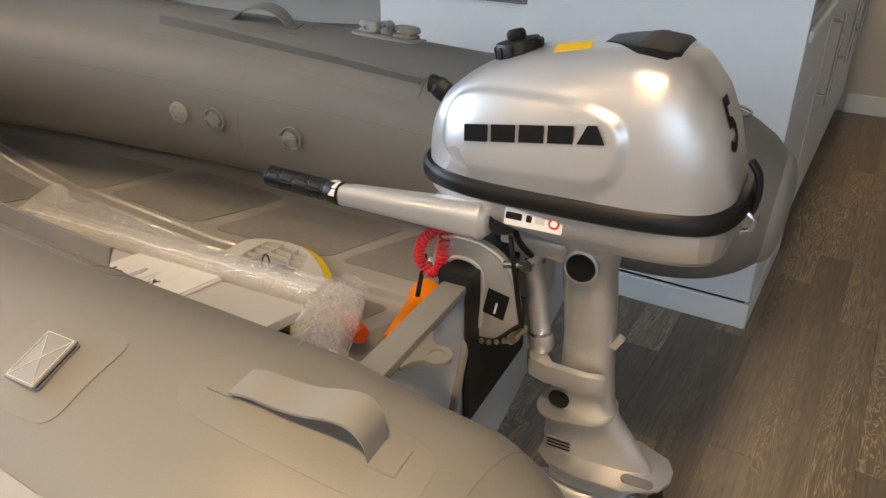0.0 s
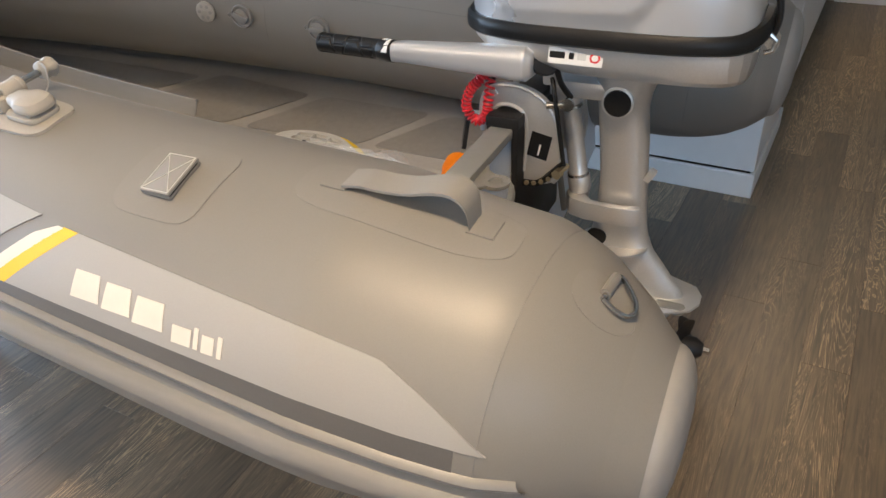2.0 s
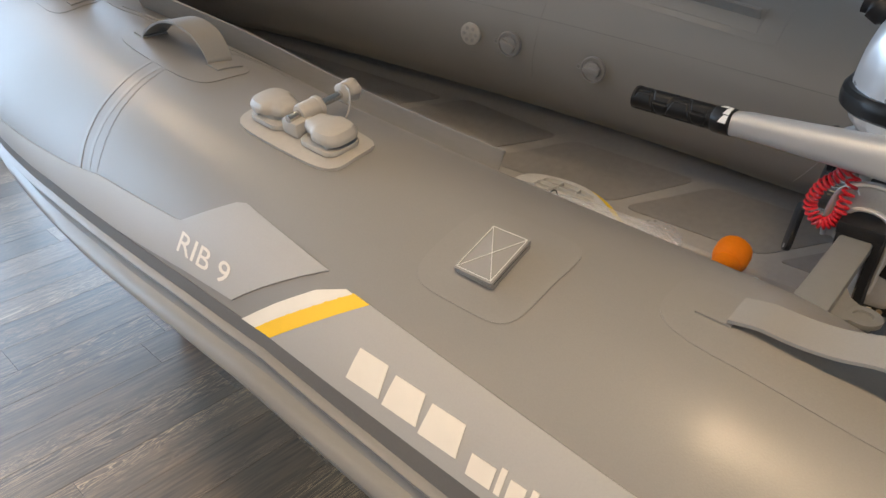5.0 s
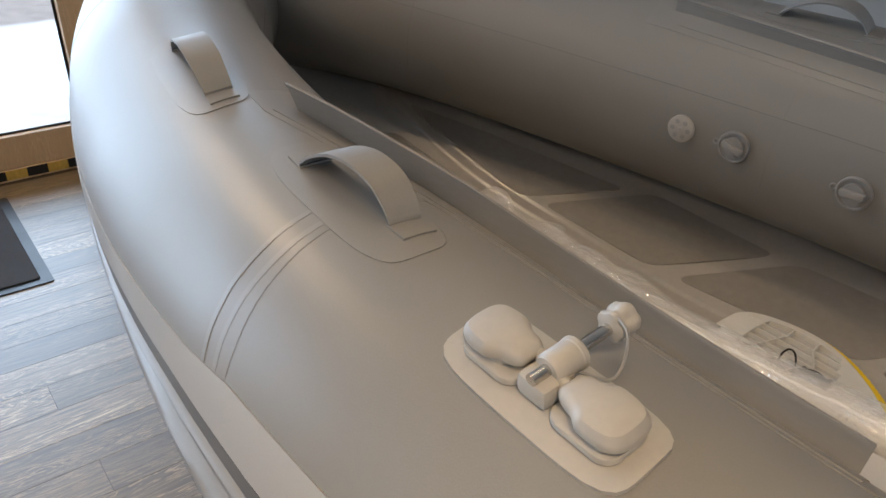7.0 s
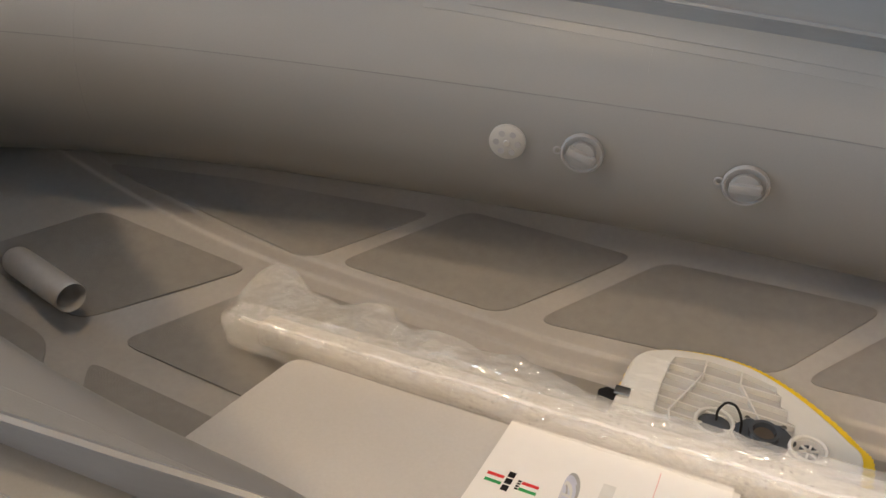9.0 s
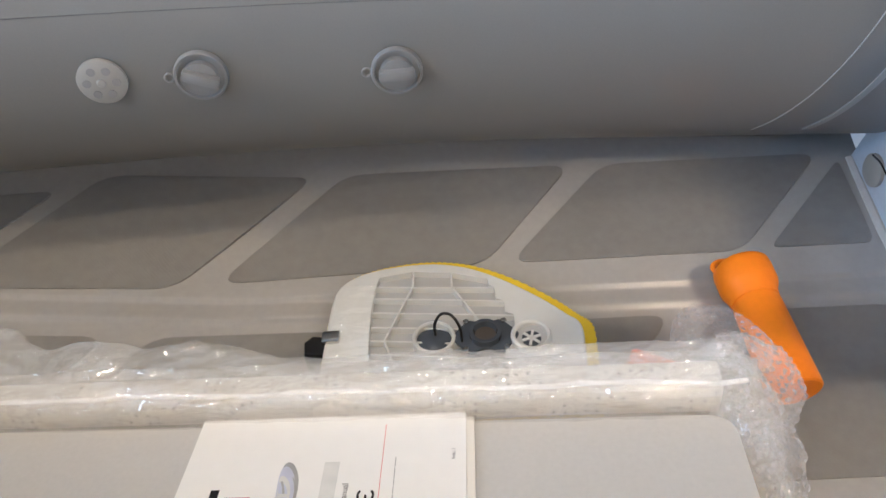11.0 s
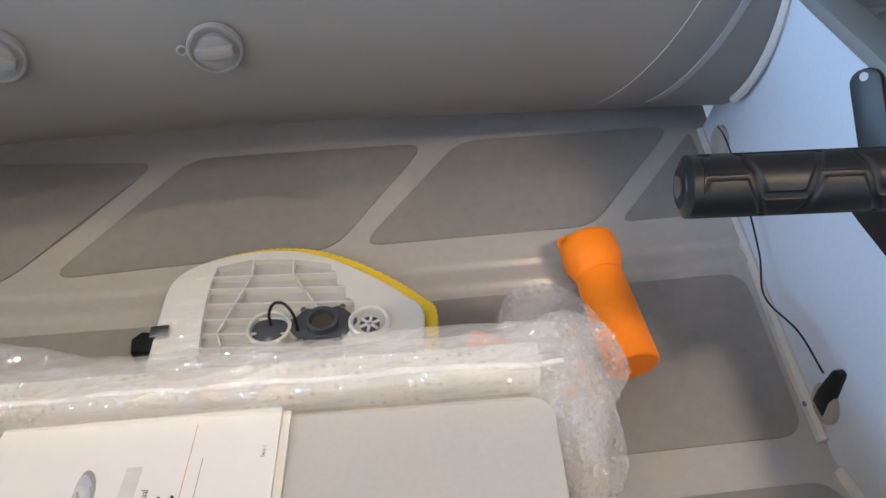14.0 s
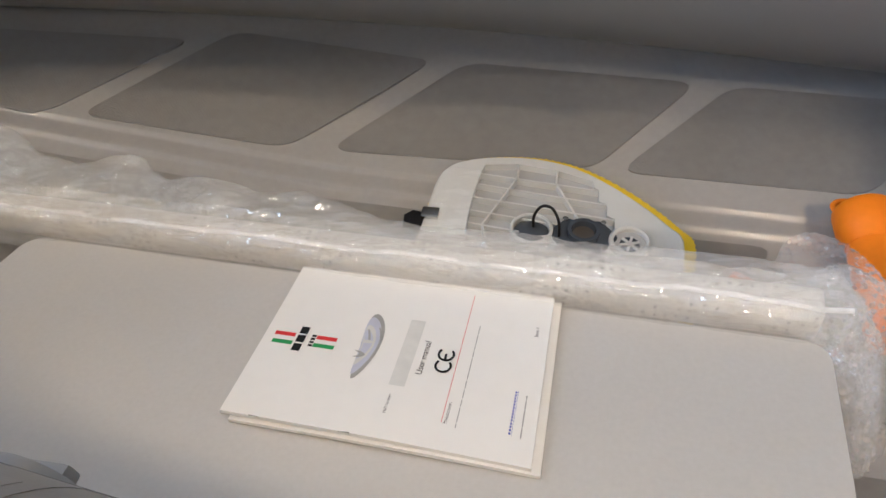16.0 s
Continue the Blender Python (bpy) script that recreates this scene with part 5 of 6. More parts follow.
# carrying handle at the front
mp("carry_handle", pipe(smooth_path([(0.050, 0.100, 0.758), (0.012, 0.104, 0.750), (-0.022, 0.090, 0.746), (-0.052, 0.056, 0.743), (-0.067, 0.008, 0.743), (-0.067, -0.040, 0.743), (-0.050, -0.060, 0.743), (-0.015, -0.066, 0.748), (0.04, -0.07, 0.762)], 7), 0.0092, 14, flat=0.85), SILVER_DULL, label="silver front carrying handle")
# clamp bracket over the transom
for yy in (-0.092, 0.066):
    outer = smooth_path([(0.046, 0.545, 0), (0.100, 0.560, 0), (0.112, 0.600, 0), (0.104, 0.660, 0), (0.086, 0.700, 0), (0.050, 0.722, 0), (0.005, 0.726, 0), (-0.022, 0.712, 0), (-0.032, 0.680, 0), (-0.030, 0.640, 0)], 4)
    inner = smooth_path([(-0.014, 0.640, 0), (-0.012, 0.672, 0), (0.002, 0.690, 0), (0.030, 0.690, 0), (0.048, 0.672, 0), (0.050, 0.620, 0), (0.046, 0.575, 0)], 4)
    pl = [(p.x, p.y) for p in outer] + [(p.x, p.y) for p in inner]
    br = mp("clamp_bracket", prism(pl, 0.016, basis((0, yy + 0.016, 0), (1, 0, 0), (0, 0, 1)), 0.002), SILVER_DULL, label="silver cast clamp bracket")
    if yy < 0:
        mp("rim", pipe([(p.x, yy, p.y) for p in outer[4:]], 0.004, 8), SILVER_DULL, br)
        mp("rim", pipe([(p.x, yy, p.y) for p in inner], 0.0035, 8), SILVER_DULL, br)
        mp("name_plate", box(0.036, 0.001, 0.046, (0, 0, 0), 0, basis((0.074, yy - 0.001, 0.625), (0.97, 0, -0.2), (0, 1, 0))), INK, br, "black rating plate", False)
        mp("plate_print", box(0.003, 0.001, 0.020, (0, 0, 0), 0, basis((0.074, yy - 0.002, 0.618), (0.97, 0, -0.2), (0, 1, 0))), PAPER, br, smooth=False)
        mp("bolt_head", lathe([(0.0, 0), (0.007, 0), (0.007, 0.004), (0.0, 0.004)], (-0.008, yy, 0.710), (0, -1, 0), 6), SILVER_DULL, br)
        mp("tilt_rack", pipe(smooth_path([(0.046, yy - 0.002, 0.552), (0.075, yy - 0.002, 0.556), (0.100, yy - 0.002, 0.580), (0.118, yy - 0.002, 0.60)], 5), 0.006, 8), BLACK, br)
        for k in range(5):
            mp("rack_hole", lathe([(0, 0), (0.0042, 0), (0.0042, 0.003), (0, 0.003)], (0.055 + 0.013 * k, yy - 0.008, 0.556 + 0.0015 * k * k), (0, -1, 0), 12), BRASS, br)
mp("clamp_pad", box(0.012, 0.25, 0.27, (0.040, 0.0, 0.535), 0.004), BLACK_PLASTIC, label="black pad on the transom")
mp("clamp_pad", box(0.060, 0.25, 0.020, (0.018, 0.0, 0.672), 0.005), BLACK_PLASTIC, label="black pad over the transom top")
mp("clamp_pad", box(0.008, 0.25, 0.15, (-0.006, 0.0, 0.59), 0.003), BLACK_PLASTIC, label="black pad inside the transom")
for yy, sg, pa, pb in ((-0.058, -1, (-0.075, -0.050, 0.648), (-0.075, -0.073, 0.597)), (0.058, 1, (-0.075, 0.054, 0.656), (-0.075, 0.086, 0.686)), (0.030, 0, (-0.070, 0.034, 0.690), (-0.072, 0.024, 0.730))):
    scr = mp("clamp_screw", pipe([(-0.06, yy, 0.652), (-0.005, yy, 0.652)], 0.008, 12), STEEL, label="threaded clamp screw with a black paddle")
    mp("disc", lathe([(0.0, 0), (0.020, 0), (0.020, 0.004), (0.0, 0.008)], (-0.006, yy, 0.652), (-1, 0, 0), 24), STEEL, scr)
    d_ = Vector(pb) - Vector(pa)
    m_ = basis(pa, d_, Vector((-1, -0.35, 0.45)).cross(d_))
    mp("paddle", prism(rounded(0.074, 0.027, 0.012, 6), 0.008, m_ @ Matrix.Translation((0.028, 0, -0.0045)), 0.002), BLACK_PLASTIC, scr)
    mp("paddle_hole", lathe([(0, 0), (0.0038, 0), (0.0038, 0.0090), (0, 0.0090)], m_ @ Vector((0.058, 0, -0.0053)), m_.col[2].to_3d(), 14), PVC_LIGHT, scr)
# swivel tube, tilt bolt and lower yoke
mp("swivel_tube", lathe([(0.0, 0), (0.018, 0.0), (0.020, 0.006), (0.020, 0.03), (0.0165, 0.036), (0.0165, 0.165), (0.020, 0.170), (0.020, 0.185), (0.0, 0.186)], (0.131, MY - 0.012, 0.515), (-0.16, 0, 1), 24), SILVER_DULL, label="silver swivel tube")
mp("swivel_head", box(0.10, 0.09, 0.030, (0.125, MY, 0.715), 0.008), SILVER_DULL)
mp("tilt_bolt", lathe([(0.0, -0.02), (0.009, -0.02), (0.009, -0.008), (0.0055, -0.006), (0.0055, 0.02), (0.0, 0.02)], (0.118, -0.105, 0.592), (0.2, 1, 0), 6), BRASS, label="plated tilt bolt")
mp("wing_bolt", pipe([(0.085, -0.095, 0.700), (0.122, -0.088, 0.704)], 0.006, 10), STEEL)
mp("bolt_head", lathe([(0.0, 0), (0.010, 0), (0.011, 0.004), (0.011, 0.009), (0.0, 0.010)], (0.118, -0.085, 0.704), (0.1, -1, 0), 18), STEEL)
mp("cable", pipe(smooth_path([(0.090, -0.085, 0.745), (0.098, -0.095, 0.72), (0.108, -0.095, 0.66), (0.118, -0.095, 0.60)], 6), 0.004, 8), BLACK)
yoke = [(0.108, 0.012), (0.108, -0.022), (0.120, -0.044), (0.150, -0.054), (0.212, -0.056), (0.236, -0.052), (0.247, -0.044), (0.244, -0.034), (0.214, -0.040), (0.158, -0.038), (0.142, -0.018), (0.142, 0.012)]
mp("lower_yoke", prism(yoke, 0.036, Matrix.Translation((0, MY, 0.478)), 0.004), SILVER_DULL, label="silver lower yoke")
for zz in (0.548, 0.676):
    mp("collar_ring", lathe([(0.0165, -0.003), (0.0195, -0.003), (0.0195, 0.003), (0.0165, 0.003)], (0.131 - 0.16 * (zz - 0.515), MY - 0.012, zz), (-0.16, 0, 1), 24, closed=False), STEEL)
# leg, plates, gear case and propeller
LEG = [(0.760, 0.135, 0.262, 0.060), (0.735, 0.148, 0.248, 0.056), (0.705, 0.150, 0.238, 0.044), (0.68, 0.152, 0.236, 0.034), (0.62, 0.158, 0.242, 0.030), (0.56, 0.163, 0.246, 0.028), (0.50, 0.163, 0.250, 0.027), (0.455, 0.158, 0.255, 0.026), (0.43, 0.154, 0.260, 0.025), (0.405, 0.149, 0.272, 0.024), (0.38, 0.145, 0.292, 0.023), (0.355, 0.143, 0.310, 0.022), (0.335, 0.142, 0.328, 0.021), (0.318, 0.143, 0.336, 0.021), (0.306, 0.146, 0.336, 0.021)]
leg = mp("leg", loft(LEG, 2.6, 40), SILVER_DULL, label="silver drive leg")
mp("port", lathe([(0.0, 0), (0.0215, 0), (0.0225, 0.002), (0.0205, 0.004), (0.0, 0.0035)], (0.194, MY - 0.056, 0.706), (0, -1, 0.05), 28), BLACK, leg, "black round port")
mp("port_ring", lathe([(0.020, -0.004), (0.0265, -0.004), (0.026, 0.001), (0.022, 0.002)], (0.194, MY - 0.0555, 0.706), (0, -1, 0.05), 28, closed=False), SILVER_DULL, leg)
mp("port", prism(rounded(0.036, 0.030, 0.014), 0.003, basis((0.170, MY - 0.0245, 0.432), (1, 0, -0.2), (0, 0.1, 1)), 0.001), BLACK, leg, "black water port")
mp("fin", box(0.012, 0.012, 0.026, (0.252, MY - 0.012, 0.565), 0.002, Matrix.Rotation(0.5, 4, "Y")), SILVER_DULL, leg)
mp("splash_plate", prism(rounded(0.135, 0.105, 0.045, 8), 0.005, basis((0.196, MY, 0.408), (1, 0, 0.10), (0, 1, 0)), 0.0015), SILVER_DULL, leg, "thin splash plate")
av = [(0.142, -0.03), (0.165, -0.050), (0.22, -0.064), (0.30, -0.066), (0.355, -0.040), (0.368, -0.014), (0.368, 0.014), (0.355, 0.040), (0.30, 0.066), (0.22, 0.064), (0.165, 0.050), (0.142, 0.03)]
mp("plate", prism(av, 0.006, Matrix.Translation((0, MY, 0.300)) @ Matrix.Rotation(-0.04, 4, "Y"), 0.002), SILVER_DULL, leg, "flat plate above the propeller")
mp("anode", prism(rounded(0.055, 0.022, 0.011), 0.016, Matrix.Translation((0.318, MY - 0.036, 0.306)), 0.004), ALLOY, leg, "pale zinc anode")
mp("intake_grille", box(0.045, 0.003, 0.022, (0.175, MY - 0.023, 0.335), 0.001), GREY_PLASTIC, leg)
for k in range(3):
    mp("intake_slot", box(0.040, 0.003, 0.003, (0.176, MY - 0.0245, 0.328 + 0.007 * k), 0), BLACK, leg)
gear = mp("gear_case", lathe([(0.0, -0.11), (0.012, -0.105), (0.026, -0.085), (0.034, -0.05), (0.036, 0.0), (0.036, 0.07), (0.032, 0.10), (0.026, 0.115), (0.0, 0.115)], (0.212, MY, 0.205), (1, 0, 0), 28), SILVER_DULL, label="silver torpedo gear case")
mp("strut", loft([(0.306, 0.15, 0.34, 0.018), (0.26, 0.155, 0.31, 0.014), (0.21, 0.16, 0.29, 0.014)], 2.2, 28), SILVER_DULL, gear)
mp("skeg", prism([(0.17, 0.19), (0.28, 0.19), (0.295, 0.085), (0.25, 0.075), (0.19, 0.13)], 0.008, basis((0, MY + 0.004, 0), (1, 0, 0), (0, 0, 1)), 0.002), SILVER_DULL, gear)
prop = mp("propeller", lathe([(0.0, 0), (0.024, 0), (0.022, 0.045), (0.012, 0.060), (0.0, 0.062)], (0.327, MY, 0.205), (1, 0, 0), 20), BLACK_PLASTIC, label="black propeller hub")
for k in range(3):
    rot = Matrix.Rotation(math.radians(25 + 120 * k), 4, "X")
    def blade(u, v, rot=rot):
        r = 0.02 + 0.075 * u
        w = 0.062 * math.sin(math.pi * min(0.98, 0.25 + 0.72 * u)) * (v - 0.5)
        p = rot @ Vector((0.02 + w * 0.55, w, r))
        return p + Vector((0.327, MY, 0.205))
    mp("blade", sheet(blade, 8, 6), BLACK_PLASTIC, prop)
mp("prop_nut", lathe([(0, 0), (0.007, 0), (0.007, 0.012), (0, 0.014)], (0.387, MY, 0.205), (1, 0, 0), 6), STEEL, prop)

# safety lanyard
lan = thing("safety_lanyard", "red coiled safety lanyard hanging from the motor", "lanyard", (-0.03, -0.10, 0.70))
axis = smooth_path([(-0.020, -0.098, 0.757), (-0.027, -0.105, 0.737), (-0.046, -0.106, 0.714), (-0.053, -0.106, 0.683), (-0.035, -0.106, 0.662), (-0.018, -0.105, 0.674), (-0.014, -0.102, 0.705), (-0.012, -0.092, 0.752)], 50)
fr = frames(axis)
pts = []
for i, (p, t, s, up) in enumerate(fr):
    a = 2 * math.pi * 30 * i / len(fr)
    pts.append(p + 0.0074 * (math.cos(a) * s + math.sin(a) * up) - Vector(lan.location))
part("coil", pipe(pts, 0.0022, 6), RED, lan)
part("cord_end", pipe([axis[-1] - Vector(lan.location), Vector((-0.016, -0.064, 0.792)) - Vector(lan.location)], 0.0022, 6), RED, lan)
part("clip", lathe([(0.0, 0), (0.0095, 0.0), (0.0105, 0.003), (0.0105, 0.012), (0.008, 0.016), (0.0, 0.016)], Vector((-0.016, -0.060, 0.792)) - Vector(lan.location), (-0.5, -1, 0.2), 20), RED, lan, "red stop-switch clip")

# ---- things lying in the boat ----
def bench_z(x, y):
    return 0.458 + 0.06 * (x + 0.351) - 0.16 * (y + 0.017)


bx = Vector((0.861, -0.081, 0.861 * 0.06 + 0.081 * 0.16)).normalized()
BM = basis((-0.3495, -0.0165, bench_z(-0.3495, -0.0165)), bx, Vector((0, 1, -0.16)))
outl = [(x - 0.4375, y - 0.165) for x, y in rounded(0.875, 0.330, 0.024, 6)]
seat = tagged(part("seat_board", prism(outl, 0.020, BM @ Matrix.Translation((0, 0, -0.020)), 0.003), SEAT, None, "plain grey bench seat board lying loose in the boat"), category="seat")
part("bracket", box(0.06, 0.16, 0.012, (0, 0, 0), 0.003, BM @ Matrix.Translation((-0.06, -0.14, -0.028))), BLACK_PLASTIC, seat, "black fixing bracket under the seat")
for sx in (-0.12, -0.80):
    part("foot", box(0.05, 0.20, 0.10 if sx > -0.5 else 0.012, (0, 0, 0), 0.004, BM @ Matrix.Translation((sx, -0.142, -0.076 if sx > -0.5 else -0.03))), GREY_PLASTIC, seat, "grey seat slide")


def page_frame():
    tl, tr, bl, br = Vector((-0.8635, 0.0305, 0)), Vector((-0.5975, 0.0088, 0)), Vector((-0.8703, -0.1715, 0)), Vector((-0.6114, -0.1885, 0))
    for v in (tl, tr, bl, br):
        v.z = bench_z(v.x, v.y)
    return tl, (tr - tl), (bl - tl)


P0, PU, PV = page_frame()
PN = PU.cross(PV).normalized()
PN = PN if PN.z > 0 else -PN


def on_page(u, v, lift=0.0):
    return P0 + PU * u + PV * v + PN * lift


def leaf(du, dv, z0, z1, curl):
    n = 10

    def fn(a, b):
        lift = curl * (b**2) * (1 - a) * 0.5 + 0.002 * math.sin(math.pi * a) * b
        return on_page(a + du, b + dv, z1 + lift)

    bm = sheet(fn, n, n)
    ret = bmesh.ops.extrude_face_region(bm, geom=bm.faces[:])
    bmesh.ops.translate(bm, vec=-PN * (z1 - z0), verts=[g for g in ret["geom"] if isinstance(g, bmesh.types.BMVert)])
    return bm


CURL = 0.008
manual = tagged(part("user_manual", leaf(0, 0, 0.0048, 0.0086, CURL), PAPER, None, "white stapled user manual lying on the seat board"), category="booklet")
under = tagged(part("booklet", leaf(0.028, 0.012, 0.0012, 0.0046, CURL * 0.3), PAPER, None, "second white booklet under the user manual"), category="booklet")


def page_lift(u, v):
    return 0.0090 + CURL * v * v * (1 - u) * 0.5 + 0.002 * math.sin(math.pi * u) * v


def ink(u0, u1, v0, v1, m, label="", name="print"):
    bm = sheet(lambda a, b: on_page(u0 + (u1 - u0) * a, v0 + (v1 - v0) * b, page_lift(u0 + (u1 - u0) * a, v0 + (v1 - v0) * b)), 3, 6)
    return part(name, bm, m, manual, label)


def page_text(text, size, u0, v0, m=None, bold=0.0):
    """Printed words whose lines run up the page's short side."""
    bm = text_mesh(text, size)
    for q in bm.verts:
        u, v = u0 - q.co.y / 0.267, v0 - q.co.x / 0.202
        q.co = on_page(u, v, page_lift(u, v) + 0.0002)
    return part("print", bm, m or INK, manual)


for u0, u1, v0, v1, m in ((0.037, 0.115, 0.487, 0.512, INK_RED), (0.040, 0.117, 0.540, 0.565, INK_GREEN), (0.196, 0.272, 0.483, 0.508, INK_RED), (0.195, 0.273, 0.535, 0.560, INK_GREEN)):
    ink(u0, u1, v0, v1, m)
for k in range(3):
    ink(0.125, 0.156, 0.438 + 0.057 * k, 0.485 + 0.057 * k, INK, "black block lettering")
for k in range(4):
    ink(0.177, 0.193, 0.482 + 0.021 * k, 0.497 + 0.021 * k, INK, "small block lettering")


def boat_print(scale, m, du=0.0, lift=0.0002):
    pts = []
    for k in range(24):
        a = 2 * math.pi * k / 24
        c, s = math.cos(a), math.sin(a)
        w = 0.034 * (1 - 0.35 * c) * scale
        pts.append((0.378 + du + w * s + 0.02 * (1 - c * c), 0.50 + 0.215 * c * scale))
    bm = bmesh.new()
    bm.faces.new([bm.verts.new(on_page(u, v, page_lift(u, v) + lift)) for u, v in pts])
    return part("boat_picture", bm, m, manual, "small printed picture of a boat")


boat_print(1.0, INK_SOFT, 0, 0.0001)
boat_print(0.88, mat("pale_print", (0.50, 0.52, 0.62), 0.6), -0.006, 0.0003)
boat_print(0.62, INK_GREY, -0.010, 0.0004)
boat_print(0.45, bpy.data.materials["pale_print"], -0.012, 0.0005)
for u0, u1, v0, v1, m in ((0.350, 0.372, 0.545, 0.585, INK_SOFT), (0.352, 0.390, 0.470, 0.490, INK_GREY), (0.366, 0.374, 0.400, 0.640, INK_SOFT), (0.404, 0.410, 0.380, 0.600, INK_SOFT)):
    bm = sheet(lambda a, b: on_page(u0 + (u1 - u0) * a + 0.02 * (1 - 4 * (b - 0.5) ** 2), v0 + (v1 - v0) * b, page_lift(u0, v0) + 0.0008), 2, 8)
    part("boat_detail", bm, m, manual)
ink(0.508, 0.562, 0.29, 0.712, mat("pale_grey_ink", (0.70, 0.70, 0.67), 0.6), "grey box")
page_text("User manual", 0.0085, 0.604, 0.630)
page_text("Hull number", 0.0042, 0.530, 0.870)
page_text("Manufacturer:", 0.0042, 0.728, 0.868)
ink(0.7095, 0.7112, 0.064, 0.862, INK_RED, "thin red line")
for v0, v1 in ((0.27, 0.325), (0.333, 0.395), (0.402, 0.43), (0.438, 0.475), (0.483, 0.61), (0.618, 0.665), (0.673, 0.72), (0.728, 0.765), (0.775, 0.85), (0.858, 0.88)):
    ink(0.7555, 0.7585, v0, v1, INK_SOFT, "line of small print")
ink(0.9280, 0.9290, 0.628, 0.868, INK_BLUE, "thin underline")
for k in range(14):
    ink(0.9190, 0.9250, 0.632 + 0.0168 * k, 0.6425 + 0.0168 * k, INK_BLUE, "blue web address bars")
for v0, v1 in ((0.645, 0.668), (0.675, 0.722), (0.729, 0.812), (0.819, 0.872)):
    ink(0.955, 0.959, v0, v1, INK_SOFT, "line of small print")
page_text("Seite 1", 0.0048, 0.963, 0.29)
for v0 in (0.586, 0.515):
    bm = pipe([on_page(0.667 - 0.026 * math.sin(a) * 1.0, v0 - 0.030 + 0.036 * math.cos(a) * 1.0, page_lift(0.66, v0) + 0.0002) for a in [math.pi * (-0.72 + 1.44 * k / 16) for k in range(17)]], 0.0011, 6)
    if v0 < 0.55:
        bm = pipe([on_page(0.667, v0 - 0.030, page_lift(0.66, v0) + 0.0002), on_page(0.667, v0 + 0.004, page_lift(0.66, v0) + 0.0002)], 0.0011, 6, bm)
    part("print", bm, INK, manual, "black conformity mark")
for v0 in (0.12, 0.62):
    part("staple", pipe([on_page(0.03 + v0 * 0.6, 0.9985, page_lift(0.3, 1) - 0.001), on_page(0.07 + v0 * 0.6, 0.9985, page_lift(0.3, 1) - 0.001)], 0.0005, 5), STEEL, manual)


# bubble-wrapped pole beside the seat
def wob(p, f=1.0):
    return noise.noise(Vector(p) * f)


wrap = thing("wrapped_pole", "long flat pole in clear bubble wrap lying along the seat", "package", (-0.8, 0.06, 0.42))
WO = Vector(wrap.location)
EDGE_L, EDGE_R = Vector((-1.215, 0.063, 0)), Vector((-0.354, -0.018, 0))
ALONG = (EDGE_R - EDGE_L).normalized()
ACROSS = Vector((-ALONG.y, ALONG.x, 0))


def bar_axis(x):
    """Middle of the wrapped bar, just behind the back edge of the seat board."""
    p = EDGE_L + ALONG * ((x - EDGE_L.x) / ALONG.x)
    q = p + ACROSS * 0.031
    return Vector((q.x, q.y, bench_z(p.x, p.y) + 0.004))


def bar_section(x, a, wide, tall, power):
    c, k = math.cos(a), math.sin(a)
    q = (abs(c) ** power + abs(k) ** power) ** (-1 / power)
    return bar_axis(x) + ACROSS * (wide * q * c) + Vector((0, 0, tall * q * k))


X0, X1 = -1.385, -0.325
part("pole", sheet(lambda u, v: bar_section(-1.30 + 0.94 * u, 2 * math.pi * v, 0.019, 0.0195, 5) - WO, 20, 32, loop_v=True, cap=True), WRAP_BAR, wrap, "pale flat bar inside the wrap")


def wrap_fn(layer):
    def fn(u, v):
        x = X0 + (X1 - X0) * u
        a = 2 * math.pi * v
        q = Vector((x, math.cos(a) * 0.05, math.sin(a) * 0.05 + layer))
        grow = 0.0040 + 0.004 * layer + 0.0030 * wob(q * 14) + 0.0034 * (0.35 - abs(wob(q * 26 + Vector((layer * 3, 1, 0))))) + 0.0006 * wob(q * 70)
        # rows of bubbles
        row = round(v * 20)
        bx_, by_ = ((x * 84 + 0.5 * (row % 2)) % 1.0) - 0.5, v * 20 - row
        grow += 0.0004 * max(0.0, 1 - 5.0 * (bx_ * bx_ + by_ * by_))
        p = bar_section(x, a, 0.024 + grow, 0.0245 + grow, 4.2)
        # loose film heaped behind the bar, deepest towards the bow
        if layer:
            deep = float(np.interp(x, [-1.38, -1.28, -1.05, -0.9, -0.7, -0.4], [0.052, 0.064, 0.044, 0.036, 0.008, 0.010]))
            hump = 0.55 + 0.75 * abs(wob((x * 7.5, 2.2, 0))) + 0.30 * math.sin(x * 38) * wob((x * 5, 0.4, 3))
            back = max(0.0, math.cos(a - 0.45)) ** 1.6
            crinkle = 1 + 0.7 * wob(q * 11) + 0.55 * (0.30 - abs(wob(q * 17 + Vector((9, 2, 5))))) + 0.16 * (0.28 - abs(wob(q * 40)))
            p += (ACROSS * 0.95 + Vector((0, 0, 0.10 + 0.38 * smoothstep(-0.82, -1.0, x) + 0.22 * smoothstep(-1.12, -1.32, x)))) * (deep * hump * back * crinkle)
        ends = smoothstep(0.0, 0.03, u) * (1 - smoothstep(0.975, 1.0, u))
        c = bar_axis(x)
        return c + (p - c) * (0.45 + 0.55 * ends) - WO
    return fn


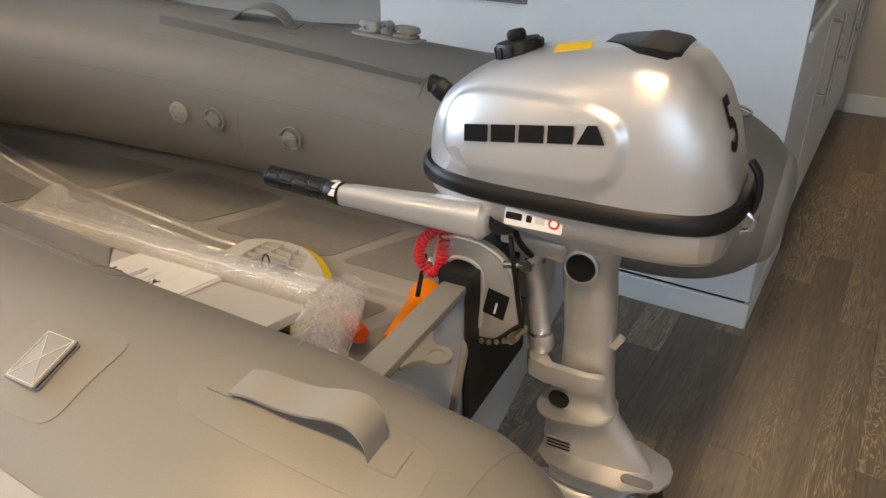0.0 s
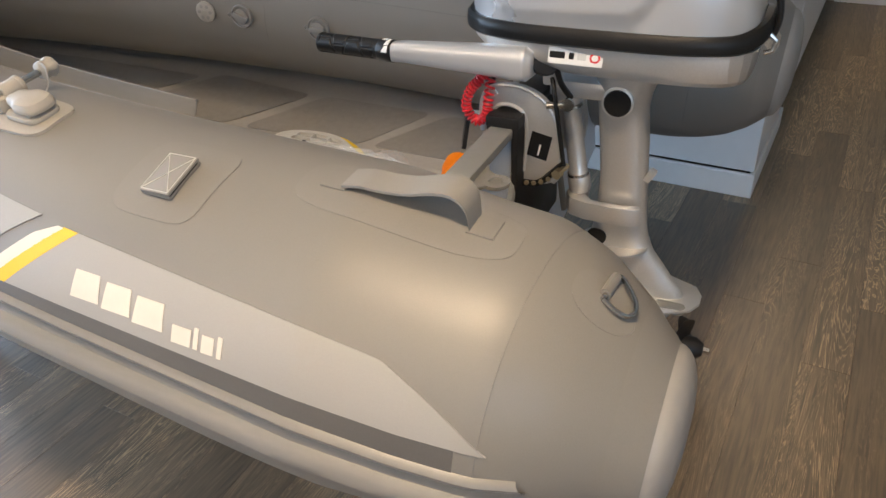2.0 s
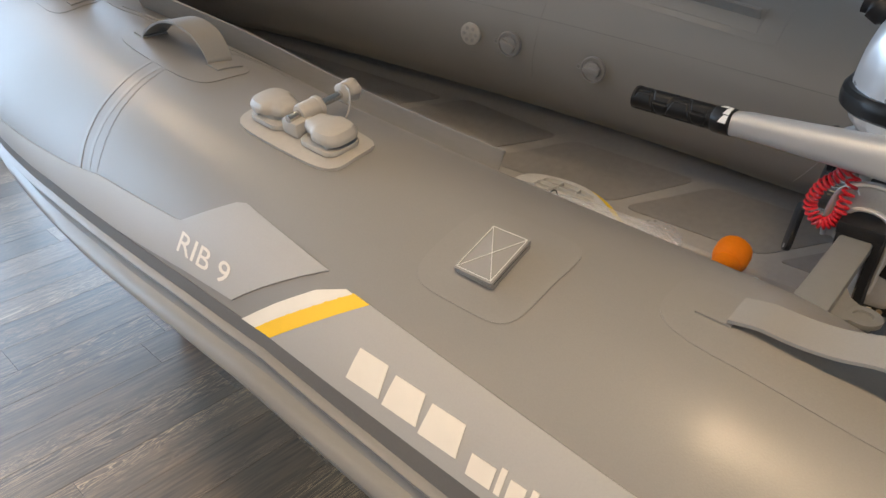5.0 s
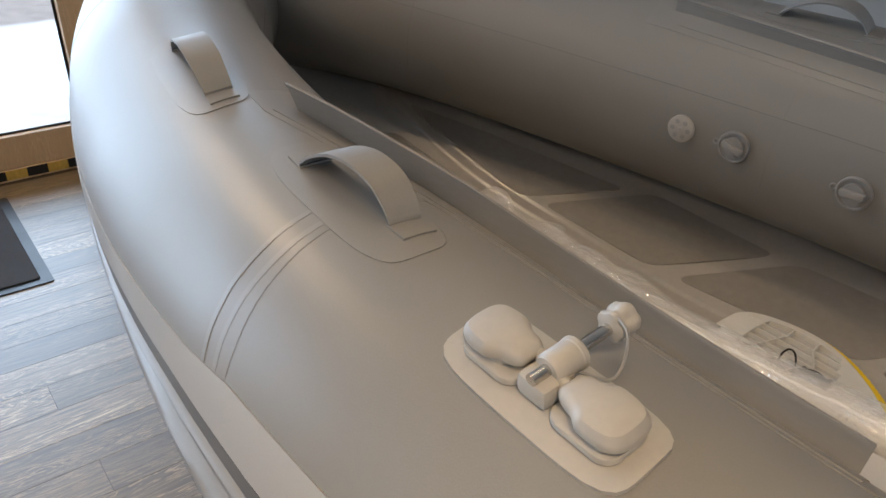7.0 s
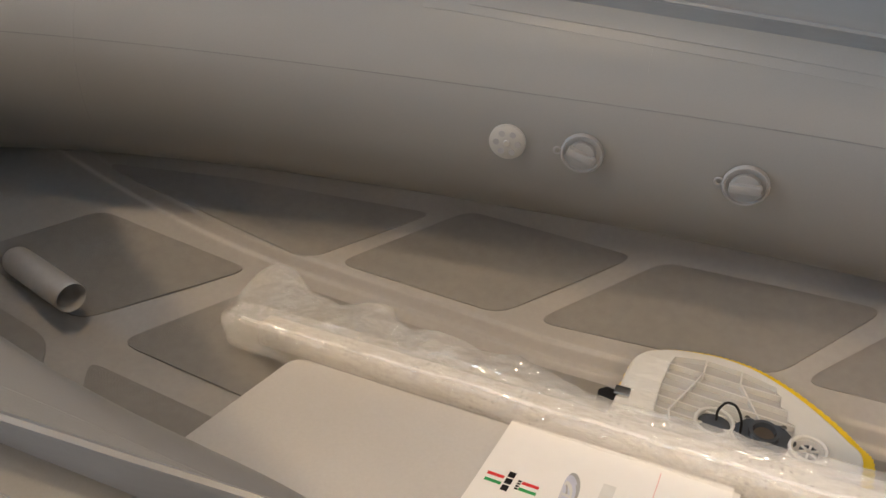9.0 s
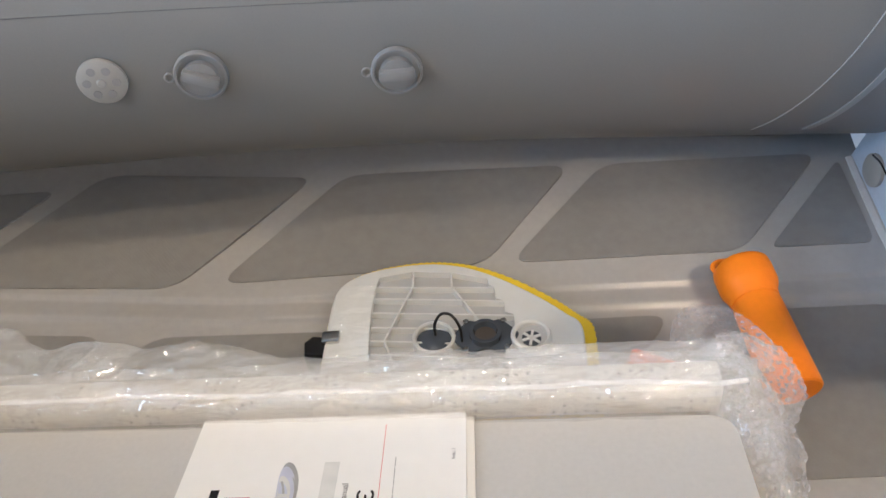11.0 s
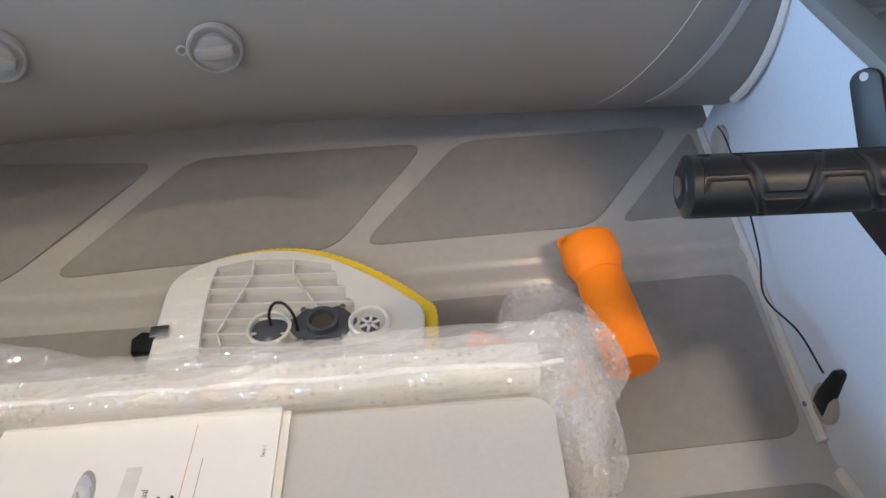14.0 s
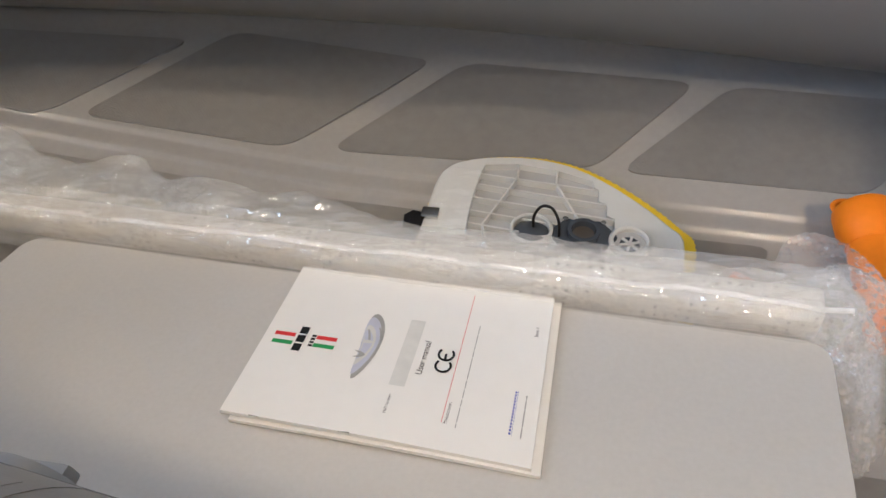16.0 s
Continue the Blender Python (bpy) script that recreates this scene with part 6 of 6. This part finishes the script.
# thin white bead standing in for the bright streak on the top front edge
part("wrap_fold", pipe([bar_section(-1.33 + 0.99 * k / 120, 2.10 + 0.10 * wob((k * 0.09, 3, 1)), 0.0275, 0.0285, 4.2) + Vector((0, 0, 0.003 * wob((k * 0.21, 0, 4)))) - WO for k in range(121)], [0.0022 + 0.0014 * abs(wob((k * 0.3, 2, 2))) for k in range(121)], 8), WRAP_GLINT, wrap, "white bead drawn as the highlight along the film's edge")
part("wrap", sheet(wrap_fn(0), 420, 96, loop_v=True), WRAP, wrap, "clear bubble wrap drawn tight", crease=180)
part("wrap", sheet(wrap_fn(1), 420, 120, loop_v=True), WRAP_LOOSE, wrap, "loose crumpled bubble wrap", crease=180)


def tail(seed, rx, ry, rz, c, open_):
    """The gathered, flaring end of the wrap."""
    def fn(u, v):
        a, b = 2 * math.pi * v, math.pi * (0.04 + open_ * u)
        n = Vector((math.cos(a) * math.sin(b), math.sin(a) * math.sin(b), math.cos(b)))
        k = 1 + 0.20 * wob(n * 1.8 + Vector((seed, 0, 0))) + 0.13 * (0.3 - abs(wob(n * 3.0 + Vector((seed, 3, 0))))) + 0.05 * (0.3 - abs(wob(n * 7 + Vector((0, seed, 0)))))
        row = round(b * 9)
        bub = ((v * 34 + 0.5 * (row % 2)) % 1.0 - 0.5) ** 2 + (b * 9 - row) ** 2
        k += 0.030 * max(0.0, 1 - 5 * bub)
        return Vector((c[0] + rx * n.x * k, c[1] + ry * n.y * k, c[2] + rz * n.z * k)) - WO
    return sheet(fn, 110, 200, loop_v=True)


part("wrap_end", tail(1.0, 0.048, 0.098, 0.078, (-0.330, -0.006, 0.392), 0.94), WRAP_END, wrap, "gathered end of the bubble wrap", crease=180)
part("wrap_end", tail(4.0, 0.036, 0.080, 0.062, (-0.334, -0.016, 0.395), 0.94), WRAP_END, wrap, "gathered end of the bubble wrap", crease=180)
part("wrap_end", tail(7.0, 0.052, 0.052, 0.046, (-0.322, 0.034, 0.432), 0.90), WRAP_END, wrap, "gathered end of the bubble wrap", crease=180)


def flap(u, v):
    """A cupped lip of the open end, standing up beside the canister."""
    a = math.pi * (0.10 + 0.86 * u)
    out = 0.030 + 0.040 * v
    p = Vector((-0.332 - 0.052 * math.cos(a) * (0.75 + 0.3 * v), 0.040 + 0.075 * math.sin(a) * v + 0.018 * v, 0.446 + 0.024 * v - 0.020 * v * v + 0.35 * (out - 0.03) * math.sin(2 * a) * 0.3))
    row = round(v * 9)
    bub = ((u * 14 + 0.5 * (row % 2)) % 1.0 - 0.5) ** 2 + (v * 9 - row) ** 2
    return p + Vector((0, 0, 0.008 * wob((u * 4, v * 4, 2)) + 0.0022 * max(0.0, 1 - 5 * bub))) - WO


part("wrap_flap", sheet(flap, 140, 80), WRAP_END, wrap, "loose flap of bubble wrap", crease=180)


# foot pump
def pump_outline(dx=0.0, dy=0.0, grow=0.0, teeth=0.0):
    """Outline of the base plate: straight at the hose end, a broad curve round the back."""
    pts = smooth_path([(-0.762, 0.060, 0), (-0.760, 0.150, 0), (-0.7555, 0.238, 0), (-0.7475, 0.264, 0), (-0.732, 0.280, 0), (-0.700, 0.2925, 0), (-0.655, 0.2985, 0), (-0.616, 0.2955, 0), (-0.579, 0.283, 0), (-0.538, 0.257, 0), (-0.496, 0.221, 0), (-0.472, 0.195, 0), (-0.457, 0.176, 0), (-0.4595, 0.130, 0), (-0.464, 0.060, 0)], 10 if teeth else 5)
    mid = Vector((-0.605, 0.14, 0))
    out = []
    for k, p in enumerate(pts):
        d = (p - mid).normalized()
        out.append((p + d * (grow + teeth * (k % 2)) + Vector((dx, dy, 0))).to_2d())
    return out


PT = 0.382
pump = thing("foot_pump", "white and yellow foot pump lying upside down in the boat", "pump", (-0.6, 0.16, 0.31))
PO = Vector(pump.location)


def pp(name, bm, m, label="", parent=None, smooth=True):
    bmesh.ops.translate(bm, vec=-PO, verts=bm.verts)
    return part(name, bm, m, parent or pump, label, smooth)


def pierced(outer, inner, z0, z1):
    """A plate with one opening: its upper face and the walls of its rim and of the opening."""
    bm = bmesh.new()
    tops = []
    for ring in (outer, inner):
        up = [bm.verts.new((*q, z1)) for q in ring]
        low = [bm.verts.new((*q, z0)) for q in ring]
        for k in range(len(up)):
            bm.faces.new((up[k - 1], up[k], low[k], low[k - 1]))
        tops += [bm.edges.get((up[k - 1], up[k])) for k in range(len(up))]
    bmesh.ops.triangle_fill(bm, edges=tops, use_beauty=True)
    return bm


recess = [(-0.7005, 0.2795), (-0.7045, 0.262), (-0.7068, 0.242), (-0.7085, 0.217), (-0.7092, 0.193), (-0.7092, 0.170), (-0.7085, 0.135), (-0.704, 0.085), (-0.548, 0.085), (-0.548, 0.148), (-0.5335, 0.160), (-0.5335, 0.200), (-0.5430, 0.2045), (-0.5430, 0.2245), (-0.5530, 0.229), (-0.5535, 0.250), (-0.5600, 0.254), (-0.5610, 0.2655), (-0.607, 0.2805), (-0.658, 0.2870)]
outline = [tuple(q) for q in pump_outline()]
base = pp("base_plate", pierced(outline, recess, PT - 0.016, PT), PUMP_WHITE, "white moulded base plate with a ribbed recess", smooth=False)
# darker than the plate: the shade of the recess is painted in
pp("recess_floor", prism([(-0.716, 0.066), (-0.53, 0.066), (-0.528, 0.205), (-0.552, 0.270), (-0.60, 0.288), (-0.66, 0.292), (-0.714, 0.286)], 0.003, Matrix.Translation((0, 0, PT - 0.0125))), PUMP_GREY_AND_SHADE, "", base, False)
pp("rim", pipe([Vector((*q, PT - 0.003)) for q in outline], 0.0032, 8), PUMP_WHITE, "", base)


def rib(a, b):
    a, b = Vector((*a, PT - 0.0075)), Vector((*b, PT - 0.0075))
    pp("rib", box((b - a).length, 0.0026, 0.0145, (0, 0, 0), 0.0007, basis((a + b) / 2, b - a, Vector((0, 0, 1)).cross(b - a))), PUMP_WHITE, "", base)


for (y0, y1), xr in zip(((0.263, 0.249), (0.2425, 0.2240), (0.2175, 0.1985), (0.193, 0.174), (0.171, 0.152), (0.150, 0.131), (0.128, 0.110)), (-0.554, -0.543, -0.534, -0.536, -0.548, -0.548, -0.548)):
    rib((-0.708, y0), (xr, y1))
for pts in (((-0.6567, 0.287), (-0.657, 0.2594), (-0.6906, 0.170), (-0.6744, 0.118)), ((-0.607, 0.281), (-0.607, 0.256), (-0.571, 0.183))):
    for a, b in zip(pts, pts[1:]):
        rib(a, b)
rib((-0.4885, 0.198), (-0.4920, 0.120))
for k in range(9):
    pp("bellows_fold", prism([tuple(q) for q in pump_outline(0.0062, 0.0078, 0.0120 if k % 2 == 0 else 0.005, 0.0016)], 0.0060, Matrix.Translation((0, 0, PT - 0.0128 - 0.0066 * (k + 1))), 0.0012), PUMP_YELLOW, "yellow rubber bellows", smooth=False)
SLATE = mat("slate_plastic", (0.06, 0.07, 0.085), 0.22, spec=0.7)
cup = pp("cup", lathe([(0.0215, -0.014), (0.0215, 0.003), (0.0235, 0.0045), (0.0258, 0.003), (0.0258, -0.014)], (-0.631, 0.168, PT), (0, 0, 1), 34, closed=False), PUMP_WHITE, "white capped hose outlet")
pp("cap", lathe([(0.0, -0.010), (0.0212, -0.009), (0.0212, -0.004), (0.014, 0.0005), (0.0, 0.002)], (-0.631, 0.168, PT), (0, 0, 1), 28), SLATE, "slate grey cap", cup)
OX, OY = -0.570, 0.166
fl = pp("outlet_flange", prism([(0.036 * (1 + 0.10 * math.cos(4 * a)) * math.cos(a), 0.026 * (1 + 0.20 * math.cos(4 * a + 3.14)) * math.sin(a)) for a in [2 * math.pi * k / 48 for k in range(48)]], 0.006, Matrix.Translation((OX, OY, PT - 0.003)), 0.001), SLATE, "slate grey outlet flange with screws")
pp("outlet", lathe([(0.019, 0), (0.019, 0.010), (0.0145, 0.010), (0.0125, 0.0)], (OX, OY, PT + 0.001), (0, 0, 1), 26, closed=False), SLATE, "", fl)
pp("outlet_floor", lathe([(0, 0.004), (0.0126, 0.004), (0.0126, 0.003), (0, 0.003)], (OX, OY, PT), (0, 0, 1), 20), GAP, "", fl)
for dx, dy in ((-0.022, 0.023), (0.023, 0.022), (-0.024, -0.021), (0.024, -0.021)):
    pp("screw", lathe([(0, 0), (0.0040, 0), (0.0034, 0.0025), (0, 0.003)], (OX + dx, OY + dy, PT + 0.002), (0, 0, 1), 12), STEEL, "", fl)
IX, IY = -0.5165, 0.160
dr = pp("inlet", lathe([(0.0185, -0.010), (0.0190, 0.004), (0.0215, 0.006), (0.0240, 0.004), (0.0250, -0.004)], (IX, IY, PT + 0.002), (0, 0, 1), 32, closed=False), PUMP_WHITE, "white round inlet with a spoked valve")
pp("valve_disc", lathe([(0, -0.004), (0.0185, -0.004), (0.0185, -0.003), (0, -0.003)], (IX, IY, PT + 0.0045), (0, 0, 1), 26), PUMP_GREY_AND_SHADE, "", dr)
pp("valve_disc", lathe([(0, 0.0), (0.0115, 0.0), (0.0115, 0.001), (0, 0.001)], (IX, IY - 0.003, PT + 0.0018), (0, 0, 1), 24), SLATE, "slate grey valve disc", dr)
for k in range(3):
    pp("spoke", box(0.023, 0.0030, 0.002, (0, 0, 0), 0, Matrix.Translation((IX, IY - 0.003, PT + 0.0036)) @ Matrix.Rotation(math.pi / 3 * k + 0.3, 4, "Z")), PUMP_WHITE, "", dr)
pp("tether", pipe(smooth_path([(-0.629, 0.172, PT + 0.001), (-0.629, 0.176, PT + 0.016), (-0.621, 0.178, PT + 0.030), (-0.609, 0.174, PT + 0.032), (-0.600, 0.166, PT + 0.020), (-0.598, 0.158, PT + 0.003)], 8), 0.0018, 8), BLACK, "black tether")
pp("catch", prism([(-0.016, -0.014), (0.008, -0.018), (0.012, 0.010), (-0.008, 0.014), (-0.018, 0.004)], 0.034, Matrix.Translation((-0.770, 0.172, PT - 0.036)), 0.003), BLACK_PLASTIC, "black catch")
pp("catch_clip", box(0.022, 0.018, 0.008, (-0.755, 0.178, PT + 0.001), 0.003), STEEL, "steel clip")


def pump_film(u, v):
    """Clear film pulled taut over the margin, with a few sharp pleats."""
    y = 0.075 + 0.190 * v
    pleat = 0.0030 * abs(math.sin(11 * v + 2.4 * u)) + 0.0016 * noise.noise(Vector((u * 3, v * 16, 1)))
    return Vector((-0.757 + 0.050 * u + 0.004 * v, y, PT + 0.0015 + pleat * (0.4 + 0.6 * math.sin(math.pi * u))))


pp("film", sheet(pump_film, 16, 70), PUMP_FILM, "clear plastic film taped over the pump")


# orange canister and the loose orange cap
def canister():
    a, b = Vector((-0.236, 0.266, 0.372)), Vector((-0.222, 0.092, 0.338))
    d = (b - a).normalized()
    can = thing("canister", "bright orange plastic canister with a loop lid lying on the hull", "canister", tuple(a))
    L = (b - a).length
    part("body", lathe([(0.0, 0.050), (0.0285, 0.050), (0.0285, 0.056), (0.0295, 0.060), (0.0315, L - 0.006), (0.0312, L - 0.002), (0.029, L), (0.0, L)], (0, 0, 0), d, 40), ORANGE, can)
    lid = part("lid", lathe([(0.0, 0.020), (0.026, 0.018), (0.0285, 0.000), (0.0320, -0.003), (0.0352, 0.000), (0.0362, 0.006), (0.0362, 0.028), (0.0350, 0.034), (0.0305, 0.044), (0.0295, 0.052), (0.0, 0.052)], (0, 0, 0), d, 40), ORANGE, can)
    side = d.cross(Vector((0, 0, 1))).normalized()
    part("loop", pipe(smooth_path([side * 0.031 + d * 0.004, side * 0.034 - d * 0.006, side * 0.026 - d * 0.013, side * 0.010 - d * 0.013, -d * 0.008 - side * 0.006, -side * 0.012 + d * 0.006], 6), 0.0038, 10), ORANGE, lid)


canister()
mat("orange_red_plastic", (0.85, 0.11, 0.015), 0.35)
tagged(part("orange_tube", lathe([(0.0, 0.0), (0.016, 0.0), (0.018, 0.005), (0.021, 0.125), (0.019, 0.132), (0.0, 0.132)], (-0.408, 0.128, 0.366), (0.125, -0.062, -0.014), 28), bpy.data.materials["orange_red_plastic"], None, "orange-red plastic tube half hidden under the wrapped pole"), category="tube")

tagged(part("metal_tube", lathe([(0.0, 0.0), (0.010, 0.001), (0.020, 0.007), (0.0245, 0.016), (0.0255, 0.03), (0.0255, 0.178), (0.0245, 0.180), (0.0235, 0.178), (0.0235, 0.09), (0.0, 0.088)], (-1.772, 0.050, 0.449), (0.175, -0.040, -0.012), 32), STEEL_MATT, None, "short pale metal tube with an open end lying in the bow"), category="tube")


# ---- launching trolley under the boat ----
GALV = mat("galvanised_steel", (0.50, 0.51, 0.52), 0.4, metal=0.8, vary=0.15, grain=40)
tro = thing("trolley", "low galvanised boat trolley with red castors under the hull", "trolley", (-0.8, 0, 0))
TO = Vector(tro.location)


def tp(name, bm, m, label="", parent=None):
    bmesh.ops.translate(bm, vec=-TO, verts=bm.verts)
    return part(name, bm, m, parent or tro, label)


for yy in (-0.30, 0.30):
    tp("side_bar", box(1.35, 0.04, 0.04, (-0.80, yy, 0.185), 0.004), GALV)
for xx in (-1.37, -0.25):
    tp("cross_bar", box(0.04, 0.66, 0.03, (xx, 0, 0.150), 0.004), GALV)
for xx in (-1.30, -0.30):
    for yy in (-0.30, 0.30):
        tp("bunk", box(0.30, 0.06, 0.09, (xx, yy, 0.245), 0.015), BLACK, "black rubber bunk under the hull")
for xx in (-1.37, -0.25):
    for yy in (-0.345, 0.345):
        w = tp("castor", lathe([(0.0, -0.016), (0.058, -0.016), (0.060, -0.012), (0.060, 0.012), (0.058, 0.016), (0.0, 0.016)], (xx, yy, 0.082), (0.35, 1, 0), 32), WHITE, "white castor wheel with a red tyre")
        tp("tyre", lathe([(0.058, -0.015), (0.076, -0.015), (0.081, -0.009), (0.081, 0.009), (0.076, 0.015), (0.058, 0.015)], (xx, yy, 0.082), (0.35, 1, 0), 36, closed=False), RED, "red rubber tyre", w)
        for sg in (-1, 1):
            tp("fork", box(0.045, 0.004, 0.095, (xx - 0.008, yy + 0.022 * sg, 0.112), 0.002, Matrix.Rotation(-0.3, 4, "Y")), GREY_PLASTIC, "", w)
        tp("axle", pipe([(xx, yy - 0.026, 0.082), (xx, yy + 0.026, 0.082)], 0.007, 10), STEEL, "", w)
        tp("fork_top", box(0.07, 0.06, 0.010, (xx, yy, 0.165), 0.003), GALV, "", w)
        if xx < -1:
            tp("brake_lever", box(0.085, 0.028, 0.004, (xx - 0.075, yy, 0.118), 0.001, Matrix.Rotation(0.25, 4, "Y")), STEEL, "steel brake lever", w)

# ---- second boat standing further back ----
far = thing("second_boat", "grey inflatable boat standing further back in the room", "boat")
f0, f1 = Vector((-0.98, 2.30, 0.50)), Vector((-3.0, 1.70, 0.50))
fd = (f1 - f0).normalized()
fs = Vector((-fd.y, fd.x, 0))
fs = fs if fs.y < 0 else -fs
for off in (0.0, 0.95):
    a = f0 - fs * off
    b = f1 - fs * off
    tb = part("tube", pipe([a - fd * 0.06, a, *[a.lerp(b, k / 8) for k in range(1, 9)]], [0.14] + [0.19] * 9, 40), PVC_LIGHT, far)
    part("rubbing_strake", pipe([a.lerp(b, k / 8) + fs * (0.185 if off == 0 else -0.185) for k in range(9)], 0.028, 14, flat=1.5), PVC_DARK, far, "dark rubbing strake")
    part("strake_ridge", pipe([a.lerp(b, k / 8) + fs * (0.210 if off == 0 else -0.210) + Vector((0, 0, -0.012)) for k in range(9)], 0.010, 10), STRAKE, far)
part("floor_board", box((f1 - f0).length, 0.7, 0.03, (0, 0, 0), 0.005, basis((f0 + f1) / 2 - fs * 0.475 + Vector((0, 0, -0.14)), fd, fs)), HULL, far)
part("stand", box(1.4, 0.5, 0.34, (0, 0, 0), 0.01, basis((f0 + f1) / 2 - fs * 0.475 + Vector((0, 0, -0.325)), fd, fs)), GALV, far, "grey stand")

# ---- floor planks, the nearest as single boards ----
PW, PL = 0.104, 0.92
plank_mesh = {}


def plank_data(length):
    key = round(length, 3)
    if key not in plank_mesh:
        bm = box(PW - 0.0005, length - 0.0005, 0.006, (0, 0, -0.003), 0.0004, seg=1)
        me = bpy.data.meshes.new("plank")
        bm.to_mesh(me)
        bm.free()
        me.materials.append(PLANK)
        plank_mesh[key] = me
    return plank_mesh[key]


rows, near = [], []
na = int((AE - AW) / PW) + 1
for i in range(na):
    a = AW + PW * (i + 0.5)
    b = BS - random.random() * PL
    while b < BN:
        b0, b1 = max(b, BS), min(b + PL, BN)
        if b1 - b0 > 0.02:
            rows.append((a, (b0 + b1) / 2, b1 - b0))
        b += PL
near = sorted(rows, key=lambda r: (r[0] + 0.3) ** 2 + (r[1] + 1.0) ** 2)
for a, b, L in near[:290]:
    ob = new("plank", plank_data(L))
    ob.parent = floor
    ob.matrix_world = RM @ Matrix.Translation((a, b, 0))
bm = bmesh.new()
vs, fs_ = [], []
for a, b, L in near[290:]:
    k = len(vs)
    for z in (0.0, -0.006):
        for sx, sy in ((-1, -1), (1, -1), (1, 1), (-1, 1)):
            vs.append(tuple(RM @ Vector((a + sx * (PW / 2 - 0.00025), b + sy * (L / 2 - 0.00025), z))))
    fs_ += [(k, k + 1, k + 2, k + 3), (k, k + 4, k + 5, k + 1), (k + 1, k + 5, k + 6, k + 2), (k + 2, k + 6, k + 7, k + 3), (k + 3, k + 7, k + 4, k)]
me = bpy.data.meshes.new("further_planks")
me.from_pydata(vs, [], fs_)
me.materials.append(PLANK_FAR)
rest = new("further_planks", me)
rest.parent = floor
tagged(rest, kind="stuff")
